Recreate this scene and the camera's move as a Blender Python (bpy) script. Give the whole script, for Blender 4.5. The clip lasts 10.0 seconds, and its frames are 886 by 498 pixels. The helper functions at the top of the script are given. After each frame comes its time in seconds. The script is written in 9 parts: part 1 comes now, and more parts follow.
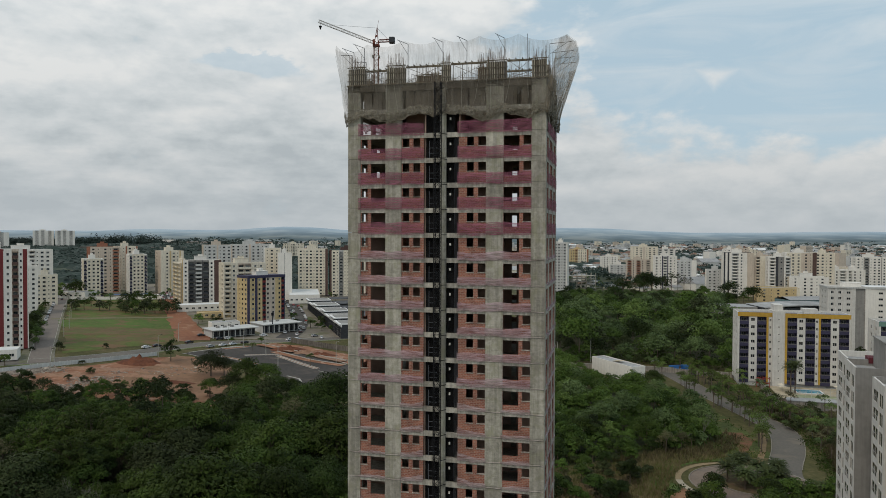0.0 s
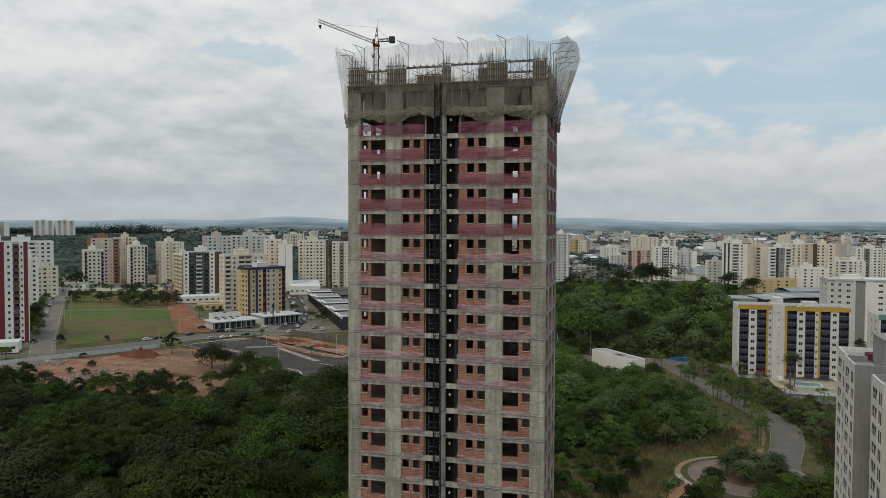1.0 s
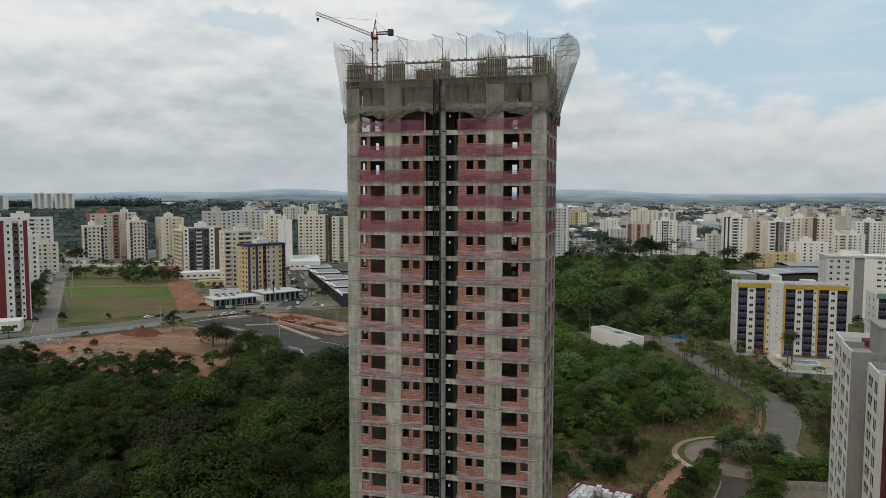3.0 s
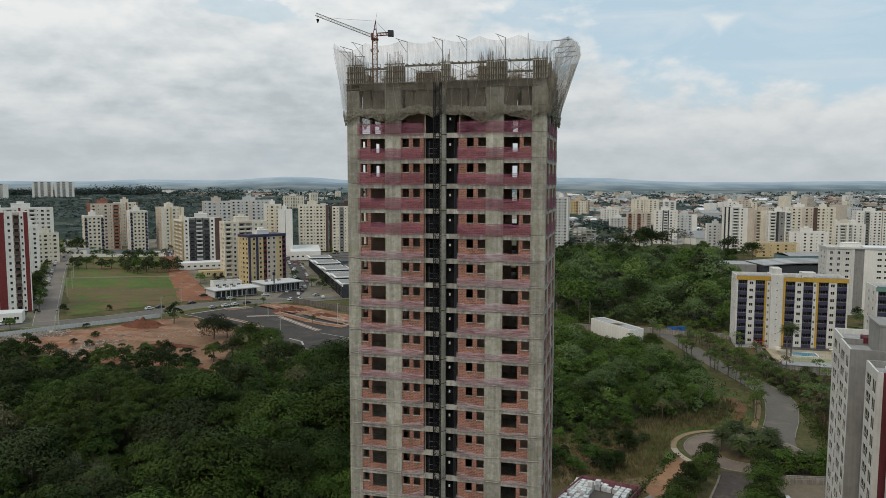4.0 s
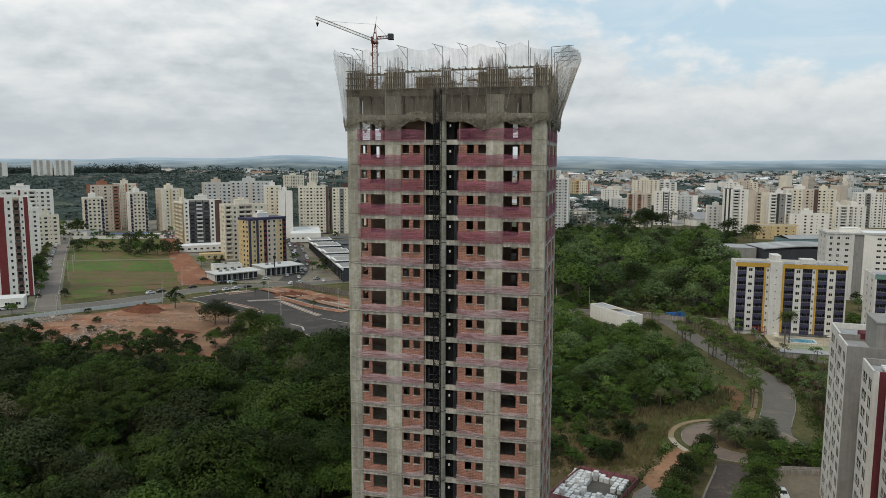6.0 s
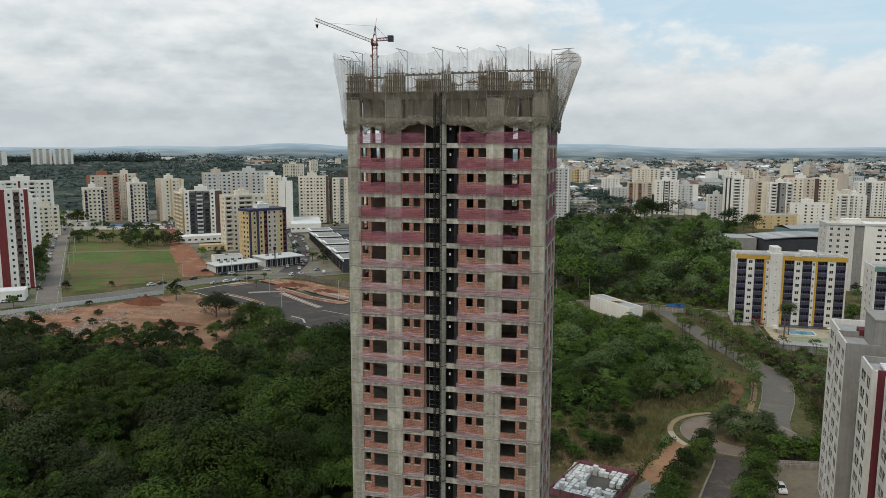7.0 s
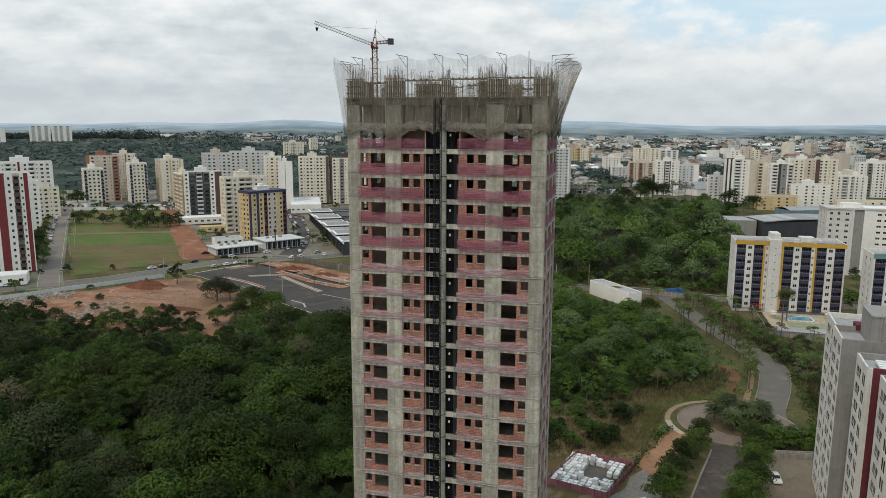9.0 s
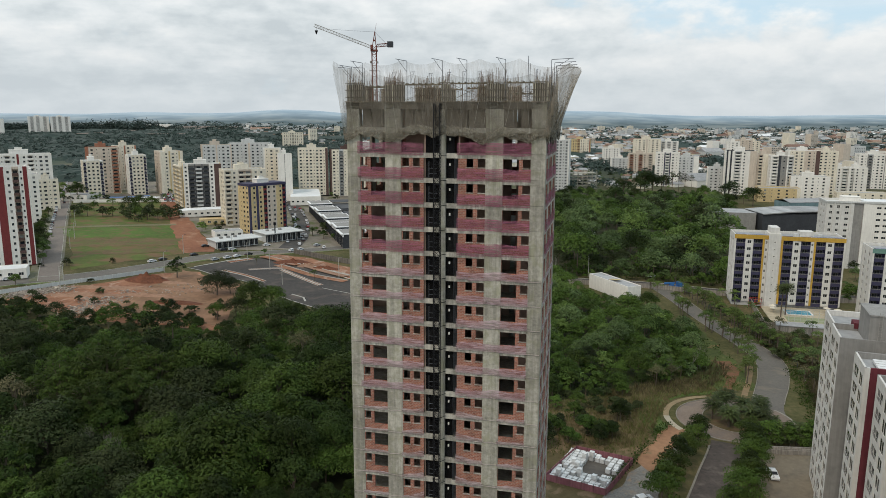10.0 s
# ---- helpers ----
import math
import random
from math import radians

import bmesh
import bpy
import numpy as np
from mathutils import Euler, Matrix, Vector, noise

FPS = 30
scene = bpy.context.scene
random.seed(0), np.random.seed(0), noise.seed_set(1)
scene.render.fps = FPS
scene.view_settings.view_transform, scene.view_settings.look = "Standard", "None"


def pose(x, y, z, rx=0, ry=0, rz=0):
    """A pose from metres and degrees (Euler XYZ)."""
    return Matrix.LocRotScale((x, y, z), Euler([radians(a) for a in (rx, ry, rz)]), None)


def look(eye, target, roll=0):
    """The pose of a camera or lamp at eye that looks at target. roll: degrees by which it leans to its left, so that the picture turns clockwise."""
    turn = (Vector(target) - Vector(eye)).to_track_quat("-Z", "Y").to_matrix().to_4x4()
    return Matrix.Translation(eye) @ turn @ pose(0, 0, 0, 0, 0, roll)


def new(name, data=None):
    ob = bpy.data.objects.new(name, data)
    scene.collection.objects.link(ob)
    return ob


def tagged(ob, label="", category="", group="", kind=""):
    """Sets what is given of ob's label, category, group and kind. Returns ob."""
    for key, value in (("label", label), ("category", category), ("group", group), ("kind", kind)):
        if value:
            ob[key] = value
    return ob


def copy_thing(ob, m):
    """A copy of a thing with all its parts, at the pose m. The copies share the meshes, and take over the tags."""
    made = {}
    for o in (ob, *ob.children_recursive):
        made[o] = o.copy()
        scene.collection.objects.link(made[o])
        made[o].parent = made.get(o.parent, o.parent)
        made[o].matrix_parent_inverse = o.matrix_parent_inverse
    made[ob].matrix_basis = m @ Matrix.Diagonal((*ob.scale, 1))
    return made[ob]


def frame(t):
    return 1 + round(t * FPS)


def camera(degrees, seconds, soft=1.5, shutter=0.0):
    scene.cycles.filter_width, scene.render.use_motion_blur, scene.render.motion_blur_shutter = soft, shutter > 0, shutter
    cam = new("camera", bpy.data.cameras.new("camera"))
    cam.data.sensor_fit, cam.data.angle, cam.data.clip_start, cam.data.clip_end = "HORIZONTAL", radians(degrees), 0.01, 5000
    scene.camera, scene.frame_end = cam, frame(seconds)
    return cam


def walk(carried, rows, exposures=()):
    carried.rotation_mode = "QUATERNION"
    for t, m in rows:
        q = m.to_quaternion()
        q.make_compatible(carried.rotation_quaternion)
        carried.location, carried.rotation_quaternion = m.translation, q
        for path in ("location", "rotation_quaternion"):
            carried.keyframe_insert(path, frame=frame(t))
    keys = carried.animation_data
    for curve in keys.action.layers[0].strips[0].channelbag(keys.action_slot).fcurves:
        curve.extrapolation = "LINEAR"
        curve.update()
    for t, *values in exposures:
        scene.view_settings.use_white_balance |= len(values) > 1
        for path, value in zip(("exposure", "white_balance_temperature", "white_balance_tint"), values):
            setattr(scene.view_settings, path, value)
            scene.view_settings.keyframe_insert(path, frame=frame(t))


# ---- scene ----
cam = camera(63.1, 10.0, soft=0.5)
PATH = [
    (0, (1.171, 0.545, 58.435), (1.144, 2.544, 58.393), 0.2),
    (0.5, (1.171, 0.559, 59.087), (1.144, 2.558, 59.036), 0.2),
    (1, (1.188, 0.555, 59.788), (1.16, 2.554, 59.717), 0.2),
    (1.5, (1.166, 0.537, 60.507), (1.139, 2.535, 60.416), 0.1),
    (2, (1.17, 0.559, 61.239), (1.143, 2.555, 61.126), 0.1),
    (2.5, (1.207, 0.569, 61.923), (1.18, 2.565, 61.791), 0.1),
    (4, (1.232, 0.477, 64.408), (1.204, 2.468, 64.225), 0.1),
    (4.5, (1.229, 0.43, 65.2), (1.201, 2.42, 65.002), 0.1),
    (5, (1.233, 0.422, 66.031), (1.205, 2.41, 65.817), 0.1),
    (5.5, (1.243, 0.417, 66.83), (1.215, 2.404, 66.602), 0.2),
    (7, (1.257, 0.419, 69.481), (1.228, 2.4, 69.204), 0.1),
    (7.5, (1.262, 0.379, 70.265), (1.233, 2.357, 69.974), 0.1),
    (8, (1.272, 0.348, 71.103), (1.243, 2.324, 70.797), 0.2),
    (8.5, (1.274, 0.345, 71.957), (1.245, 2.318, 71.633), 0.2),
    (9, (1.284, 0.35, 72.816), (1.255, 2.321, 72.476), 0.2),
    (9.5, (1.284, 0.34, 73.666), (1.255, 2.308, 73.31), 0.2),
    (10, (1.29, 0.326, 74.429), (1.262, 2.292, 74.062), 0.2),
]
walk(cam, [(t, look(eye, target, roll)) for t, eye, target, roll in PATH],
     exposures=[(0.0, -0.62), (2.5, -0.55), (5.0, -0.41), (7.5, -0.28), (10.0, -0.19)])

# ---- world, sun ----
SUN_EL, SUN_AZ = 54.0, 210.0   # degrees; azimuth clockwise from +y
world = bpy.data.worlds.new("world")
scene.world = world
world.use_nodes = True


def nodes_of(tree):
    tree.nodes.clear()

    def add(kind, **sockets):
        n = tree.nodes.new(kind)
        for key, value in sockets.items():
            if key in n.inputs:
                n.inputs[key].default_value = value
        return n
    return add, tree.links.new


def ramp_set(node, stops):
    els = node.color_ramp.elements
    while len(els) < len(stops):
        els.new(0.5)
    for e, (pos, col) in zip(els, stops):
        e.position, e.color = pos, (*col, 1) if len(col) == 3 else col


def build_sky():
    add, link = nodes_of(world.node_tree)
    sky = add("ShaderNodeTexSky")
    sky.sky_type, sky.sun_disc = "NISHITA", False
    sky.sun_elevation, sky.sun_rotation = radians(SUN_EL), radians(SUN_AZ)
    sky.altitude, sky.air_density, sky.dust_density = 600, 1.0, 1.5
    co = add("ShaderNodeTexCoord")
    sep = add("ShaderNodeSeparateXYZ")
    link(co.outputs["Generated"], sep.inputs[0])

    def calc(op, a, b=0.0):
        n = add("ShaderNodeMath"); n.operation = op
        for k, v in enumerate((a, b)):
            if isinstance(v, (int, float)):
                n.inputs[k].default_value = v
            else:
                link(v, n.inputs[k])
        return n.outputs[0]

    def spread(value, a, b, c, d, smooth=False):
        n = add("ShaderNodeMapRange")
        n.interpolation_type = "SMOOTHSTEP" if smooth else "LINEAR"
        n.inputs["From Min"].default_value, n.inputs["From Max"].default_value = a, b
        n.inputs["To Min"].default_value, n.inputs["To Max"].default_value = c, d
        link(value, n.inputs["Value"])
        return n.outputs[0]

    def billow(where, stretch, size, detail=8.0, rough=0.56, twist=0.2):
        mp = add("ShaderNodeMapping")
        mp.inputs["Location"].default_value, mp.inputs["Scale"].default_value = where, stretch
        link(co.outputs["Generated"], mp.inputs[0])
        n = add("ShaderNodeTexNoise", Scale=size, Detail=detail, Roughness=rough, Distortion=twist)
        link(mp.outputs[0], n.inputs["Vector"])
        return n.outputs["Fac"]

    def blend(factor, a, b, mode="MIX"):
        n = add("ShaderNodeMix"); n.data_type = "RGBA"; n.blend_type = mode
        for key, v in (("Factor", factor), ("A", a), ("B", b)):
            if isinstance(v, (int, float)):
                n.inputs[key].default_value = v
            elif isinstance(v, tuple):
                n.inputs[key].default_value = (*v, 1)
            else:
                link(v, n.inputs[key])
        return n.outputs["Result"]

    # sideways and upward slope of the view ray
    ahead = calc("MAXIMUM", calc("ABSOLUTE", sep.outputs["Y"]), 0.4)
    u, v = calc("DIVIDE", sep.outputs["X"], ahead), calc("DIVIDE", sep.outputs["Z"], ahead)
    lump = billow((0.3, 0.2, 0.1), (1, 1, 1.9), 7.0, 9.0, 0.57, 0.15)
    lump_up = billow((0.3, 0.2, 0.148), (1, 1, 1.9), 7.0, 9.0, 0.57, 0.15)
    relief = calc("SUBTRACT", lump, lump_up)
    puff = billow((2.3, 1.2, 0.6), (1, 1, 2.3), 15.0, 6.0, 0.55, 0.1)
    puff_up = billow((2.3, 1.2, 0.634), (1, 1, 2.3), 15.0, 6.0, 0.55, 0.1)
    broad = billow((4.1, 2.3, 1.0), (1, 1, 2.6), 3.1, 4.0, 0.5, 0.3)
    bands = billow((1.7, 5.3, 0.9), (0.8, 0.8, 5.0), 3.4, 7.0, 0.55, 0.35)
    # a closed deck in the west, a cumulus bank along the eastern horizon, open blue above it
    deck = calc("MULTIPLY", calc("SUBTRACT", calc("ADD", 0.255, calc("MULTIPLY", v, -0.42)), u), 5.0)
    top = calc("ADD", spread(u, 0.19, 0.33, 0.185, 0.112, True), spread(u, 0.33, 0.6, 0.0, 0.045))
    bank = calc("MULTIPLY", calc("SUBTRACT", top, v), 11.0)
    body = calc("MAXIMUM", calc("MINIMUM", deck, 1.0), calc("MINIMUM", bank, 1.0))
    rip = calc("ADD", calc("ADD", calc("MULTIPLY", calc("SUBTRACT", lump, 0.5), 3.0), calc("MULTIPLY", calc("SUBTRACT", puff, 0.5), 0.9)), calc("MULTIPLY", calc("SUBTRACT", broad, 0.5), 1.2))
    gap_u, gap_v = calc("DIVIDE", calc("ADD", u, 0.27), 0.12), calc("DIVIDE", calc("ADD", calc("SUBTRACT", v, 0.226), calc("ADD", calc("MULTIPLY", calc("SUBTRACT", broad, 0.5), 0.16), calc("MULTIPLY", calc("SUBTRACT", lump, 0.5), 0.13))), 0.03)
    gap = calc("MAXIMUM", calc("SUBTRACT", 1.0, calc("ADD", calc("MULTIPLY", gap_u, gap_u), calc("MULTIPLY", gap_v, gap_v))), 0.0)
    dense = calc("SUBTRACT", calc("ADD", body, rip), calc("MULTIPLY", gap, 0.95))
    cover = calc("MAXIMUM", spread(dense, -0.15, 0.5, 0.0, 1.0, True), spread(deck, 0.0, 1.6, 0.0, 0.5))
    # one loose three-cornered cloud in the blue
    t1 = calc("SUBTRACT", 0.238, v)
    t2 = calc("ADD", calc("MULTIPLY", calc("SUBTRACT", u, 0.31), 0.65), calc("MULTIPLY", calc("SUBTRACT", v, 0.232), 0.76))
    t3 = calc("ADD", calc("MULTIPLY", calc("SUBTRACT", u, 0.352), -0.56), calc("MULTIPLY", calc("SUBTRACT", v, 0.188), 0.83))
    loose = calc("ADD", calc("MINIMUM", t1, calc("MINIMUM", t2, t3)), calc("MULTIPLY", calc("SUBTRACT", lump, 0.5), 0.035))
    cover = calc("MAXIMUM", cover, spread(loose, -0.002, 0.018, 0.0, 0.8, True))
    # thin wisps across the open blue
    wisp = billow((2.2, 0.7, 3.1), (1.0, 1.0, 3.6), 5.0, 7.0, 0.55, 0.9)
    cover = calc("MAXIMUM", cover, spread(wisp, 0.42, 0.78, 0.0, 0.6))
    cover = calc("MAXIMUM", cover, spread(v, 0.0, 0.06, 1.0, 0.0, True))
    # lit tops, grey bases, long grey bands low in the west
    west = spread(u, 0.0, 0.3, 1.0, 0.25, True)
    low = spread(v, 0.06, 0.27, 1.0, 0.15, True)
    tone = calc("ADD", spread(v, 0.02, 0.30, 0.46, 0.66), calc("ADD", calc("MULTIPLY", relief, 0.75), calc("MULTIPLY", calc("SUBTRACT", puff, puff_up), 0.6)))
    tone = calc("ADD", tone, calc("MULTIPLY", calc("MULTIPLY", calc("SUBTRACT", bands, 0.54), 1.25), calc("MULTIPLY", west, low)))
    tone = calc("ADD", tone, calc("MULTIPLY", calc("SUBTRACT", lump, 0.5), 0.24))
    tone = calc("ADD", tone, calc("MULTIPLY", calc("SUBTRACT", broad, 0.5), 0.30))
    tone = calc("ADD", tone, calc("MULTIPLY", spread(u, 0.1, 0.3, 0.0, 1.0, True), calc("MULTIPLY", spread(v, 0.035, 0.075, 0.0, 1.0, True), 0.17)))
    cloud = add("ShaderNodeValToRGB")
    ramp_set(cloud, [(0.25, (0.635, 0.70, 0.735)), (0.44, (0.765, 0.825, 0.850)), (0.58, (0.865, 0.912, 0.930)), (0.78, (1.0, 1.02, 1.015))])
    link(tone, cloud.inputs[0])
    clear = blend(0.82, blend(1.0, sky.outputs[0], (0.105, 0.105, 0.105), "MULTIPLY"), (0.63, 0.815, 0.93))
    lift = spread(v, 0.0, 0.34, 0.935, 1.22)
    mixed_sky = blend(cover, blend(1.0, clear, spread(v, 0.0, 0.34, 1.1, 1.2), "MULTIPLY"), blend(1.0, cloud.outputs["Color"], lift, "MULTIPLY"))
    # pale blue haze low down
    hazy = blend(spread(sep.outputs["Z"], 0.0, 0.11, 0.62, 0.0), mixed_sky, (0.72, 0.785, 0.83))
    bg = add("ShaderNodeBackground", Strength=1.0)
    link(hazy, bg.inputs["Color"])
    out = add("ShaderNodeOutputWorld")
    link(bg.outputs[0], out.inputs["Surface"])


build_sky()
sun = new("sun", bpy.data.lights.new("sun", "SUN"))
sun.data.energy, sun.data.angle, sun.data.color = 1.5, radians(9), (1.0, 0.90, 0.755)
sun.matrix_world = look((0, 0, 200), Vector((0, 0, 200)) - 10 * Vector((math.sin(radians(SUN_AZ)) * math.cos(radians(SUN_EL)), math.cos(radians(SUN_AZ)) * math.cos(radians(SUN_EL)), math.sin(radians(SUN_EL)))))


# ---- materials ----
def surface(name, col, col2=None, rough=0.8, scale=1.0, big=0.15, bump=0.15, metal=0.0, streak=0.0, island=0.0, objvar=0.0, spec=0.15, stain=None, stain_at=(0.55, 0.75)):
    """Plain stuff with grain (scale), broad patches (big) and, if asked, upright run-off streaks. stain: a second patchy colour."""
    m = bpy.data.materials.new(name)
    m.use_nodes = True
    add, link = nodes_of(m.node_tree)
    co = add("ShaderNodeTexCoord")
    geo = add("ShaderNodeNewGeometry")
    vec = geo.outputs["Position"]
    col2 = col2 or tuple(c * 0.72 for c in col)
    n1 = add("ShaderNodeTexNoise", Scale=scale, Detail=6.0, Roughness=0.6)
    n2 = add("ShaderNodeTexNoise", Scale=big, Detail=4.0, Roughness=0.55)
    link(vec, n1.inputs["Vector"]); link(vec, n2.inputs["Vector"])
    s = add("ShaderNodeMath"); s.operation = "MULTIPLY_ADD"; s.inputs[1].default_value = 0.5
    link(n1.outputs["Fac"], s.inputs[0])
    h = add("ShaderNodeMath"); h.operation = "MULTIPLY"; h.inputs[1].default_value = 0.5
    link(n2.outputs["Fac"], h.inputs[0]); link(h.outputs[0], s.inputs[2])
    rp = add("ShaderNodeValToRGB")
    ramp_set(rp, [(0.36, col2), (0.62, col)])
    link(s.outputs[0], rp.inputs[0])
    c = rp.outputs["Color"]
    if stain:
        n3 = add("ShaderNodeTexNoise", Scale=big * 2.3, Detail=5.0, Roughness=0.6, Distortion=0.4)
        mpp = add("ShaderNodeMapping"); mpp.inputs["Location"].default_value = (13.0, 5.0, 2.0)
        link(vec, mpp.inputs[0]); link(mpp.outputs[0], n3.inputs["Vector"])
        r3 = add("ShaderNodeValToRGB"); ramp_set(r3, [(stain_at[0], (0, 0, 0)), (stain_at[1], (1, 1, 1))])
        link(n3.outputs["Fac"], r3.inputs[0])
        mm = add("ShaderNodeMix"); mm.data_type = "RGBA"; mm.inputs["B"].default_value = (*stain, 1)
        link(r3.outputs["Color"], mm.inputs["Factor"]); link(c, mm.inputs["A"])
        c = mm.outputs["Result"]
    if streak:
        mp = add("ShaderNodeMapping"); mp.inputs["Scale"].default_value = (2.2, 2.2, 0.12)
        n4 = add("ShaderNodeTexNoise", Scale=1.0, Detail=5.0, Roughness=0.65)
        link(vec, mp.inputs[0]); link(mp.outputs[0], n4.inputs["Vector"])
        r4 = add("ShaderNodeValToRGB"); ramp_set(r4, [(0.42, (1 - streak,) * 3), (0.6, (1, 1, 1))])
        link(n4.outputs["Fac"], r4.inputs[0])
        mu = add("ShaderNodeMix"); mu.data_type = "RGBA"; mu.blend_type = "MULTIPLY"; mu.inputs["Factor"].default_value = 1.0
        link(c, mu.inputs["A"]); link(r4.outputs["Color"], mu.inputs["B"])
        c = mu.outputs["Result"]
    for amount, source in ((island, geo.outputs["Random Per Island"]), (objvar, None)):
        if amount:
            if source is None:
                source = add("ShaderNodeObjectInfo").outputs["Random"]
            mr = add("ShaderNodeMapRange"); mr.inputs["To Min"].default_value = 1 - amount; mr.inputs["To Max"].default_value = 1 + amount
            link(source, mr.inputs["Value"])
            hs = add("ShaderNodeHueSaturation")
            link(mr.outputs[0], hs.inputs["Value"]); link(c, hs.inputs["Color"])
            mh = add("ShaderNodeMapRange"); mh.inputs["To Min"].default_value = 0.5 - amount * 0.03; mh.inputs["To Max"].default_value = 0.5 + amount * 0.03
            link(source, mh.inputs["Value"]); link(mh.outputs[0], hs.inputs["Hue"])
            c = hs.outputs["Color"]
    b = add("ShaderNodeBsdfPrincipled", Roughness=rough, Metallic=metal)
    b.inputs["Specular IOR Level"].default_value = spec
    link(c, b.inputs["Base Color"])
    if bump:
        bp = add("ShaderNodeBump", Strength=bump, Distance=0.1)
        link(n1.outputs["Fac"], bp.inputs["Height"]); link(bp.outputs[0], b.inputs["Normal"])
    o = add("ShaderNodeOutputMaterial")
    link(b.outputs[0], o.inputs["Surface"])
    return m


def brickwork(name, c1, c2, mortar, width=0.3, height=0.19):
    m = bpy.data.materials.new(name)
    m.use_nodes = True
    add, link = nodes_of(m.node_tree)
    co = add("ShaderNodeTexCoord")
    mp = add("ShaderNodeMapping"); mp.inputs["Rotation"].default_value = (radians(90), 0, 0)
    link(co.outputs["Object"], mp.inputs[0])
    t = add("ShaderNodeTexBrick", Scale=1.0)
    t.inputs["Color1"].default_value, t.inputs["Color2"].default_value, t.inputs["Mortar"].default_value = (*c1, 1), (*c2, 1), (*mortar, 1)
    t.inputs["Mortar Size"].default_value = 0.018
    t.inputs["Brick Width"].default_value, t.inputs["Row Height"].default_value = width, height
    link(mp.outputs[0], t.inputs["Vector"])
    n = add("ShaderNodeTexNoise", Scale=0.9, Detail=5.0)
    geo = add("ShaderNodeNewGeometry")
    link(geo.outputs["Position"], n.inputs["Vector"])
    mr = add("ShaderNodeMapRange"); mr.inputs["From Min"].default_value = 0.3; mr.inputs["From Max"].default_value = 0.7; mr.inputs["To Min"].default_value = 0.7; mr.inputs["To Max"].default_value = 1.15
    link(n.outputs["Fac"], mr.inputs["Value"])
    hs = add("ShaderNodeHueSaturation")
    link(t.outputs["Color"], hs.inputs["Color"]); link(mr.outputs[0], hs.inputs["Value"])
    b = add("ShaderNodeBsdfPrincipled", Roughness=0.9)
    link(hs.outputs[0], b.inputs["Base Color"])
    bp = add("ShaderNodeBump", Strength=0.5, Distance=0.02)
    link(t.outputs["Fac"], bp.inputs["Height"]); bp.invert = True
    link(bp.outputs[0], b.inputs["Normal"])
    o = add("ShaderNodeOutputMaterial")
    link(b.outputs[0], o.inputs["Surface"])
    return m


def mesh_cloth(name, col, cover_lo, cover_hi, scale=0.7, col2=None, folds=(1.2, 1.2, 0.15)):
    """Netting too fine to see thread by thread: partly clear, denser in its folds."""
    m = bpy.data.materials.new(name)
    m.use_nodes = True
    add, link = nodes_of(m.node_tree)
    geo = add("ShaderNodeNewGeometry")
    mp = add("ShaderNodeMapping"); mp.inputs["Scale"].default_value = folds
    link(geo.outputs["Position"], mp.inputs[0])
    n = add("ShaderNodeTexNoise", Scale=scale, Detail=6.0, Roughness=0.65)
    link(mp.outputs[0], n.inputs["Vector"])
    mr = add("ShaderNodeMapRange"); mr.inputs["From Min"].default_value = 0.3; mr.inputs["From Max"].default_value = 0.7
    mr.inputs["To Min"].default_value = cover_lo; mr.inputs["To Max"].default_value = cover_hi
    link(n.outputs["Fac"], mr.inputs["Value"])
    rp = add("ShaderNodeValToRGB"); ramp_set(rp, [(0.40, col2 or tuple(c * 0.75 for c in col)), (0.60, col)])
    n2 = add("ShaderNodeTexNoise", Scale=0.35, Detail=5.0)
    link(geo.outputs["Position"], n2.inputs["Vector"])
    half = add("ShaderNodeMath"); half.operation = "ADD"; link(n.outputs["Fac"], half.inputs[0]); link(n2.outputs["Fac"], half.inputs[1])
    mean = add("ShaderNodeMath"); mean.operation = "MULTIPLY"; mean.inputs[1].default_value = 0.5
    link(half.outputs[0], mean.inputs[0]); link(mean.outputs[0], rp.inputs[0])
    d = add("ShaderNodeBsdfDiffuse"); link(rp.outputs[0], d.inputs["Color"])
    thru = add("ShaderNodeBsdfTranslucent"); link(rp.outputs[0], thru.inputs["Color"])
    cloth = add("ShaderNodeMixShader"); cloth.inputs[0].default_value = 0.35
    link(d.outputs[0], cloth.inputs[1]); link(thru.outputs[0], cloth.inputs[2])
    tr = add("ShaderNodeBsdfTransparent")
    mx = add("ShaderNodeMixShader")
    link(mr.outputs[0], mx.inputs[0]); link(tr.outputs[0], mx.inputs[1]); link(cloth.outputs[0], mx.inputs[2])
    o = add("ShaderNodeOutputMaterial")
    link(mx.outputs[0], o.inputs["Surface"])
    return m


def glazing(name, col, rough=0.12):
    """Window panes seen from outside: dark rooms behind a shiny sheet."""
    m = bpy.data.materials.new(name)
    m.use_nodes = True
    add, link = nodes_of(m.node_tree)
    geo = add("ShaderNodeNewGeometry")
    rp = add("ShaderNodeValToRGB")
    ramp_set(rp, [(0.0, col), (0.7, tuple(c * 0.5 for c in col)), (0.86, (0.16, 0.17, 0.17)), (1.0, (0.3, 0.3, 0.28))])
    link(geo.outputs["Random Per Island"], rp.inputs[0])
    b = add("ShaderNodeBsdfPrincipled", Roughness=rough)
    b.inputs["Specular IOR Level"].default_value = 0.5
    link(rp.outputs[0], b.inputs["Base Color"])
    o = add("ShaderNodeOutputMaterial")
    link(b.outputs[0], o.inputs["Surface"])
    return m


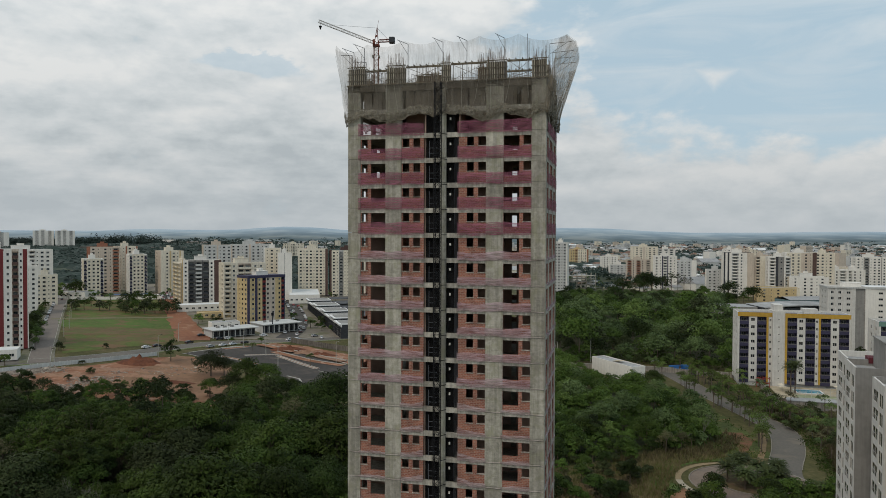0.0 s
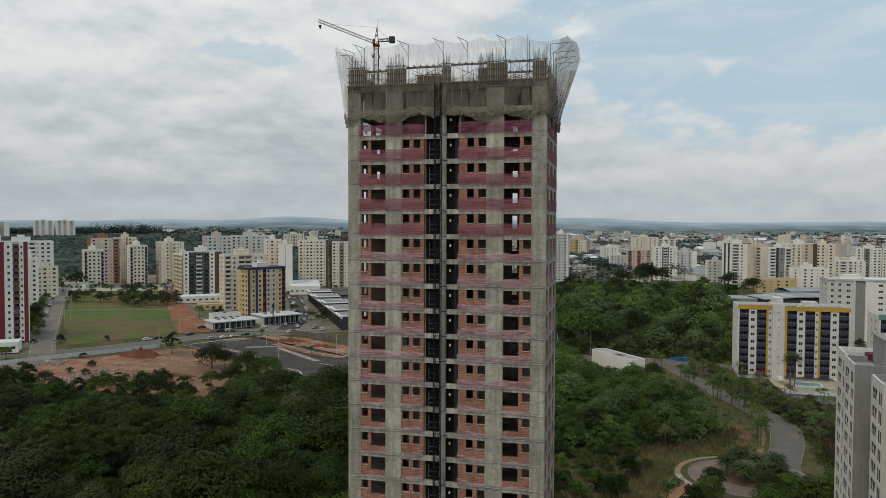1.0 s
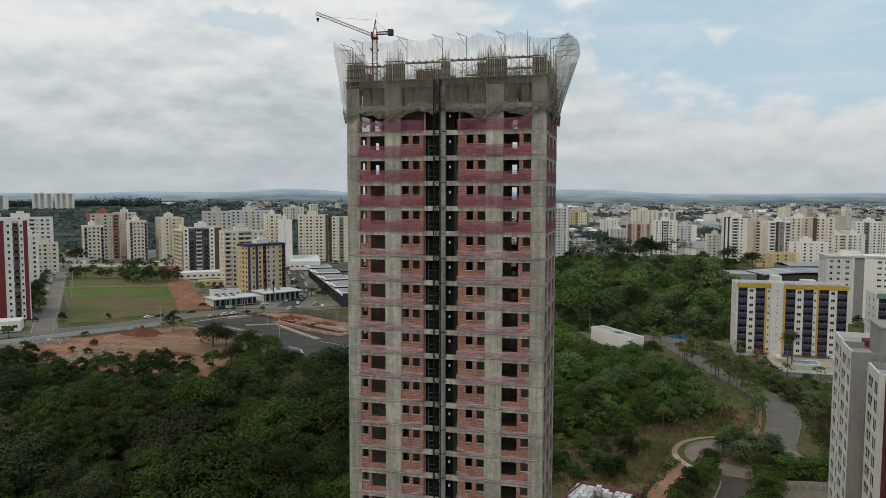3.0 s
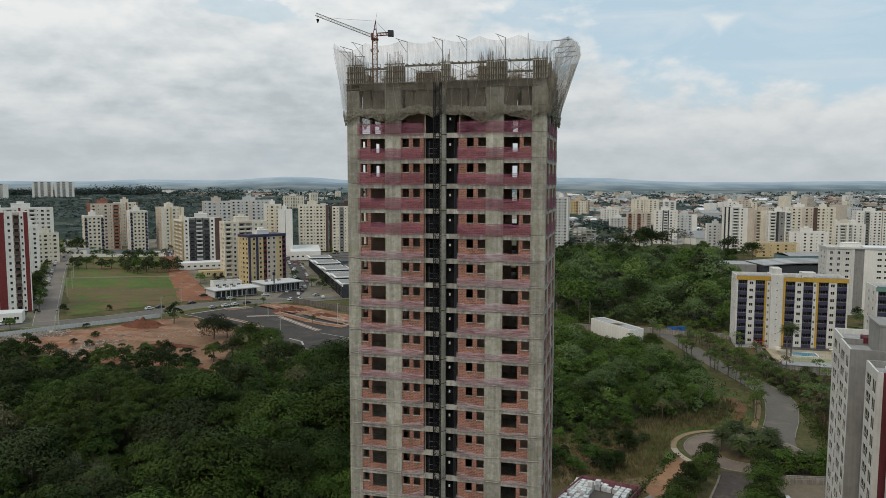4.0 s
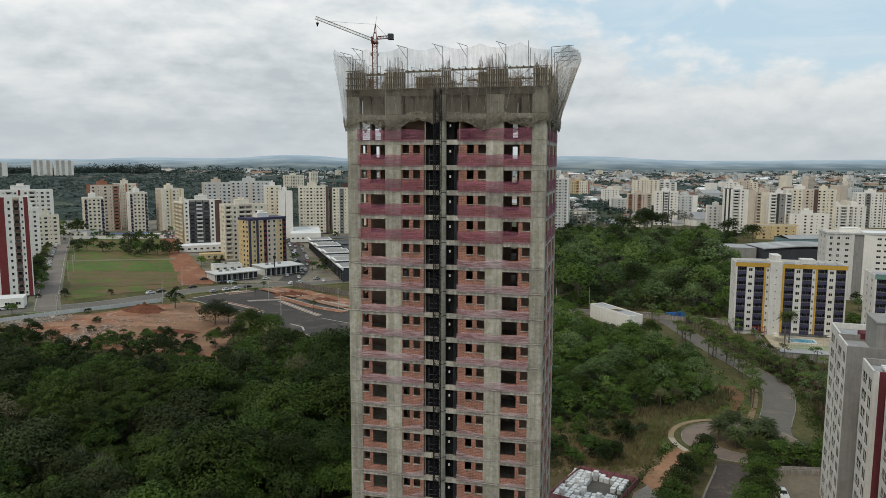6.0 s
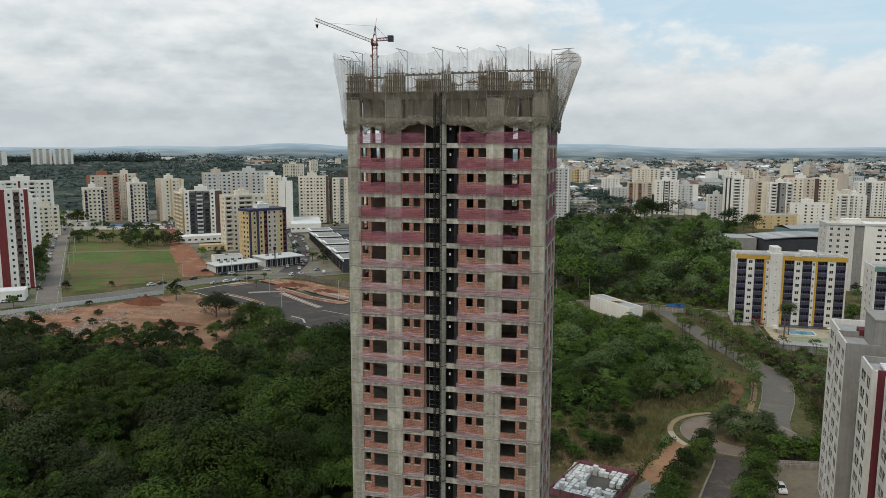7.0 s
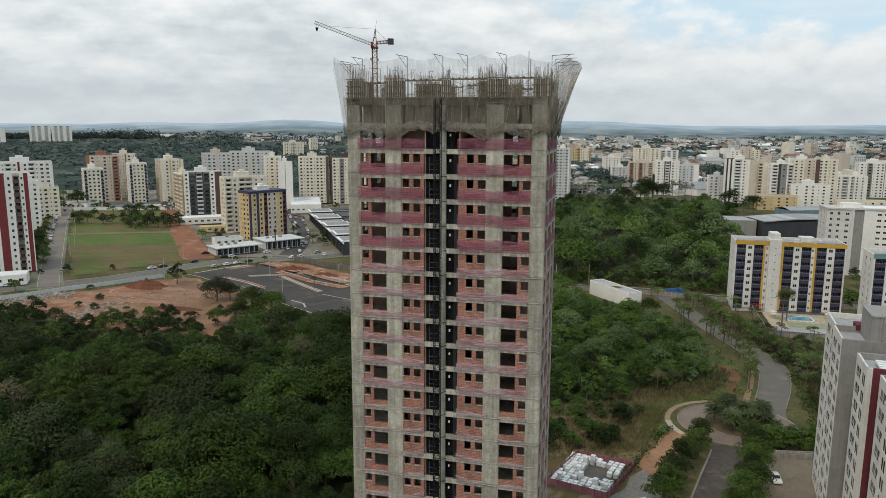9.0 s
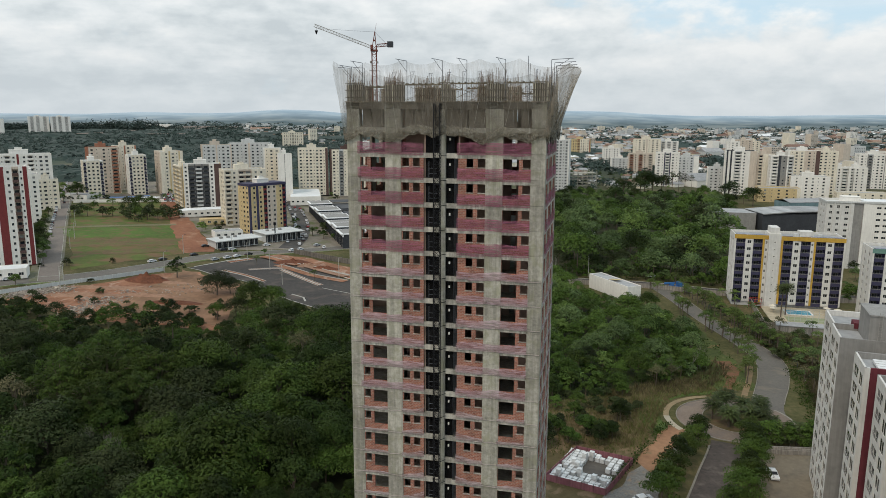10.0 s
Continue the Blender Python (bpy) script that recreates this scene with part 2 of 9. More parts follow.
def leafage(name, dark, light, island=0.35, objvar=0.25):
    """Leaves: matt, letting some light through."""
    m = surface(name, light, dark, rough=0.6, scale=0.35, big=0.05, bump=0.0, island=island * 0.5, objvar=objvar, spec=0.1)
    t = m.node_tree
    b = next(n for n in t.nodes if n.type == "BSDF_PRINCIPLED")
    o = next(n for n in t.nodes if n.type == "OUTPUT_MATERIAL")
    tr = t.nodes.new("ShaderNodeBsdfTranslucent")
    mix = t.nodes.new("ShaderNodeMixShader")
    mix.inputs[0].default_value = 0.14
    t.links.new(b.inputs["Base Color"].links[0].from_socket, tr.inputs["Color"])
    t.links.new(b.outputs[0], mix.inputs[1]); t.links.new(tr.outputs[0], mix.inputs[2])
    t.links.new(mix.outputs[0], o.inputs["Surface"])
    return m


CONCRETE = surface("raw concrete", (0.495, 0.463, 0.398), (0.26, 0.245, 0.205), scale=2.6, big=0.35, bump=0.5, streak=0.26, objvar=0.16, stain=(0.325, 0.312, 0.232), stain_at=(0.48, 0.66))
BEAM = surface("raw concrete beam", (0.56, 0.525, 0.46), (0.31, 0.29, 0.25), scale=3.4, big=0.45, bump=0.6, streak=0.36, objvar=0.12)
INSIDE = surface("bare inner wall", (0.46, 0.33, 0.265), (0.30, 0.21, 0.17), scale=1.0, big=0.3)
BRICK = brickwork("hollow clay brick", (0.365, 0.145, 0.094), (0.22, 0.08, 0.056), (0.37, 0.265, 0.215), 0.38, 0.19)
PINK = mesh_cloth("red safety net", (0.46, 0.185, 0.255), 0.12, 0.90, scale=1.0, col2=(0.29, 0.10, 0.155), folds=(0.6, 0.6, 12.0))
FADED = mesh_cloth("faded pink safety net", (0.66, 0.505, 0.55), 0.16, 0.88, scale=1.0, col2=(0.45, 0.29, 0.335), folds=(0.7, 0.7, 13.0))
PALE = mesh_cloth("bleached safety net", (0.60, 0.515, 0.53), 0.16, 0.92, scale=1.0, col2=(0.40, 0.285, 0.30), folds=(0.8, 0.8, 11.0))
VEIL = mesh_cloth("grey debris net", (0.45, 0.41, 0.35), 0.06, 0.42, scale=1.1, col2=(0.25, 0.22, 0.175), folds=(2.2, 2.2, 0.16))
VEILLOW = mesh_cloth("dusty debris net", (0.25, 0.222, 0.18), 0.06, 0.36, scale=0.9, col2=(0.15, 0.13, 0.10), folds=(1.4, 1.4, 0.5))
VEILSIDE = mesh_cloth("brown debris net", (0.45, 0.375, 0.29), 0.26, 0.72, scale=1.0, col2=(0.27, 0.23, 0.18), folds=(2.0, 2.0, 0.12))
HEM = mesh_cloth("gathered debris net", (0.36, 0.33, 0.27), 0.2, 0.8, scale=1.6, col2=(0.21, 0.185, 0.145), folds=(1.5, 1.5, 1.2))
HEMROLL = mesh_cloth("rolled net edge", (0.24, 0.215, 0.17), 0.55, 1.0, scale=2.0, col2=(0.12, 0.105, 0.08), folds=(2.0, 2.0, 2.0))
TIMBER = surface("weathered form timber", (0.235, 0.19, 0.135), (0.10, 0.08, 0.06), scale=2.0, big=0.4, streak=0.4, island=0.45)
FORMPLY = surface("dark form plywood", (0.13, 0.108, 0.085), (0.07, 0.06, 0.05), scale=1.5, big=0.4, island=0.2)
STUD = surface("pale form studs", (0.56, 0.505, 0.415), (0.36, 0.315, 0.25), scale=3.0, big=0.6, streak=0.3, island=0.4)
RUST = surface("rusty steel bar", (0.15, 0.085, 0.055), (0.09, 0.05, 0.035), scale=4.0, rough=0.8)
TUBE = surface("grey steel tube", (0.19, 0.20, 0.23), rough=0.55, metal=0.3, scale=4.0)
BLACKSTEEL = surface("black painted steel", (0.012, 0.012, 0.014), rough=0.5, scale=5.0)
CRANEGREY = surface("dusty crane steel", (0.36, 0.34, 0.31), rough=0.6, scale=5.0)
CRANERED = surface("red crane paint", (0.19, 0.062, 0.046), rough=0.6, scale=5.0)
WHITEPAINT = surface("white render", (0.80, 0.765, 0.705), (0.70, 0.67, 0.615), scale=0.8, big=0.1, bump=0.05, streak=0.08)
OFFWHITE = surface("weathered off-white render", (0.66, 0.64, 0.60), (0.56, 0.54, 0.505), scale=0.8, big=0.1, bump=0.05, streak=0.1)
CREAM = surface("cream render", (0.77, 0.70, 0.575), (0.66, 0.60, 0.485), scale=0.8, big=0.1, bump=0.05, streak=0.14)
BEIGE = surface("beige render", (0.62, 0.53, 0.435), (0.52, 0.44, 0.36), scale=0.8, big=0.1, bump=0.05, streak=0.14)
SAND = surface("sand yellow render", (0.62, 0.48, 0.27), (0.5, 0.385, 0.21), scale=0.8, big=0.1, bump=0.05, streak=0.12)
OCHRE = surface("ochre render", (0.53, 0.325, 0.062), (0.42, 0.255, 0.05), scale=0.8, big=0.1, bump=0.05, streak=0.1)
PALEGREY = surface("pale grey render", (0.60, 0.60, 0.58), (0.50, 0.50, 0.485), scale=0.8, big=0.1, bump=0.05, streak=0.14)
MIDGREY = surface("mid grey render", (0.30, 0.288, 0.27), (0.235, 0.226, 0.212), scale=0.8, big=0.1, bump=0.05, streak=0.12)
DARKGREY = surface("dark grey cladding", (0.055, 0.058, 0.065), rough=0.5, scale=0.8, big=0.1, bump=0.05)
MAROON = surface("maroon render", (0.20, 0.045, 0.045), (0.155, 0.035, 0.035), scale=0.8, big=0.1, bump=0.05, streak=0.1)
WINE = surface("wine red render", (0.15, 0.036, 0.046), (0.115, 0.028, 0.036), scale=0.8, big=0.1, bump=0.05, streak=0.15)
TERRA = surface("terracotta render", (0.36, 0.16, 0.10), (0.29, 0.125, 0.08), scale=0.8, big=0.1, bump=0.05, streak=0.1)
BROWN = surface("brown render", (0.12, 0.075, 0.065), rough=0.7, scale=0.8, big=0.1, bump=0.05)
NAVY = surface("navy blue render", (0.052, 0.049, 0.088), (0.04, 0.038, 0.068), rough=0.6, scale=0.8, big=0.1, bump=0.05)
GLASS = glazing("window glass", (0.035, 0.042, 0.05))
# clay tile, muted so that far haze sits in the colour
ROOFTILE = surface("clay roof tile", (0.27, 0.165, 0.122), (0.18, 0.115, 0.088), scale=0.8, big=0.2, island=0.3)
ROOFGREY = surface("fibre cement roof", (0.36, 0.36, 0.36), (0.26, 0.26, 0.26), scale=0.6, big=0.15, island=0.2)
ROOFWHITE = surface("white sheet roof", (0.78, 0.78, 0.77), (0.64, 0.64, 0.63), rough=0.5, scale=0.6, big=0.12)
ASPHALT = surface("worn asphalt", (0.086, 0.078, 0.072), (0.05, 0.047, 0.044), scale=1.2, big=0.07, bump=0.1, stain=(0.125, 0.105, 0.088), stain_at=(0.5, 0.75))
KERB = surface("concrete kerb", (0.46, 0.44, 0.395), (0.31, 0.295, 0.262), scale=1.5, big=0.3, bump=0.1)
REDSOIL = surface("red earth", (0.27, 0.115, 0.062), (0.17, 0.07, 0.04), scale=0.5, big=0.05, bump=0.4, stain=(0.33, 0.19, 0.12), stain_at=(0.52, 0.72))
PALESOIL = surface("pale trodden earth", (0.315, 0.152, 0.088), (0.16, 0.068, 0.037), scale=0.6, big=0.09, bump=0.6, stain=(0.38, 0.265, 0.20), stain_at=(0.52, 0.68))
GRASS = surface("rough grass", (0.125, 0.138, 0.042), (0.07, 0.085, 0.028), scale=0.7, big=0.035, bump=0.4, stain=(0.20, 0.13, 0.07), stain_at=(0.48, 0.64))
LEAF = leafage("dense green leaves", (0.0152, 0.0280, 0.0055), (0.0580, 0.0890, 0.0155), 0.36, 0.32)
LEAFLIME = leafage("light green leaves", (0.0245, 0.0450, 0.0085), (0.0830, 0.1330, 0.0250), 0.36, 0.3)
LEAFOLIVE = leafage("olive green leaves", (0.0208, 0.0295, 0.0108), (0.0520, 0.0655, 0.0235), 0.35, 0.3)
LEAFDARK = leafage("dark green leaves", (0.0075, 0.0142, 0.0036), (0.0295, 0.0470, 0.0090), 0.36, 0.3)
# paler, bluer green: haze over the northern wood is painted into it
LEAFGREY = leafage("hazed mid green leaves", (0.0374, 0.0582, 0.0218), (0.1092, 0.1518, 0.0541), 0.36, 0.4)
LEAFYOUNG = leafage("fresh young leaves", (0.0400, 0.0640, 0.0160), (0.1180, 0.1590, 0.0400), 0.4, 0.35)
LEAFDRY = leafage("thin dry leaves", (0.065, 0.065, 0.032), (0.14, 0.125, 0.065))
FROND = leafage("palm fronds", (0.027, 0.038, 0.014), (0.080, 0.102, 0.036))
BARK = surface("grey brown bark", (0.16, 0.125, 0.095), (0.09, 0.07, 0.055), scale=2.0, big=0.4, bump=0.4)
CARWHITE = surface("white car paint", (0.75, 0.75, 0.75), rough=0.25, scale=2.0, spec=0.5)
CARDARK = surface("dark car paint", (0.03, 0.032, 0.036), rough=0.25, scale=2.0, spec=0.5)
CARSILVER = surface("silver car paint", (0.38, 0.39, 0.40), rough=0.3, scale=2.0, spec=0.5)
CARRED = surface("red car paint", (0.35, 0.04, 0.035), rough=0.3, scale=2.0, spec=0.5)
RUBBER = surface("black rubber", (0.02, 0.02, 0.02), rough=0.8, scale=3.0)
BLUE = surface("blue painted steel", (0.05, 0.17, 0.42), rough=0.5, scale=2.0)
WATER = surface("pool water", (0.10, 0.38, 0.50), (0.07, 0.30, 0.42), rough=0.08, scale=0.8, spec=0.6)
PLASTICWRAP = surface("white wrapped blocks", (0.72, 0.71, 0.69), (0.5, 0.49, 0.47), rough=0.5, scale=1.5, big=0.5, island=0.18, objvar=0.12)
FENCEPINK = surface("purple red hoarding", (0.33, 0.14, 0.16), (0.25, 0.10, 0.115), scale=0.8, big=0.2, streak=0.25)


# ---- building blocks ----
class Solid:
    """Collects boxes, tubes and sheets for one mesh."""

    def __init__(self):
        self.v, self.f = [], []

    def box(self, x0, x1, y0, y1, z0, z1, m=None):
        n = len(self.v)
        pts = [(x0, y0, z0), (x1, y0, z0), (x1, y1, z0), (x0, y1, z0), (x0, y0, z1), (x1, y0, z1), (x1, y1, z1), (x0, y1, z1)]
        self.v += [tuple(m @ Vector(p)) for p in pts] if m else pts
        self.f += [(n, n + 3, n + 2, n + 1), (n + 4, n + 5, n + 6, n + 7), (n, n + 1, n + 5, n + 4), (n + 1, n + 2, n + 6, n + 5), (n + 2, n + 3, n + 7, n + 6), (n + 3, n, n + 4, n + 7)]
        return self

    def tube(self, p, q, r, r2=None, sides=6):
        p, q = Vector(p), Vector(q)
        d = (q - p)
        if d.length < 1e-6:
            return self
        a = d.orthogonal().normalized()
        b = d.normalized().cross(a)
        n = len(self.v)
        for c, rr in ((p, r), (q, r if r2 is None else r2)):
            for i in range(sides):
                w = 2 * math.pi * i / sides
                self.v.append(tuple(c + (a * math.cos(w) + b * math.sin(w)) * rr))
        for i in range(sides):
            j = (i + 1) % sides
            self.f.append((n + i, n + j, n + sides + j, n + sides + i))
        self.f.append(tuple(n + i for i in reversed(range(sides))))
        self.f.append(tuple(n + sides + i for i in range(sides)))
        return self

    def grid(self, rows):
        """rows of points, all of one length: a sheet."""
        n, w = len(self.v), len(rows[0])
        for r in rows:
            self.v += [tuple(p) for p in r]
        for i in range(len(rows) - 1):
            for j in range(w - 1):
                a = n + i * w + j
                self.f.append((a, a + 1, a + w + 1, a + w))
        return self

    def quad(self, *p):
        n = len(self.v)
        self.v += [tuple(q) for q in p]
        self.f.append(tuple(range(n, n + len(p))))
        return self

    def mesh(self, name, material, smooth=False):
        me = bpy.data.meshes.new(name)
        me.from_pydata(self.v, [], self.f)
        me.materials.append(material)
        if smooth:
            me.polygons.foreach_set("use_smooth", [True] * len(me.polygons))
        me.update()
        return me


def thing(name, m=None, label="", category="", group="", kind=""):
    ob = new(name)
    ob.empty_display_size = 0.5
    if m is not None:
        ob.matrix_basis = m
    return tagged(ob, label, category, group, kind)


def part(name, solid, material, parent, label="", kind="", m=None, smooth=False):
    me = solid.mesh(name, material, smooth) if isinstance(solid, Solid) else solid
    ob = new(name, me)
    ob.parent = parent
    if m is not None:
        ob.matrix_basis = m
    return tagged(ob, label, kind=kind)


def lone(name, solid, material, label="", category="", group="", kind="", m=None, smooth=False):
    ob = part(name, solid, material, None, m=m, smooth=smooth)
    return tagged(ob, label, category, group, kind)


def smoothstep(a, b, v):
    k = min(1.0, max(0.0, (v - a) / (b - a)))
    return k * k * (3 - 2 * k)


def land(x, y):
    """Height of the ground: it climbs gently towards the avenue in the north-west."""
    return 8.0 * smoothstep(-40, -260, x) * smoothstep(150, 330, y)


# ---- ground ----
def spaced(a, b, step, far, growth=1.18):
    out, v, s = [], a, step
    inner = list(np.arange(a, b + 0.01, step))
    lo, hi = [], []
    v, s = inner[0], step
    while v > -far:
        s *= growth; v -= s; lo.append(v)
    v, s = inner[-1], step
    while v < far:
        s *= growth; v += s; hi.append(v)
    return lo[::-1] + inner + hi


def skyline(az):
    """Height of the far hills by direction (x over y)."""
    return (72 + 30 * math.exp(-((az + 0.23) / 0.07) ** 2) + 14 * math.exp(-((az + 0.42) / 0.06) ** 2) + 32 * math.exp(-((az - 0.17) / 0.09) ** 2)
            + 12 * math.exp(-((az - 0.52) / 0.09) ** 2) + 6 * noise.noise((az * 9, 0.3, 0)) + 3 * noise.noise((az * 27, 1.3, 0)))


def terrain(x, y):
    z = land(x, y)
    if y > 1400:
        az = x / y
        # low swell before the hills, then the hills
        z += 14 * smoothstep(1400, 3000, y) * (0.5 + noise.noise((x / 700, y / 700, 0)))
        z += (skyline(az) - z) * smoothstep(3300, 4500, y)
        if y > 4550:
            z -= 60 * smoothstep(4550, 4750, y)
    return z


gx = spaced(-420, 420, 10, 3400)
gy = [v for v in spaced(20, 720, 10, 4760, 1.10) if v > -900]
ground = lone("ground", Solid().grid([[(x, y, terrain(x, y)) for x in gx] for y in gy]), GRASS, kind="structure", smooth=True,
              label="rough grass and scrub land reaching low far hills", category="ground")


def far_cover():
    """Woods and fields on the plain, by patches; distance haze is put into the far colours."""
    m = bpy.data.materials.new("grass, scrub and hazed far woods")
    m.use_nodes = True
    add, link = nodes_of(m.node_tree)
    geo = add("ShaderNodeNewGeometry")
    sep = add("ShaderNodeSeparateXYZ"); link(geo.outputs["Position"], sep.inputs[0])
    fine = add("ShaderNodeTexNoise", Scale=0.6, Detail=6.0, Roughness=0.65)
    mid = add("ShaderNodeTexNoise", Scale=0.05, Detail=5.0)
    far = add("ShaderNodeTexNoise", Scale=0.0035, Detail=4.0, Distortion=0.5)
    for n in (fine, mid, far):
        link(geo.outputs["Position"], n.inputs["Vector"])
    r1 = add("ShaderNodeValToRGB"); ramp_set(r1, [(0.35, (0.045, 0.046, 0.018)), (0.5, (0.085, 0.08, 0.034)), (0.68, (0.165, 0.12, 0.068))])
    s = add("ShaderNodeMath"); s.operation = "ADD"
    h1 = add("ShaderNodeMath"); h1.operation = "MULTIPLY"; h1.inputs[1].default_value = 0.5
    h2 = add("ShaderNodeMath"); h2.operation = "MULTIPLY"; h2.inputs[1].default_value = 0.5
    link(fine.outputs["Fac"], h1.inputs[0]); link(mid.outputs["Fac"], h2.inputs[0])
    link(h1.outputs[0], s.inputs[0]); link(h2.outputs[0], s.inputs[1]); link(s.outputs[0], r1.inputs[0])
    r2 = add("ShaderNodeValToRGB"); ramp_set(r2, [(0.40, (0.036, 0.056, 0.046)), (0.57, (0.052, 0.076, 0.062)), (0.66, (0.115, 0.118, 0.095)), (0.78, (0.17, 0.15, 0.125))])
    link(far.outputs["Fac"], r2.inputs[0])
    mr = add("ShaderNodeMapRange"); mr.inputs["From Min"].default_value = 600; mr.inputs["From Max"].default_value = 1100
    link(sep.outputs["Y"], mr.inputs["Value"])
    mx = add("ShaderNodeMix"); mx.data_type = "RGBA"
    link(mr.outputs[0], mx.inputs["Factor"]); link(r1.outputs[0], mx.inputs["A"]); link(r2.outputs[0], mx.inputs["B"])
    # beyond 2600 m the plain takes a paler blue-grey, haze put into the colour
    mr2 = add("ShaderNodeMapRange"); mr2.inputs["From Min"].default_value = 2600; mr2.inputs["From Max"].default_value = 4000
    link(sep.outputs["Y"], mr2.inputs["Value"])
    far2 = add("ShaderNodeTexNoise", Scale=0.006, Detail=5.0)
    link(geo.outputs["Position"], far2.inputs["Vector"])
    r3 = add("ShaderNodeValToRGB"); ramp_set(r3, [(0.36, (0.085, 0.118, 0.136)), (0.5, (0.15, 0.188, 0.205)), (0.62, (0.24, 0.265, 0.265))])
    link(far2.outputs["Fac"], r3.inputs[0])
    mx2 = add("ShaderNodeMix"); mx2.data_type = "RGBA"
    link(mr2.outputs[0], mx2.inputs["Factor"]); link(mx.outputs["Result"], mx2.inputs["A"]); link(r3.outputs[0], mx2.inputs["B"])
    # the hills' pale blue is painted haze as well
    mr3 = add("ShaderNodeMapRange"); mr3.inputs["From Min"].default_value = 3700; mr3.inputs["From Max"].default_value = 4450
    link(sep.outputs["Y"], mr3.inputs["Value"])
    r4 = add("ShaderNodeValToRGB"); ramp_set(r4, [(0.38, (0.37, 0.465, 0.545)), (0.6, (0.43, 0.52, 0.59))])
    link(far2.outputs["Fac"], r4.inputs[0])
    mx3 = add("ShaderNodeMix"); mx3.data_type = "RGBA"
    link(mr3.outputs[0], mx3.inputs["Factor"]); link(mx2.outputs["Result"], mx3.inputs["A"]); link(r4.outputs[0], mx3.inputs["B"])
    b = add("ShaderNodeBsdfPrincipled", Roughness=0.95)
    b.inputs["Specular IOR Level"].default_value = 0.1
    link(mx3.outputs["Result"], b.inputs["Base Color"])
    bp = add("ShaderNodeBump", Strength=0.5, Distance=0.3)
    link(fine.outputs["Fac"], bp.inputs["Height"]); link(bp.outputs[0], b.inputs["Normal"])
    o = add("ShaderNodeOutputMaterial"); link(b.outputs[0], o.inputs["Surface"])
    return m


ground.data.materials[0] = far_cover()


def catmull(pts, step=4.0):
    """A smooth line through the points, about step metres apart."""
    p = [Vector(q) for q in pts]
    p = [p[0] * 2 - p[1]] + p + [p[-1] * 2 - p[-2]]
    out = []
    for i in range(1, len(p) - 2):
        n = max(1, int((p[i + 1] - p[i]).length / step))
        for k in range(n):
            t = k / n
            a, b, c, d = p[i - 1], p[i], p[i + 1], p[i + 2]
            out.append(0.5 * ((2 * b) + (c - a) * t + (2 * a - 5 * b + 4 * c - d) * t * t + (3 * b - a - 3 * c + d) * t ** 3))
    return out + [p[-2]]


def offsets(line, d):
    """The line moved sideways by d (right of its way is plus); d may be a list."""
    out = []
    for i, p in enumerate(line):
        w = (line[min(i + 1, len(line) - 1)] - line[max(i - 1, 0)]).normalized()
        dd = d[i] if isinstance(d, list) else d
        out.append(Vector((p[0] + w[1] * dd, p[1] - w[0] * dd)))
    return out


def ribbon(line, a, b, dz, across=4, solid=None):
    """A flat band along the line from sideways a to b, lying dz above the land."""
    s = solid or Solid()
    rows = []
    for k in range(across + 1):
        f = k / across
        da = [x + (y - x) * f for x, y in zip(a, b)] if isinstance(a, list) else a + (b - a) * f
        rows.append([(p[0], p[1], land(p[0], p[1]) + dz) for p in offsets(line, da)])
    s.grid([list(r) for r in zip(*rows)])
    return s


def curb(line, d, width=0.18, height=0.16, solid=None):
    s = solid or Solid()
    rows = []
    for dd, z in ((d - width / 2, -0.1), (d - width / 2, height), (d + width / 2, height), (d + width / 2, -0.1)):
        rows.append([(p[0], p[1], land(p[0], p[1]) + z) for p in offsets(line, dd)])
    s.grid([list(r) for r in zip(*rows)])
    return s


def between(one, two, dz, n=30, m=10, wobble=0.0):
    """A patch lying on the land between two drawn lines."""
    def even(pts):
        p = [Vector(q) for q in pts]
        cum = [0.0]
        for a, b in zip(p, p[1:]):
            cum.append(cum[-1] + (b - a).length)
        out = []
        for i in range(n + 1):
            d = cum[-1] * i / n
            k = max(j for j in range(len(p) - 1) if cum[j] <= d + 1e-6)
            out.append(p[k].lerp(p[k + 1], (d - cum[k]) / max(1e-6, cum[k + 1] - cum[k])))
        return out
    a, b = even(one), even(two)
    rows = []
    for j in range(m + 1):
        row = []
        for i in range(n + 1):
            q = a[i].lerp(b[i], j / m)
            x, y = q[0], q[1]
            if wobble and (j in (0, m) or i in (0, n)):
                x += wobble * noise.noise((x / 5, y / 5, 3)); y += wobble * noise.noise((x / 5, y / 5, 9))
            row.append((x, y, land(x, y) + dz))
        rows.append(row)
    return Solid().grid(rows)


def field(c00, c10, c11, c01, dz, n=24, wobble=0.0):
    """A four-cornered patch lying on the land, with an uneven rim if asked."""
    rows = []
    for i in range(n + 1):
        row = []
        for j in range(n + 1):
            u, v = i / n, j / n
            x = (c00[0] * (1 - u) + c10[0] * u) * (1 - v) + (c01[0] * (1 - u) + c11[0] * u) * v
            y = (c00[1] * (1 - u) + c10[1] * u) * (1 - v) + (c01[1] * (1 - u) + c11[1] * u) * v
            if wobble and (i in (0, n) or j in (0, n)):
                x += wobble * noise.noise((x / 6, y / 6, 3)); y += wobble * noise.noise((x / 6, y / 6, 9))
            row.append((x, y, land(x, y) + dz))
        rows.append(row)
    return Solid().grid(rows)


# ---- the unfinished tower ----
TOWER = pose(-11.26, 86.0, 0, 0, 0, -13)
WIDE, DEEP, STOREY, TOPBEAM = 23.33, 13.2, 2.88, 70.05
tower = thing("unfinished_tower", TOWER, "tall unfinished concrete tower with brick infill and red nets", "building")


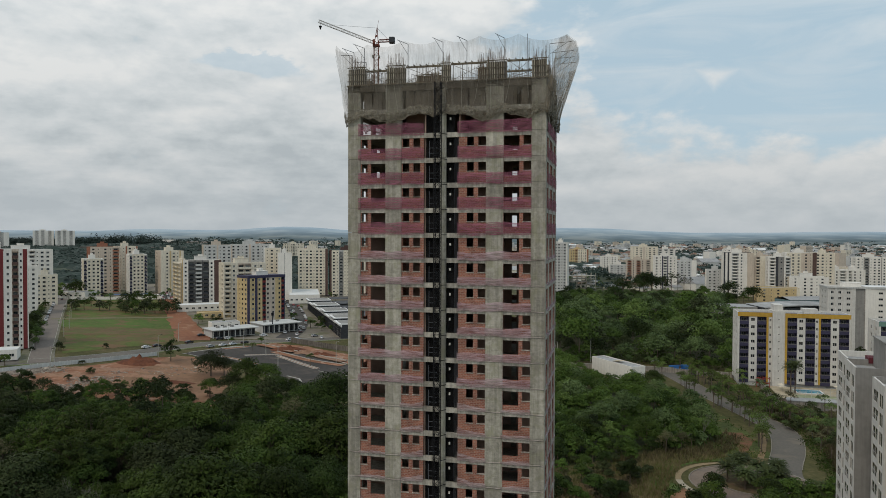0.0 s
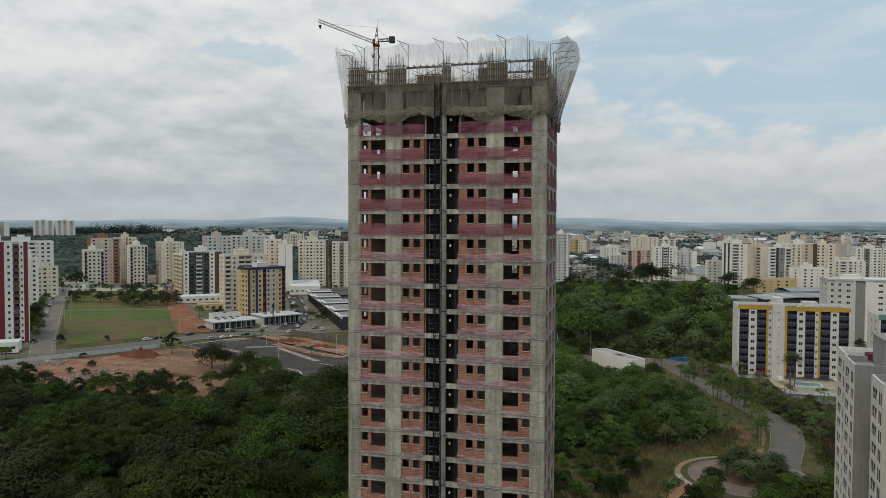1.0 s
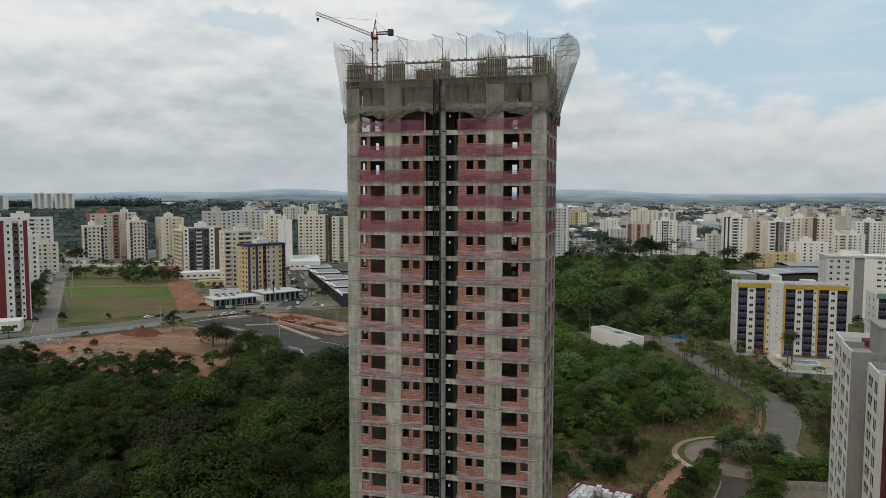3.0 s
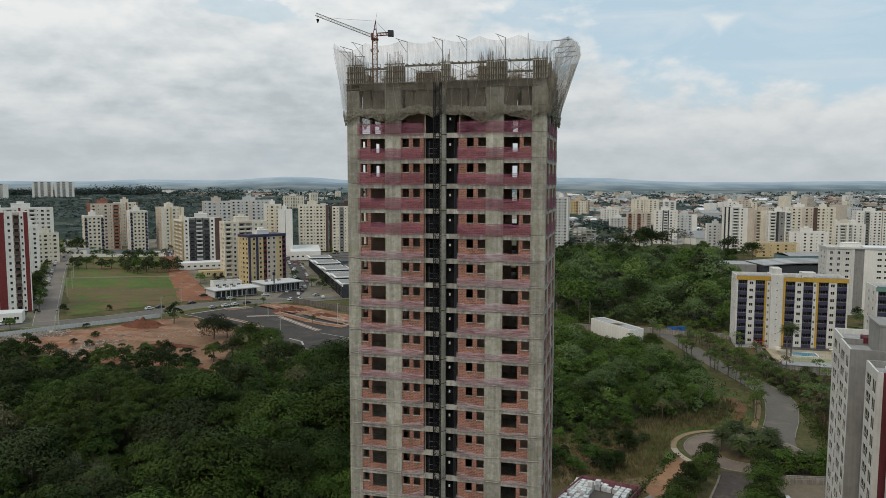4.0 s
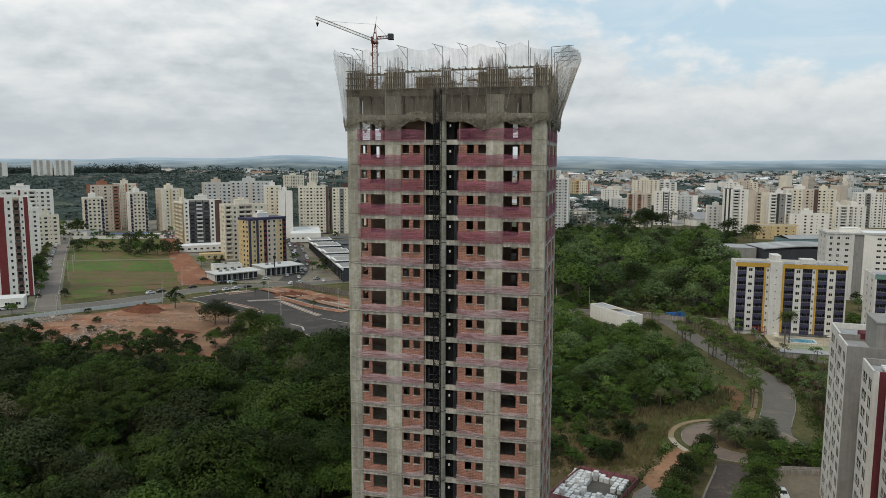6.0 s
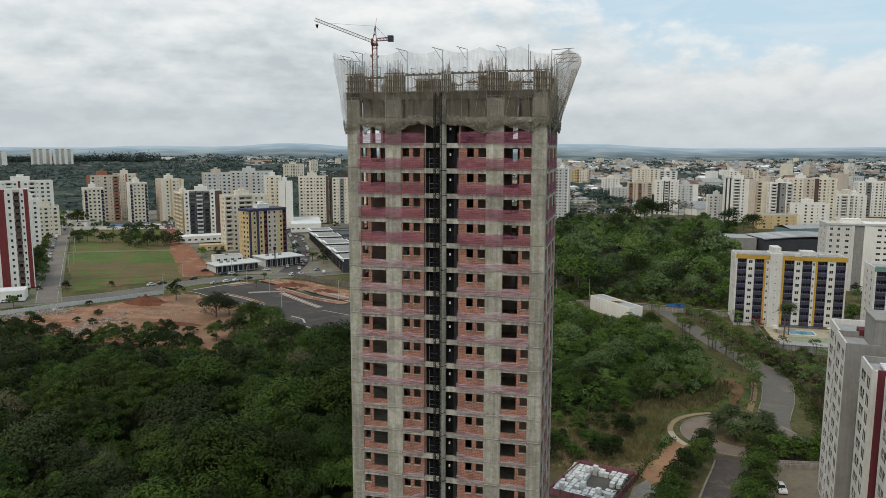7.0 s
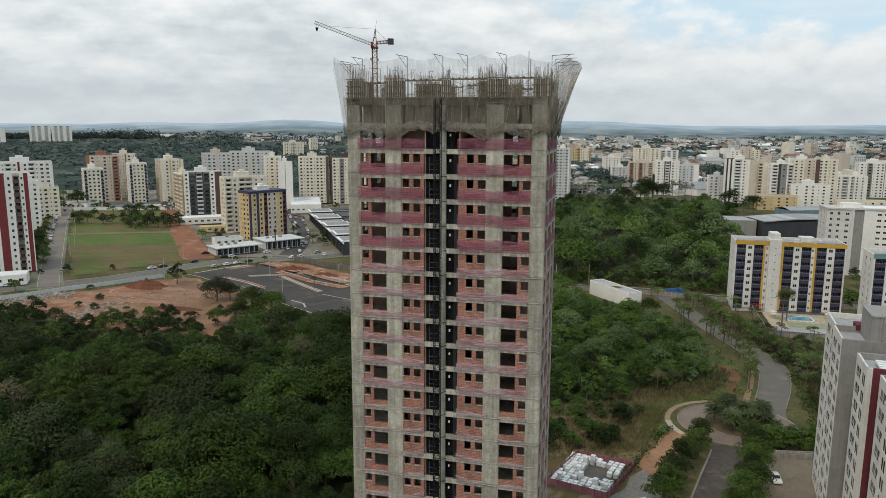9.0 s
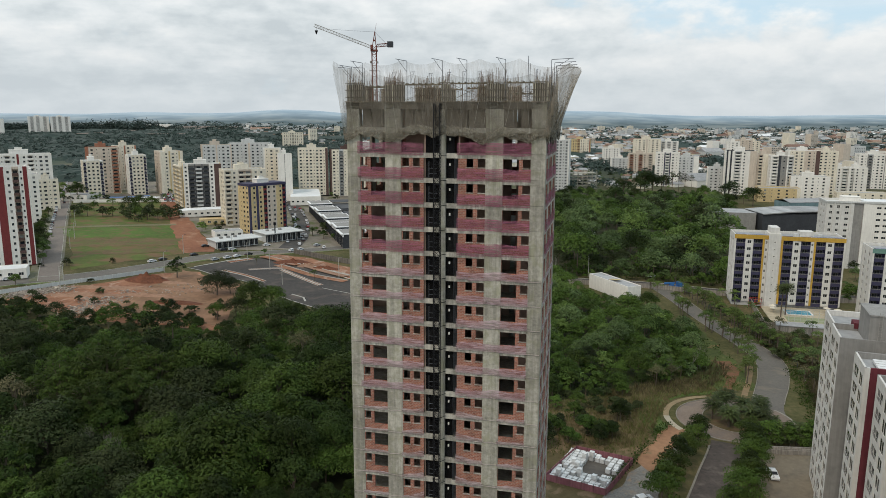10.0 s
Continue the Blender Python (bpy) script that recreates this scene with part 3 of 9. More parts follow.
def rough_box(x0, x1, y0, y1, z0, z1, c=0.02, grooves=()):
    """A box with chamfered upright edges and, if asked, shallow joints round it at the given heights."""
    s = Solid()
    levels = [(z0, 0.0)]
    for g in grooves:
        levels += [(g - 0.03, 0.0), (g - 0.015, 0.012), (g + 0.015, 0.012), (g + 0.03, 0.0)]
    levels.append((z1, 0.0))
    for z, d in levels:
        a, b, e, f = x0 + d, x1 - d, y0 + d, y1 - d
        s.v += [(x, y, z) for x, y in ((a + c, e), (b - c, e), (b, e + c), (b, f - c), (b - c, f), (a + c, f), (a, f - c), (a, e + c))]
    n = 8
    for k in range(len(levels) - 1):
        s.f += [(k * n + i, k * n + (i + 1) % n, (k + 1) * n + (i + 1) % n, (k + 1) * n + i) for i in range(n)]
    s.f += [tuple(reversed(range(n))), tuple(range((len(levels) - 1) * n, len(levels) * n))]
    return s


def wall_with_holes(x0, x1, z0, z1, holes, y0, y1):
    """A wall along x with rectangular holes (hx0, hx1, hz0, hz1), sorted, not overlapping."""
    s = Solid()
    x = x0
    for a, b, c, d in holes:
        if a > x:
            s.box(x, a, y0, y1, z0, z1)
        if c > z0:
            s.box(a, b, y0, y1, z0, c)
        if d < z1:
            s.box(a, b, y0, y1, d, z1)
        x = b
    if x < x1:
        s.box(x, x1, y0, y1, z0, z1)
    return s


# upright concrete on the front: (from, to) along the face
PIERS = [(0.0, 1.56), (4.64, 6.6), (11.25, 11.91), (16.57, 18.57), (21.68, WIDE)]
H = STOREY
TOWER_PARTS = {}
TOWER_PARTS["slab"] = Solid().box(0.15, WIDE - 0.15, 0.4, DEEP - 0.3, -0.16, -0.02).mesh("slab", CONCRETE)
TOWER_PARTS["beams"] = [Solid().box(a, b, y, y + 0.3, -0.56, 0.0).mesh("beam", BEAM) for a, b, y in ((1.56, 4.64, 0.06), (6.6, 9.3, 0.06), (9.3, 11.25, 0.10), (11.91, 13.4, 0.10), (13.4, 16.57, 0.06), (18.57, 21.68, 0.06))]
TOWER_PARTS["rear_beam"] = Solid().box(0.1, WIDE - 0.1, DEEP - 0.3, DEEP - 0.02, -0.56, 0.0).mesh("beam", BEAM)
TOWER_PARTS["piers"] = [rough_box(a, b, 0.0, 0.42 if i not in (0, 4) else 1.0, -H + 0.03, 0.0, 0.02, (-H * 0.62, -0.56)).mesh("pier", CONCRETE) for i, (a, b) in enumerate(PIERS)]
sides = []
for x0, x1 in ((0.0, 0.3), (WIDE - 0.3, WIDE)):
    sides.append([rough_box(x0, x1, a, b, -H + 0.015, 0.0).mesh("pier", CONCRETE) for a, b in ((3.4, 4.4), (8.0, 9.2), (12.2, DEEP))]
                 + [Solid().box(x0 + 0.03, x1 - 0.03, a, b, -0.56, 0.0).mesh("beam", BEAM) for a, b in ((1.0, 3.4), (4.4, 8.0), (9.2, 12.2))])
SILL = 1.32
LOW = -H + 0.0
HEAD = -0.56
infill = [
    (1.56, 4.64, [(1.66, 2.41, LOW + SILL, HEAD), (2.83, 4.62, LOW + 0.72, HEAD)]),
    (6.6, 9.3, [(6.72, 7.53, LOW + SILL, HEAD), (8.01, 8.82, LOW + SILL, HEAD)]),
    (13.4, 16.57, [(14.36, 15.14, LOW + SILL, HEAD), (15.66, 16.55, LOW + SILL, HEAD)]),
    (18.57, 21.68, [(18.6, 20.35, LOW + 0.72, HEAD), (20.8, 21.66, LOW + SILL, HEAD)]),
]
TOWER_PARTS["brick"] = [wall_with_holes(a, b, LOW, HEAD, holes, 0.1, 0.26).mesh("brick_wall", BRICK) for a, b, holes in infill]
sill_bars = [Solid().box(a - 0.06, b + 0.06, 0.03, 0.3, c - 0.07, c).mesh("window_sill", BEAM) for _, _, holes in infill for a, b, c, d in holes if c > LOW + 1]


def turn_wall(x, y0, y1, holes):
    """A brick wall along the tower's side."""
    s = wall_with_holes(y0, y1, LOW, HEAD, holes, -0.08, 0.08)
    s.v = [(x + p[1], p[0], p[2]) for p in s.v]
    return s


TOWER_PARTS["side_brick"] = [[turn_wall(x, 1.0, 3.4, [(1.6, 2.9, LOW + 0.9, HEAD)]).mesh("brick_wall", BRICK),
                              turn_wall(x, 4.4, 8.0, [(4.8, 5.9, LOW + 1.0, HEAD), (6.4, 7.6, LOW + 1.0, HEAD)]).mesh("brick_wall", BRICK),
                              turn_wall(x, 9.2, 12.2, [(9.8, 11.4, LOW + 0.9, HEAD)]).mesh("brick_wall", BRICK)] for x in (0.15, WIDE - 0.15)]
# inner walls: a spine with doorways, cross walls, and the rear wall with its window holes
spine = [wall_with_holes(5.0, WIDE - 1.0, LOW, -0.16, [(5.1, 5.75, LOW + 0.05, LOW + 2.2), (7.0, 7.6, LOW + 0.05, LOW + 2.1), (18.75, 19.35, LOW + 0.05, LOW + 2.2)], 5.6, 5.76)]
spine += [Solid().box(x, x + 0.14, y, 5.59, LOW, -0.17) for x, y in ((4.85, 0.45), (9.3, 0.45), (13.36, 0.45), (17.3, 0.45), (21.8, 1.05))]
spine += [Solid().box(a, b, y, y + 0.14, LOW, -0.17) for a, b, y in ((6.3, 9.29, 3.0), (14.6, 17.29, 3.0), (19.9, 21.79, 3.4))]
TOWER_PARTS["inner_wall"] = [w.mesh("inner_wall", INSIDE) for w in spine]
closing_wall = Solid().box(0.9, 4.84, 5.6, 5.74, LOW, -0.17).mesh("inner_wall", INSIDE)
TOWER_PARTS["rear"] = wall_with_holes(0.3, WIDE - 0.3, LOW, HEAD, [(1.2, 2.6, LOW + 0.9, HEAD), (3.4, 4.9, LOW + 0.4, HEAD), (6.6, 7.9, LOW + 1.0, HEAD), (12.0, 13.0, LOW + 1.0, HEAD), (17.2, 18.5, LOW + 0.6, HEAD)], DEEP - 0.22, DEEP - 0.06).mesh("brick_wall", BRICK)


def drape(s0, s1, low, high, seed, sag=0.06, ragged=0.0, rise=0.0):
    """A strip of netting hung along the front, with folds and a sagging top that climbs by rise towards its far end."""
    rows, n = [], int((s1 - s0) / 0.22)
    for j in range(8):
        v = j / 7
        row = []
        for i in range(n + 1):
            x = s0 + (s1 - s0) * i / n
            climb = (x - s0) / (s1 - s0)
            top = high + rise * (climb ** 1.6 if rise > 0 else 1 - (1 - climb) ** 1.6) + sag * noise.noise((x * 0.8, seed, 1)) + ragged * max(-0.9, noise.noise((x * 0.42, seed, 7)) * 1.7) + 0.04 * noise.noise((x * 3.1, seed, 2))
            bot = low - 0.08 + 0.16 * noise.noise((x * 0.5, seed, 4))
            z = bot + (max(top, bot + 0.06) - bot) * v
            y = -0.12 + 0.15 * noise.noise((x * 1.6, z * 2.4, seed)) - 0.06 * math.sin(v * math.pi)
            row.append((x, y, z))
        rows.append(row)
    return Solid().grid(rows)


NETS = {"red": [], "faded": [], "pale": []}
for kind, hi, rag, cloth in (("red", 1.2, 0.1, PINK), ("faded", 0.74, 0.16, FADED)):
    for seed in range(6):
        NETS[kind].append([drape(a, b, LOW - 0.12, LOW + hi, seed * 3.7 + a, 0.06, rag).mesh("safety_net", cloth, True) for a, b in ((1.3, 9.35), (13.3, 21.75))])
# lower down the nets have slipped: torn pieces in the bays, held up beside the hoist
for seed in range(6):
    NETS["pale"].append([drape(a, b, LOW - 0.1, LOW + hi, seed * 3.7 + a, 0.05, 0.14, rise).mesh("safety_net", PALE, True) for a, b, hi, rise in ((1.4, 4.7, 0.16, 0.14 * (seed % 3)), (6.5, 9.32, 0.25, 0.42 + 0.12 * (seed % 4)), (13.36, 16.7, 0.85 - 0.1 * (seed % 3), -0.5), (18.4, 21.75, 0.12 + 0.12 * (seed % 3), 0.15))])
CORD = surface("bleached net cord", (0.52, 0.45, 0.42), (0.34, 0.28, 0.26), scale=3.0, big=0.6, bump=0.2)
net_cords = []
for seed in range(4):
    for a, b in ((0.1, 9.35), (13.3, WIDE - 0.1)):
        cord = Solid()
        line = [(x, -0.07, LOW - 0.10 + 0.11 * noise.noise((x * 0.9, seed, 3)) - 0.05 * abs(math.sin(x * 0.7 + seed))) for x in np.linspace(a, b, 26)]
        for p, q in zip(line, line[1:]):
            cord.tube(p, q, 0.032, sides=5)
        net_cords.append(cord.mesh("net_cord", CORD))
side_net = []
for cloth, hi in ((PINK, 1.2), (FADED, 0.22)):
    s = drape(1.0, 12.4, LOW - 0.1, LOW + hi, 41.0, 0.06, 0.1)
    s.v = [(WIDE + 0.03 - 0.5 * p[1], p[0], p[2]) for p in s.v]
    side_net.append(s.mesh("safety_net", cloth, True))
# near-black sheets added in the landing openings to paint the deep bays' shade
LANDSHADE = mesh_cloth("painted landing shade", (0.03, 0.03, 0.032), 0.55, 0.95, scale=1.2, col2=(0.012, 0.012, 0.013), folds=(1.5, 1.5, 0.5))
landing_shades = [Solid().box(a, b, 0.5, 0.52, LOW + 0.02, -0.57).mesh("landing_net", LANDSHADE) for a, b in ((9.45, 11.24), (11.92, 12.9))]
lamp_box = Solid().box(12.28, 12.44, 0.3, 0.48, LOW + 1.45, LOW + 1.72).mesh("switch_box", WHITEPAINT)
pipes = Solid()
for i, x in enumerate((12.95, 13.06, 13.17, 13.3)):
    pipes.tube((x, 0.25 + 0.05 * (i % 2), LOW), (x + 0.03 * (i - 1.5), 0.22, 0.0), 0.035, sides=5)
PIPES = pipes.mesh("pipe", DARKGREY)

rng = random.Random(7)
for k in range(-2, 25):
    m = pose(0, 0, TOPBEAM - k * STOREY)
    if TOPBEAM - (k + 1) * STOREY < -2.5:
        break
    part("slab", TOWER_PARTS["slab"], None, tower, m=m)
    part("beam", TOWER_PARTS["rear_beam"], None, tower, m=m)
    for me in TOWER_PARTS["beams"]:
        part("beam", me, None, tower, m=m)
    for me in TOWER_PARTS["piers"]:
        part("pier", me, None, tower, m=m)
    for side in sides:
        for me in side:
            part("pier" if "pier" in me.name else "beam", me, None, tower, m=m)
    if k >= 0:
        for me in TOWER_PARTS["brick"]:
            part("brick_wall", me, None, tower, m=m)
        for me in sill_bars:
            part("window_sill", me, None, tower, m=m)
        for side in TOWER_PARTS["side_brick"]:
            for me in side:
                part("brick_wall", me, None, tower, m=m)
    part("brick_wall", TOWER_PARTS["rear"], None, tower, m=m)
    if k >= -2:
        for me in TOWER_PARTS["inner_wall"]:
            part("inner_wall", me, None, tower, m=m)
        if k >= 2:
            part("inner_wall", closing_wall, None, tower, m=m)
        kind = "red" if k < 4 else ("faded" if k < 10 else "pale")
        for me in [] if k < -1 else NETS[kind][rng.randrange(6)]:
            part("safety_net", me, None, tower, {"red": "red mesh safety net", "faded": "faded pink mesh safety net", "pale": "bleached pink mesh safety net"}[kind], m=m)
        if k > 3:
            for me in net_cords[2 * (k % 4):2 * (k % 4) + 2]:
                part("net_cord", me, None, tower, "bleached cord of a slipped net", m=m)
        if k > -2:
            part("safety_net", side_net[0 if k < 4 else 1], None, tower, m=m)
        part("switch_box", lamp_box, None, tower, m=m)
        for me in landing_shades:
            part("landing_net", me, None, tower, "dark sheet painting the shade of the hoist landing", m=m)
    if k >= 0:
        part("pipe", PIPES, None, tower, m=m)

# raw top storeys: form band, column forms, bars, walings
DECK = TOPBEAM + 2 * STOREY - 0.72      # form deck
band = Solid()
spans = [(1.56, 4.64), (6.6, 11.25), (11.91, 16.57), (18.57, 21.68)]
for a, b, y0, y1 in [(p, q, -0.02, 0.08) for p, q in spans] + [(0.0, WIDE, DEEP - 0.05, DEEP + 0.05)]:
    x = a
    while x < b - 0.01:
        e = min(b, x + rng.uniform(1.0, 2.2))
        band.box(x, e - 0.02, y0 - rng.uniform(0, 0.05), y1, DECK - 0.05 - rng.uniform(0, 0.12), DECK + 0.70 + rng.uniform(-0.06, 0.06))
        x = e
for i, (a, b) in enumerate(PIERS):
    part("pier", rough_box(a, b, 0.0, 0.42 if i not in (0, 4) else 1.0, DECK - 0.06, DECK + 0.66), CONCRETE, tower)
part("edge_board", Solid().box(-0.1, WIDE + 0.1, -0.16, -0.09, DECK + 0.66, DECK + 0.78).box(-0.1, WIDE + 0.1, -0.09, 0.1, DECK + 0.72, DECK + 0.78), TIMBER, tower, "weathered timber edge board of the deck")
for x0 in (-0.05, WIDE - 0.05):
    y = 0.06
    while y < DEEP - 0.1:
        e = min(DEEP - 0.06, y + rng.uniform(1.0, 2.2))
        band.box(x0, x0 + 0.1, y, e - 0.02, DECK - 0.1, DECK + 0.85 + rng.uniform(-0.1, 0.1))
        y = e
part("edge_form", band, FORMPLY, tower, "dark plywood edge formwork")
for a, b in ((1.95, 2.9), (3.05, 4.2), (7.05, 8.0), (8.25, 11.2), (11.95, 14.4), (14.6, 16.5), (18.6, 20.05), (20.55, 21.3)):
    x = a
    while x < b - 0.05:
        e = min(b, x + rng.uniform(0.5, 1.1))
        part("form_panel", Solid().box(x, e - 0.015, 0.16 + rng.uniform(0, 0.05), 0.24, TOPBEAM + STOREY + 0.01, DECK - rng.uniform(0.0, 0.15)), FORMPLY, tower, "dark plywood form panel")
        x = e
part("deck", Solid().box(0.1, WIDE - 0.1, 0.1, DEEP - 0.1, DECK + 0.05, DECK + 0.2), FORMPLY, tower)


def column_form(x0, x1, y0, y1, z0, z1, bars=True):
    s, r, w = Solid(), Solid(), Solid()
    s.box(x0 + 0.06, x1 - 0.06, y0 + 0.06, y1 - 0.06, z0, z1 - 0.15)
    n = max(2, int((x1 - x0) / 0.25))
    for i in range(n + 1):
        x = x0 + (x1 - x0 - 0.08) * i / n
        t = z1 + rng.uniform(-0.25, 0.35)
        for y in (y0 - 0.05, y1):
            w.box(x, x + 0.07, y, y + 0.06, z0, t)
    for z in (z0 + 0.4, z0 + 1.2, z0 + 2.0):
        s.box(x0 - 0.12, x1 + 0.12, y0 - 0.12, y0 - 0.05, z, z + 0.09)
    part("column_form", s, FORMPLY, tower, "dark plywood column formwork")
    part("form_studs", w, STUD, tower, "pale upright studs of the formwork")
    if bars:
        for i in range(int((x1 - x0) / 0.13)):
            x = x0 + 0.1 + 0.13 * i
            for y in (y0 + 0.12, y1 - 0.12):
                h = z1 + rng.uniform(0.2, 1.6) ** 1.0
                r.tube((x, y, z1 - 0.4), (x + rng.uniform(-0.06, 0.06), y + rng.uniform(-0.06, 0.06), h), 0.021, sides=4)
        part("rebar", r, RUST, tower, "rusty reinforcing bars")


for x0, x1, top, bars in ((0.05, 2.1, 77.95, True), (4.8, 7.0, 77.85, True), (11.35, 12.35, 77.9, True), (16.7, 18.85, 77.95, True), (21.7, 23.3, 77.95, True)):
    column_form(x0, x1, 0.05, 0.55, DECK + 0.80, top, bars)
for x0, x1, y0, y1, top in ((7.5, 10.7, 3.2, 3.6, 77.5), (15.3, 16.6, 1.6, 2.0, 77.8), (3.0, 4.6, 6.0, 6.5, 77.7), (9.5, 11.0, 9.0, 9.4, 77.6), (0.05, 0.6, 6, 8, 77.9), (22.7, 23.25, 4, 6, 78.2), (22.7, 23.25, 8.5, 10, 78.0), (4.8, 7.0, 12.5, 13.0, 77.8), (16.7, 18.8, 12.5, 13.0, 78.0), (0.05, 2.1, 12.5, 13.0, 77.8), (21.7, 23.3, 12.5, 13.0, 78.2)):
    column_form(x0, x1, y0, y1, DECK + 0.3, top, x1 - x0 < 2.5)
for x0, x1, y, z in ((7.1, 11.3, 0.15, 77.65), (12.4, 16.6, 0.15, 77.75), (18.9, 21.7, 0.15, 77.8), (18.9, 21.7, 0.15, 76.6), (2.2, 4.8, 0.15, 77.4), (2.2, 4.8, 6.2, 77.0), (12.4, 16.0, 9.0, 77.5), (7.0, 11.0, 12.7, 77.5)):
    s = Solid()
    for yy in (y, y + 0.25):
        s.box(x0, x1, yy, yy + 0.09, z, z + 0.17)
    x = x0 + 0.2
    while x < x1:
        s.box(x, x + 0.09, y - 0.35, y + 0.6, z + 0.17, z + 0.26)
        x += 0.75
    x = x0 + 0.3
    while x < x1:
        s.tube((x, y + 0.17, DECK + 0.2), (x, y + 0.17, z), 0.03, sides=5)
        x += 1.05
    s.tube((x0 + 0.1, y + 0.1, DECK + 0.9), (x1 - 0.4, y + 0.1, z - 0.1), 0.025, sides=5)
    s.tube((x1 - 0.1, y + 0.1, DECK + 0.9), (x0 + 0.4, y + 0.1, z - 0.1), 0.025, sides=5)
    part("beam_form", s, TIMBER, tower, "timber beam formwork on props")

for x0, x1, y, top in ((2.3, 4.6, 0.4, 77.3), (7.6, 10.9, 2.9, 78.3), (12.6, 15.0, 4.5, 77.9), (15.4, 16.6, 1.4, 78.9), (19.0, 21.6, 3.0, 77.6), (0.4, 2.0, 4.0, 78.0), (12.6, 16.4, 8.2, 78.2), (5.0, 9.0, 10.4, 78.4), (17.5, 22.0, 9.6, 78.0)):
    r = Solid()
    x = x0
    while x < x1:
        r.tube((x, y, DECK + 0.2), (x + rng.uniform(-.05, .05), y + rng.uniform(-.05, .05), top + rng.uniform(-.5, .6)), 0.02, sides=4)
        x += rng.uniform(0.1, 0.22)
    for z in (DECK + 0.9, DECK + 1.5, DECK + 2.1):
        r.tube((x0 - 0.1, y - 0.03, z), (x1 + 0.1, y - 0.03, z + rng.uniform(-.06, .06)), 0.016, sides=4)
    part("rebar", r, RUST, tower, "rusty reinforcing bars")

# steel posts with outriggers that hold the net: along, depth, direction out, top height
ARMS = [(0.7, 0.1, (0, -1), 79.75), (2.0, 0.1, (0, -1), 80.2), (7.35, 0.1, (0, -1), 80.35), (11.5, 0.1, (0, -1), 80.35), (14.3, 0.1, (0, -1), 80.35), (18.65, 0.1, (0, -1), 80.35), (21.15, 0.1, (0, 0), 80.6), (21.35, 0.1, (0, 0), 79.8),
        (WIDE - 0.1, 4.5, (1, 0), 80.6), (WIDE - 0.1, 8.3, (1, 0), 80.5), (WIDE - 0.1, 10.6, (1, 0), 80.3), (WIDE - 0.1, 12.7, (1, 0), 80.1),
        (0.1, 1.2, (-1, 0), 79.7)]
ARMS += [(0.1, 6.0, (-1, 0), 80.0), (0.1, 12.0, (-1, 0), 80.0),
        (1.5, DEEP - 0.1, (0, 1), 79.9), (4.0, DEEP - 0.1, (0, 1), 79.9), (6.5, DEEP - 0.1, (0, 1), 79.7), (9.0, DEEP - 0.1, (0, 1), 79.8), (11.0, DEEP - 0.1, (0, 1), 79.9), (13.0, DEEP - 0.1, (0, 1), 79.9), (16.5, DEEP - 0.1, (0, 1), 80.0), (20.5, DEEP - 0.1, (0, 1), 80.0)]
for x, y, (ox, oy), z in ARMS:
    s = Solid()
    reach = 1.9 if ox >= 0 else 1.5
    if (ox, oy) == (0, -1):
        ox, oy = -0.42, -0.9
    if (ox, oy) == (1, 0):
        reach = 2.5
    s.tube((x, y, DECK + 0.2), (x, y, z), 0.038)
    s.tube((x, y, z), (x + ox * reach, y + oy * reach, z + 0.12), 0.034)
    s.tube((x, y, z - 1.2), (x + ox * reach * 0.8, y + oy * reach * 0.8, z + 0.05), 0.024)
    part("outrigger", s, TUBE, tower, "grey steel post with outrigger arm")


def rim(p, off):
    """A point on the tower's outline pushed out by off; p runs 0..4 round the four faces."""
    f, u = int(p) % 4, p - int(p)
    o = off
    c = [(-o, -o), (WIDE + o, -o), (WIDE + o, DEEP + o), (-o, DEEP + o)]
    a, b = c[f], c[(f + 1) % 4]
    return a[0] + (b[0] - a[0]) * u, a[1] + (b[1] - a[1]) * u


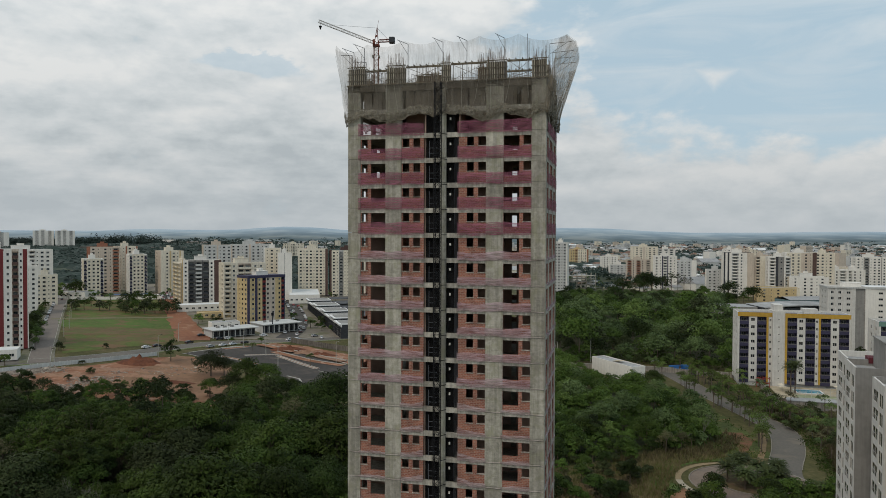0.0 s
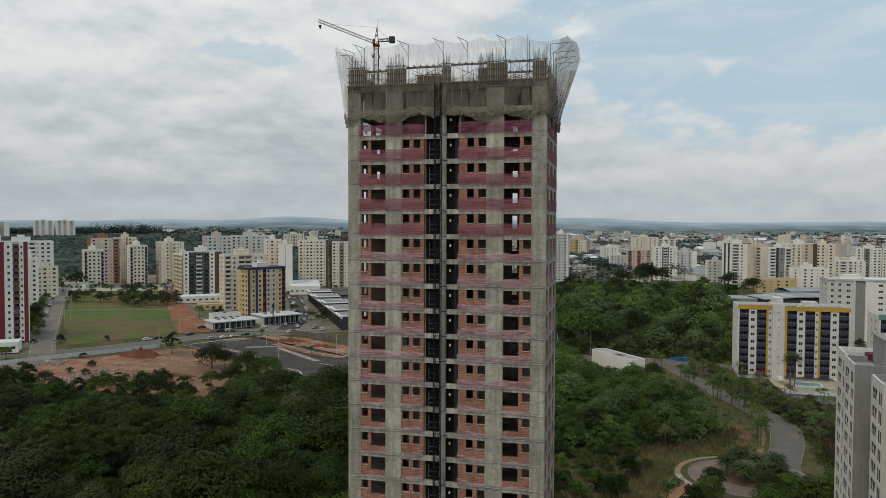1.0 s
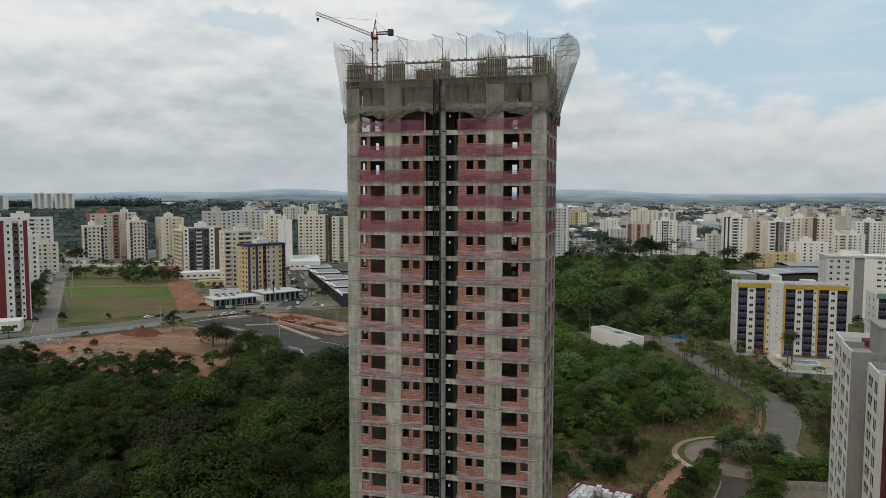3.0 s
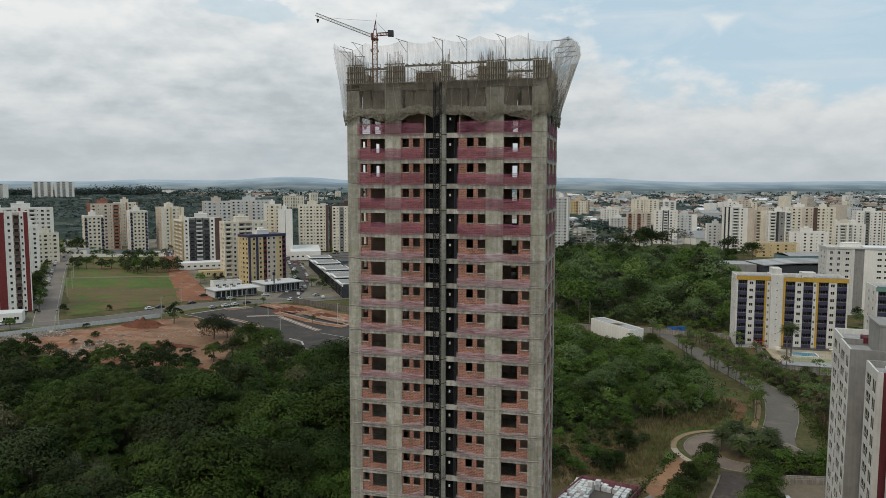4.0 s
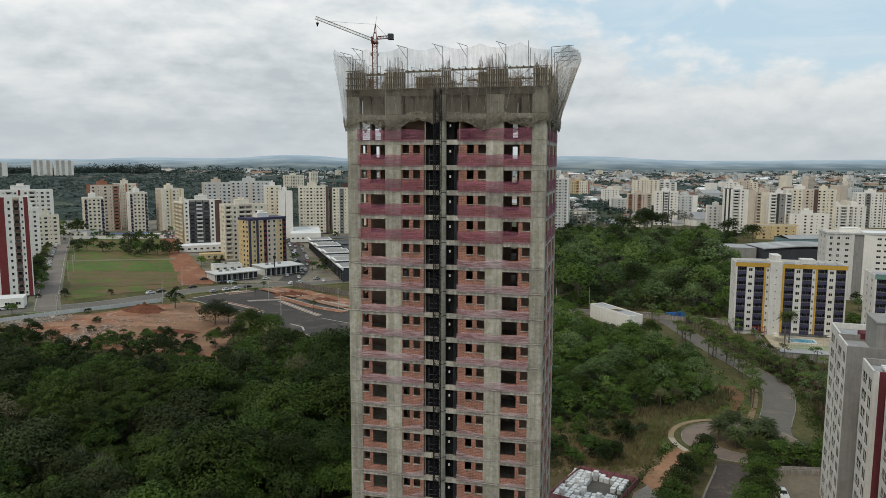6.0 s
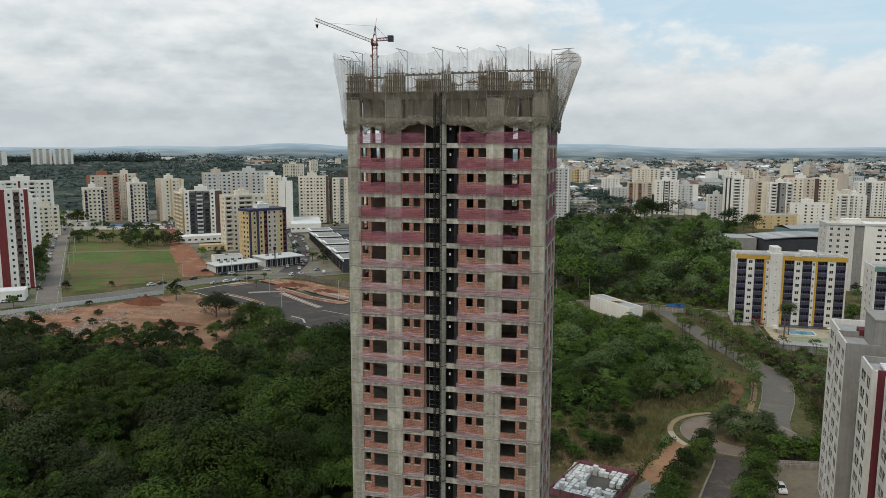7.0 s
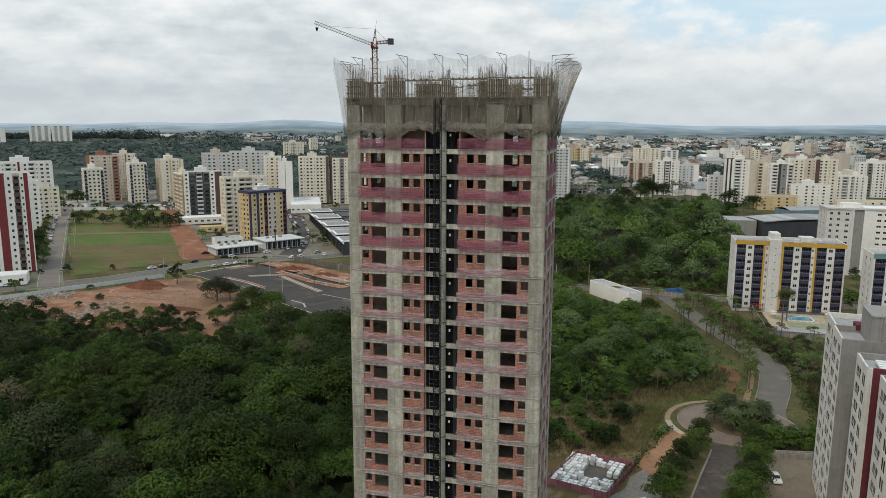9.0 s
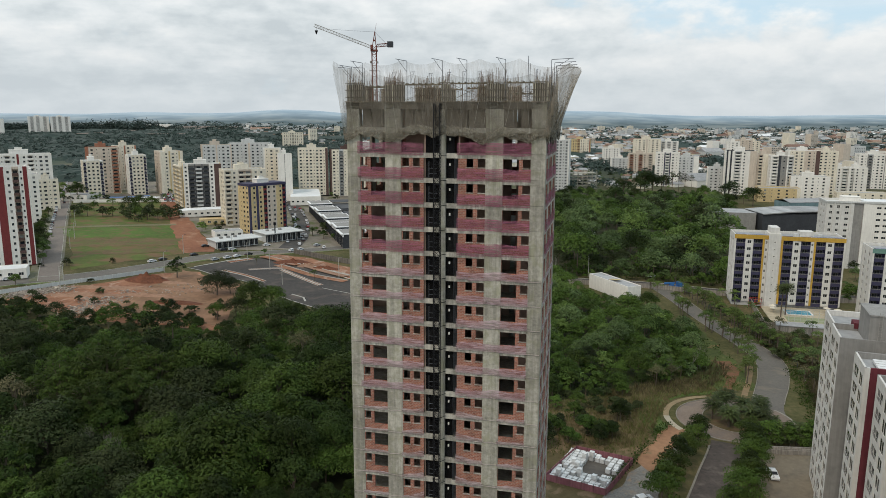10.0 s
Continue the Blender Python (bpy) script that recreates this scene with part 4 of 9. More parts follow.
def veil_sheet(v0, v1, n, m):
    rows = []
    for j in range(m + 1):
        v = v0 + (v1 - v0) * j / m
        row = []
        for i in range(n + 1):
            p = 4 * i / n
            f, u = int(p) % 4, p - int(p)
            face_top = (80.5, 79.75, 79.6, 79.8)
            a, b = face_top[f], face_top[(f + 1) % 4]
            top = a + (b - a) * u
            spans = (6, 3, 5, 3)[f]
            if f == 0:
                top = 79.9 + 0.5 * smoothstep(0, 0.3, u) - 0.65 * smoothstep(0.8, 1.0, u)
            sag = (0.55 if f != 1 else 0.22) * abs(math.sin(u * spans * math.pi)) ** 0.8
            top -= sag
            hem = 71.35 + 0.75 * abs(math.sin(u * spans * math.pi * 0.72 + 0.2)) + 0.5 * noise.noise((u * 9, f, 2)) + 0.22 * noise.noise((u * 31, f, 6)) + (0.6 * math.sin((u - 0.36) / 0.2 * math.pi) if f == 0 and 0.36 < u < 0.56 else 0)
            z = hem + (top - hem) * v
            reach = (1.5, 3.3, 1.6, 0.8)[f]
            nxt = (1.5, 3.3, 1.6, 0.8)[(f + 1) % 4]
            prv = (1.5, 3.3, 1.6, 0.8)[(f - 1) % 4]
            if u > 0.85:
                reach += (nxt - reach) * (u - 0.85) / 0.3
            if u < 0.15:
                reach += (prv - reach) * (0.15 - u) / 0.3
            if f == 1:
                reach -= 0.9 * smoothstep(0.45, 1.0, u)
            if f == 2 and u < 0.15:
                reach -= 0.9 * (1 - u / 0.15)
            off = 0.22 + (reach - 0.22) * max(v, 0.0) ** 1.15
            off -= sag * 0.3 * v
            off += 0.16 * noise.noise((p * 14, z * 0.25, 5)) * (1 - abs(v - 0.3)) + 0.1 * noise.noise((p * 34, z * 0.4, 8)) * (1.1 - v)
            if v < 0.12:
                off += 0.16 * noise.noise((p * 60, z * 3.0, 1)) + 0.05
                z += 0.12 * noise.noise((p * 45, 3.0, v * 20))
            x, y = rim(p, max(0.1, off))
            row.append((x, y, z))
        rows.append(row)
    return Solid().grid(rows)


part("debris_net", veil_sheet(0.0, 1.0, 380, 20), VEIL, tower, "thin grey debris net flaring out round the top", smooth=True)
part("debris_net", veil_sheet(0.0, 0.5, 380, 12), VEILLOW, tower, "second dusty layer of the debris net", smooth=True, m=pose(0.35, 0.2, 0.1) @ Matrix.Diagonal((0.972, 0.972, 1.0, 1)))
flank = veil_sheet(0.02, 0.99, 380, 20)
flank.f = [f for k, f in enumerate(flank.f) if 93 <= k % 380 < 190]
part("debris_net", flank, VEILSIDE, tower, "dusty brown drape of the debris net on the flank", smooth=True, m=pose(-0.06, 0.03, 0))
part("net_roll", veil_sheet(-0.02, 0.016, 520, 3), HEMROLL, tower, "rolled dark edge of the debris net", smooth=True)
part("net_hem", veil_sheet(-0.015, 0.12, 520, 8), HEM, tower, "gathered hem of the debris net", smooth=True)
for i in range(34):
    p = rng.uniform(0, 2.0) if i < 26 else rng.uniform(2, 4)
    x, y = rim(p, 0.5)
    x2, y2 = rim(p + rng.uniform(-0.03, 0.03), rng.uniform(0.7, 1.1))
    z, z2 = rng.uniform(72.0, 73.5), rng.uniform(77, 79.4)
    mid = (x * 0.5 + x2 * 0.5 + rng.uniform(-.15, .15), y * 0.5 + y2 * 0.5, z * 0.5 + z2 * 0.5)
    part("rope", Solid().tube((x, y, z), mid, 0.012, sides=4).tube(mid, (x2, y2, z2), 0.012, sides=4), KERB, tower)

# ---- hoist mast in front of the tower ----
hoist = thing("construction_hoist", TOWER @ pose(10.87, -1.35, 0), "black steel lattice hoist mast tied to the tower front", "hoist")
SEC = 1.508
sec = Solid()
for x in (0.0, 0.68):
    for y in (0.0, 0.68):
        sec.tube((x, y, 0), (x, y, SEC), 0.05)
for a, b in (((0, 0), (0.68, 0)), ((0.68, 0), (0.68, 0.68)), ((0.68, 0.68), (0, 0.68)), ((0, 0.68), (0, 0))):
    sec.tube((*a, 0), (*b, 0), 0.03, sides=4).tube((*a, SEC / 2), (*b, SEC / 2), 0.025, sides=4)
    sec.tube((*a, 0), (*b, SEC / 2), 0.024, sides=4).tube((*b, SEC / 2), (*a, SEC), 0.024, sides=4)
SECTION = sec.mesh("mast_section", BLACKSTEEL)
i = 0
while i * SEC < 75.0:
    part("mast_section", SECTION, None, hoist, m=pose(0, 0, 0.2 + i * SEC))
    i += 1
tie = Solid().tube((0.0, 0.68, 0), (-0.6, 1.75, 0), 0.04).tube((0.68, 0.68, 0), (1.15, 1.4, 0), 0.04).mesh("wall_tie", BLACKSTEEL)
gate = Solid().tube((-0.95, 1.5, 0), (-0.95, 1.5, 1.9), 0.025, sides=4).tube((-0.95, 1.5, 1.1), (0.0, 1.5, 1.1), 0.025, sides=4).tube((-0.95, 1.5, 0.5), (0.0, 1.5, 0.5), 0.02, sides=4).mesh("landing_gate", TUBE)
guide = Solid().tube((-0.12, 0.3, 0), (-0.12, 0.3, 75.5), 0.03)
part("guide_cable", guide, BLACKSTEEL, hoist)
for k in range(25):
    part("wall_tie", tie, None, hoist, m=pose(0, 0, TOPBEAM - k * STOREY - 0.2))
    part("landing_gate", gate, None, hoist, m=pose(0, 0, TOPBEAM - k * STOREY - STOREY + 0.05))

# ---- tower crane on the roof ----
crane = thing("tower_crane", pose(-8.55, 91.8, 0), "slim tower crane with red slewing head and grey jib", "crane")


def lattice(p, q, wide, bays, chord, web, solid=None):
    """A square lattice girder from p to q."""
    s = solid or Solid()
    p, q = Vector(p), Vector(q)
    d = (q - p).normalized()
    a = d.cross(Vector((0, 0, 1)))
    a = a.normalized() if a.length > 0.01 else Vector((1, 0, 0))
    b = a.cross(d).normalized()
    cs = [(a * i + b * j) * wide / 2 for i, j in ((-1, -1), (1, -1), (1, 1), (-1, 1))]
    for c in cs:
        s.tube(p + c, q + c, chord, sides=5)
    for k in range(bays):
        u, w = p + (q - p) * (k / bays), p + (q - p) * ((k + 1) / bays)
        for i in range(4):
            c1, c2 = (cs[i], cs[(i + 1) % 4]) if k % 2 else (cs[(i + 1) % 4], cs[i])
            s.tube(u + c1, w + c2, web, sides=4)
            s.tube(u + cs[i], u + cs[(i + 1) % 4], web, sides=4)
    return s


part("mast", lattice((0, 0, DECK), (0, 0, 81.6), 0.56, 10, 0.045, 0.022), CRANERED, crane)
part("climbing_collar", Solid().box(-0.5, -0.32, -0.5, 0.5, 80.6, 80.85).box(0.32, 0.45, -0.5, 0.5, 80.6, 80.8), CRANEGREY, crane)
part("slewing_head", lattice((0, 0, 81.6), (0, 0, 82.75), 0.56, 2, 0.055, 0.035), CRANERED, crane, "red slewing head")
part("slewing_ring", rough_box(-0.42, 0.42, -0.42, 0.42, 82.0, 82.2), CRANERED, crane)
part("cab", rough_box(-0.4, -0.1, -0.62, -0.3, 82.2, 82.75, 0.03), CRANERED, crane)
part("tower_peak", Solid().tube((0.22, 0, 82.7), (0.1, 0, 84.35), 0.05).tube((-0.2, 0, 82.7), (0.1, 0, 84.35), 0.05).tube((0.1, 0, 84.3), (0.3, 0, 85.3), 0.018, sides=4).box(-0.05, 0.1, -0.05, 0.05, 83.2, 83.4), CRANERED, crane)
part("jib", lattice((-0.35, 0, 82.5), (-7.2, -0.6, 85.0), 0.32, 18, 0.024, 0.013), CRANEGREY, crane)
part("jib_tie", Solid().tube((0.1, 0, 84.3), (-3.3, -0.3, 84.45), 0.016, sides=4).tube((-3.3, -0.3, 84.45), (-5.6, -0.45, 84.6), 0.016, sides=4).tube((0.1, 0, 84.3), (1.5, 0.3, 82.9), 0.02, sides=4), TUBE, crane)
part("counter_jib", lattice((0.35, 0.1, 82.7), (1.8, 0.35, 82.85), 0.32, 4, 0.035, 0.02), CRANERED, crane)
part("counterweight", rough_box(1.6, 2.3, -0.1, 0.9, 82.55, 83.2, 0.06), DARKGREY, crane, "black counterweight block")
part("hoist_cable", Solid().tube((-6.95, -0.58, 84.9), (-6.95, -0.58, 84.35), 0.018, sides=4), TUBE, crane)
part("hook_block", Solid().tube((-6.95, -0.58, 84.4), (-6.95, -0.58, 83.95), 0.2, 0.05, 8), BLACKSTEEL, crane)


# ---- buildings ----
PANES = {}


def pane_mesh(w, h, frame_mat=None):
    key = (round(w, 2), round(h, 2), frame_mat.name if frame_mat else "")
    if key not in PANES:
        g = Solid().box(-w / 2, w / 2, 0, 0.03, 0, h).mesh("pane", GLASS)
        f = Solid()
        f.box(-w / 2 - 0.04, -w / 2 + 0.03, -0.05, 0.0, 0, h).box(w / 2 - 0.03, w / 2 + 0.04, -0.05, 0.0, 0, h)
        f.box(-w / 2, w / 2, -0.05, 0.0, -0.06, 0.03).box(-w / 2, w / 2, -0.05, 0.0, h - 0.04, h + 0.02).box(-0.03, 0.03, -0.04, 0.0, 0, h)
        PANES[key] = (f.mesh("window", frame_mat or WHITEPAINT), g)
    return PANES[key]


class Block:
    """One building: walls with recessed windows and balconies, face by face, floor by floor."""

    def __init__(self, name, m, label, near=False, category="building", group=""):
        self.ob = thing(name, m, label, category, group)
        self.rails, self.inset = {}, 0.18
        self.walls, self.panes, self.near, self.run, self.last = {}, Solid(), near, 0, None

    def w(self, mat):
        return self.walls.setdefault((self.run, mat.name), (mat, Solid()))[1]

    def face(self, T, width, z0, floors, fh, bays, top=0.9, thick=0.3):
        total = sum(b[1] for b in bays)
        self.run, self.last = self.run + 1, None
        x = 0.0
        z1 = z0 + floors * fh + top
        for b in bays:
            kind, bw, mat = b[0], b[1] * width / total, b[2]
            if mat is not self.last:
                self.run, self.last = self.run + 1, mat
            s = self.w(mat)
            if kind == "s":
                s.box(x, x + bw, (b[3] if len(b) > 3 else 0) or -0.12, thick, z0, z1, T)
            elif kind == "w":
                ww, wh, sill = b[3], b[4], b[5]
                a, c = x + (bw - ww) / 2, x + (bw + ww) / 2
                s.box(x, a, 0, thick, z0, z1, T)
                s.box(c, x + bw, 0, thick, z0, z1, T)
                s.box(a, c, 0, thick, z0, z0 + sill, T)
                if not self.near:
                    s.box(x - 0.14, x + 0.14, -0.16, 0.0, z0, z1 - top, T)
                    for k in range(floors):
                        s.box(a - 0.12, c + 0.12, -0.14, 0.0, z0 + k * fh + sill - 0.14, z0 + k * fh + sill, T)
                for k in range(floors):
                    zz = z0 + k * fh + sill
                    s.box(a, c, 0, thick, zz + wh, zz + fh if k < floors - 1 else z1, T)
                    if self.near:
                        f, g = pane_mesh(ww, wh)
                        o = part("window", f, None, self.ob, m=T @ pose((a + c) / 2, self.inset, zz))
                        part("pane", g, None, o)
                    else:
                        self.panes.box(a, c, 0.16, 0.2, zz, zz + wh, T)
            elif kind == "b":
                rail, deep = b[3], 1.2
                s.box(x, x + 0.15, 0, thick + deep, z0, z1, T)
                s.box(x + bw - 0.15, x + bw, 0, thick + deep, z0, z1, T)
                s.box(x + 0.15, x + bw - 0.15, deep, deep + thick, z0, z1, T)
                s.box(x + 0.15, x + bw - 0.15, 0, deep, z1 - top - 0.2, z1, T)
                for k in range(floors):
                    zz = z0 + k * fh
                    s.box(x + 0.15, x + bw - 0.15, 0.02, deep, zz - 0.16, zz, T)
                    if self.near:
                        key = ("rail", round(bw, 2), rail.name)
                        if key not in PANES:
                            PANES[key] = Solid().box(-bw / 2 + 0.1, bw / 2 - 0.1, -0.12, 0.0, -0.35, 1.0).mesh("balcony", rail)
                            PANES[key + ("top",)] = Solid().box(-bw / 2 + 0.1, bw / 2 - 0.1, -0.12, 0.0, 1.0, 1.07).box(-bw / 2 + 0.1, bw / 2 - 0.1, -0.1, -0.05, 1.24, 1.29).box(-bw / 2 + 0.12, -bw / 2 + 0.17, -0.1, -0.05, 1.07, 1.24).box(bw / 2 - 0.17, bw / 2 - 0.12, -0.1, -0.05, 1.07, 1.24).mesh("handrail", MIDGREY)
                        bo = part("balcony", PANES[key], None, self.ob, m=T @ pose(x + bw / 2, 0, zz))
                        part("handrail", PANES[key + ("top",)], None, bo, "grey handrail")
                        f, g = pane_mesh(round(bw * 0.5, 1), 2.05, MIDGREY)
                        o = part("balcony_door", f, None, self.ob, m=T @ pose(x + bw / 2, deep - 0.06, zz + 0.08))
                        part("pane", g, None, o)
                    else:
                        self.rails.setdefault(rail.name, (rail, Solid()))[1].box(x + 0.1, x + bw - 0.1, -0.12, 0.0, zz - 0.2, zz + 1.0, T)
                        self.panes.box(x + bw * 0.2, x + bw * 0.8, deep - 0.08, deep - 0.03, zz + 0.05, zz + 2.1, T)
            x += bw

    def body(self, w, d, z0, floors, fh, front, side=None, back=None, roof=ROOFGREY, top=0.9, side2=None):
        h = z0 + floors * fh
        side = side or [("s", 1, front[0][2])]
        self.face(pose(0, 0, 0), w, z0, floors, fh, front, top)
        self.face(pose(0, d, 0, 0, 0, -90), d, z0, floors, fh, side, top)
        self.face(pose(w, 0, 0, 0, 0, 90), d, z0, floors, fh, side2 or side, top)
        self.face(pose(w, d, 0, 0, 0, 180), w, z0, floors, fh, back or [("s", 1, front[0][2])], top)
        self.roof(w, d, h, roof)
        return self

    def roof(self, w, d, h, roof, x0=0, y0=0):
        s = Solid().box(x0 + 0.32, x0 + w - 0.32, y0 + 0.32, y0 + d - 0.32, h - 0.2, h + 0.15)
        part("roof", s, roof, self.ob)

    def tank(self, x0, x1, y0, y1, z0, z1, mat=None, name="tank_house"):
        s = Solid().box(x0, x1, y0, y1, z0, z1).box(x0 - 0.15, x1 + 0.15, y0 - 0.15, y1 + 0.15, z1, z1 + 0.18)
        part(name, s, mat or WHITEPAINT, self.ob)
        return self

    def done(self):
        for name, (mat, s) in self.walls.items():
            part("wall", s, mat, self.ob)
        for name, (mat, s) in self.rails.items():
            part("railing", s, mat, self.ob, kind="stuff")
        if self.panes.v:
            part("glazing", self.panes, GLASS, self.ob, kind="stuff")
        return self.ob


def at(x, y, yaw, z=None):
    return pose(x, y, land(x, y) if z is None else z, 0, 0, yaw)


# wall bays
def win(mat, w=2.6, ww=1.35, wh=1.3, sill=0.95):
    return ("w", w, mat, ww, wh, sill)


def bal(mat, rail, w=3.2):
    return ("b", w, mat, rail)


def plain(mat, w=1.0, out=0.0):
    return ("s", w, mat, out)


def striped_tower(x, y, yaw, w, d, floors, name="apartment_tower", label="", front=None, side=None, fh=2.9, tanks=True, mat=WHITEPAINT, roof=ROOFGREY, near=False, top=0.9, group=""):
    b = Block(name, at(x, y, yaw), label, near, "apartment building", group)
    b.body(w, d, 0.0, floors, fh, front, side, None, roof, top)
    h = floors * fh
    if tanks:
        b.tank(w * 0.3, w * 0.62, d * 0.3, d * 0.7, h, h + 3.6, mat)
        b.tank(w * 0.4, w * 0.52, d * 0.4, d * 0.6, h + 3.7, h + 5.0, mat)
    return b


# - right foreground: long white block with maroon and grey panels -
LEDGE = Solid().box(-1.7, 1.7, -0.10, -0.07, 0.0, 0.04).box(-1.7, 1.7, -0.10, -0.07, 0.78, 0.82).box(-1.7, -1.66, -0.10, 0.0, 0.0, 0.82).box(1.66, 1.7, -0.10, 0.0, 0.0, 0.82).box(-0.6, -0.56, -0.10, -0.07, 0.04, 0.78).box(0.56, 0.6, -0.10, -0.07, 0.04, 0.78).mesh("guard_rail", PALEGREY)


def long_block():
    b = Block("apartment_block", pose(76.5, 142.3, 0, 0, 0, -109.4), "long white apartment block with maroon and grey panels", True, "apartment building")
    b.inset = 0.055
    fh, n = 2.9, 12
    near_bays = [plain(OFFWHITE, 0.6, -0.02), win(OFFWHITE, 4.2, 3.5, 1.9, 0.55), plain(OFFWHITE, 0.4, -0.06), win(OFFWHITE, 3.0, 2.3, 2.1, 0.4), plain(OFFWHITE, 0.8, -0.02)]
    # local x runs along the long face towards the near end, y into the block
    segs = [(0.0, 10.2, 0.1), (10.2, 20.0, -0.25), (27.6, 36.0, 0.85), (38.8, 48.2, 2.1), (54.0, 64.0, 2.4)]
    for i, (a, c, y) in enumerate(segs):
        w, d = c - a, 13.0
        T = pose(a, y, 0)
        b.face(T, w, 0, n, fh, near_bays, 1.2)
        end = WINE if i == 2 else (MIDGREY if i == 1 else OFFWHITE)
        b.face(T @ pose(0, d, 0, 0, 0, -90), d, 0, n, fh, [plain(MIDGREY if i else OFFWHITE, 1)], 1.2)
        ends = [plain(end, 1)] if i != 2 else [plain(OFFWHITE, 0.06), plain(WINE, 0.94)]
        b.face(T @ pose(w, 0, 0, 0, 0, 90), d, 0, n, fh, ends, 1.2)
        b.face(T @ pose(w, d, 0, 0, 0, 180), w, 0, n, fh, [plain(OFFWHITE, 1)], 1.2)
        part("roof", Solid().box(a + 0.32, c - 0.32, y + 0.32, y + d - 0.32, n * fh - 0.2, n * fh + 0.15), ROOFGREY, b.ob)
        # thin guard rails before the wide windows
        u = w / 9.0
        for k in range(n):
            part("guard_rail", LEDGE, None, b.ob, "grey guard rail", m=T @ pose(2.7 * u, 0, k * fh + 0.72))
    # maroon parapet strip, lift tower, recess walls
    part("parapet_band", Solid().box(7.6, 10.6, 3.4, 9, n * fh + 0.55, n * fh + 1.6), WINE, b.ob, "maroon parapet band")
    part("lift_tower", Solid().box(10.9, 19.6, 4.1, 12.4, n * fh, n * fh + 5.4).box(10.75, 19.75, 3.95, 12.55, n * fh + 5.4, n * fh + 5.65), MIDGREY, b.ob, "grey rendered lift tower")
    part("lift_tower", Solid().box(20.02, 27.6, 9.4, 15.5, 0, n * fh + 3.4), MIDGREY, b.ob, "grey rendered lift tower")
    lad = Solid().tube((19.9, 6.0, n * fh), (19.9, 6.0, n * fh + 6.2), 0.04).tube((19.9, 5.5, n * fh), (19.9, 5.5, n * fh + 6.2), 0.04)
    for k in range(20):
        lad.tube((19.9, 6.0, n * fh + 0.2 + 0.3 * k), (19.9, 5.5, n * fh + 0.2 + 0.3 * k), 0.02, sides=4)
    part("ladder", lad, CRANEGREY, b.ob, "white steel roof ladder")
    part("recess_wall", Solid().box(20.02, 27.58, 9.0, 9.3, 0, n * fh + 0.9).box(36.02, 38.78, 6.0, 6.3, 0, n * fh + 0.9).box(48.22, 53.98, 7.0, 7.3, 0, n * fh), PALEGREY, b.ob)
    ac = Solid()
    for i in range(5):
        ac.box(30.0 + i * 1.2, 30.9 + i * 1.2, 3.0, 6.0, n * fh + 0.5, n * fh + 0.9)
    part("solar_panels", ac, ROOFWHITE, b.ob, "white roof units")
    return b.done()


long_block()


SOLAR = surface("solar collector", (0.17, 0.17, 0.22), (0.12, 0.12, 0.16), rough=0.3, scale=1.5, island=0.3)


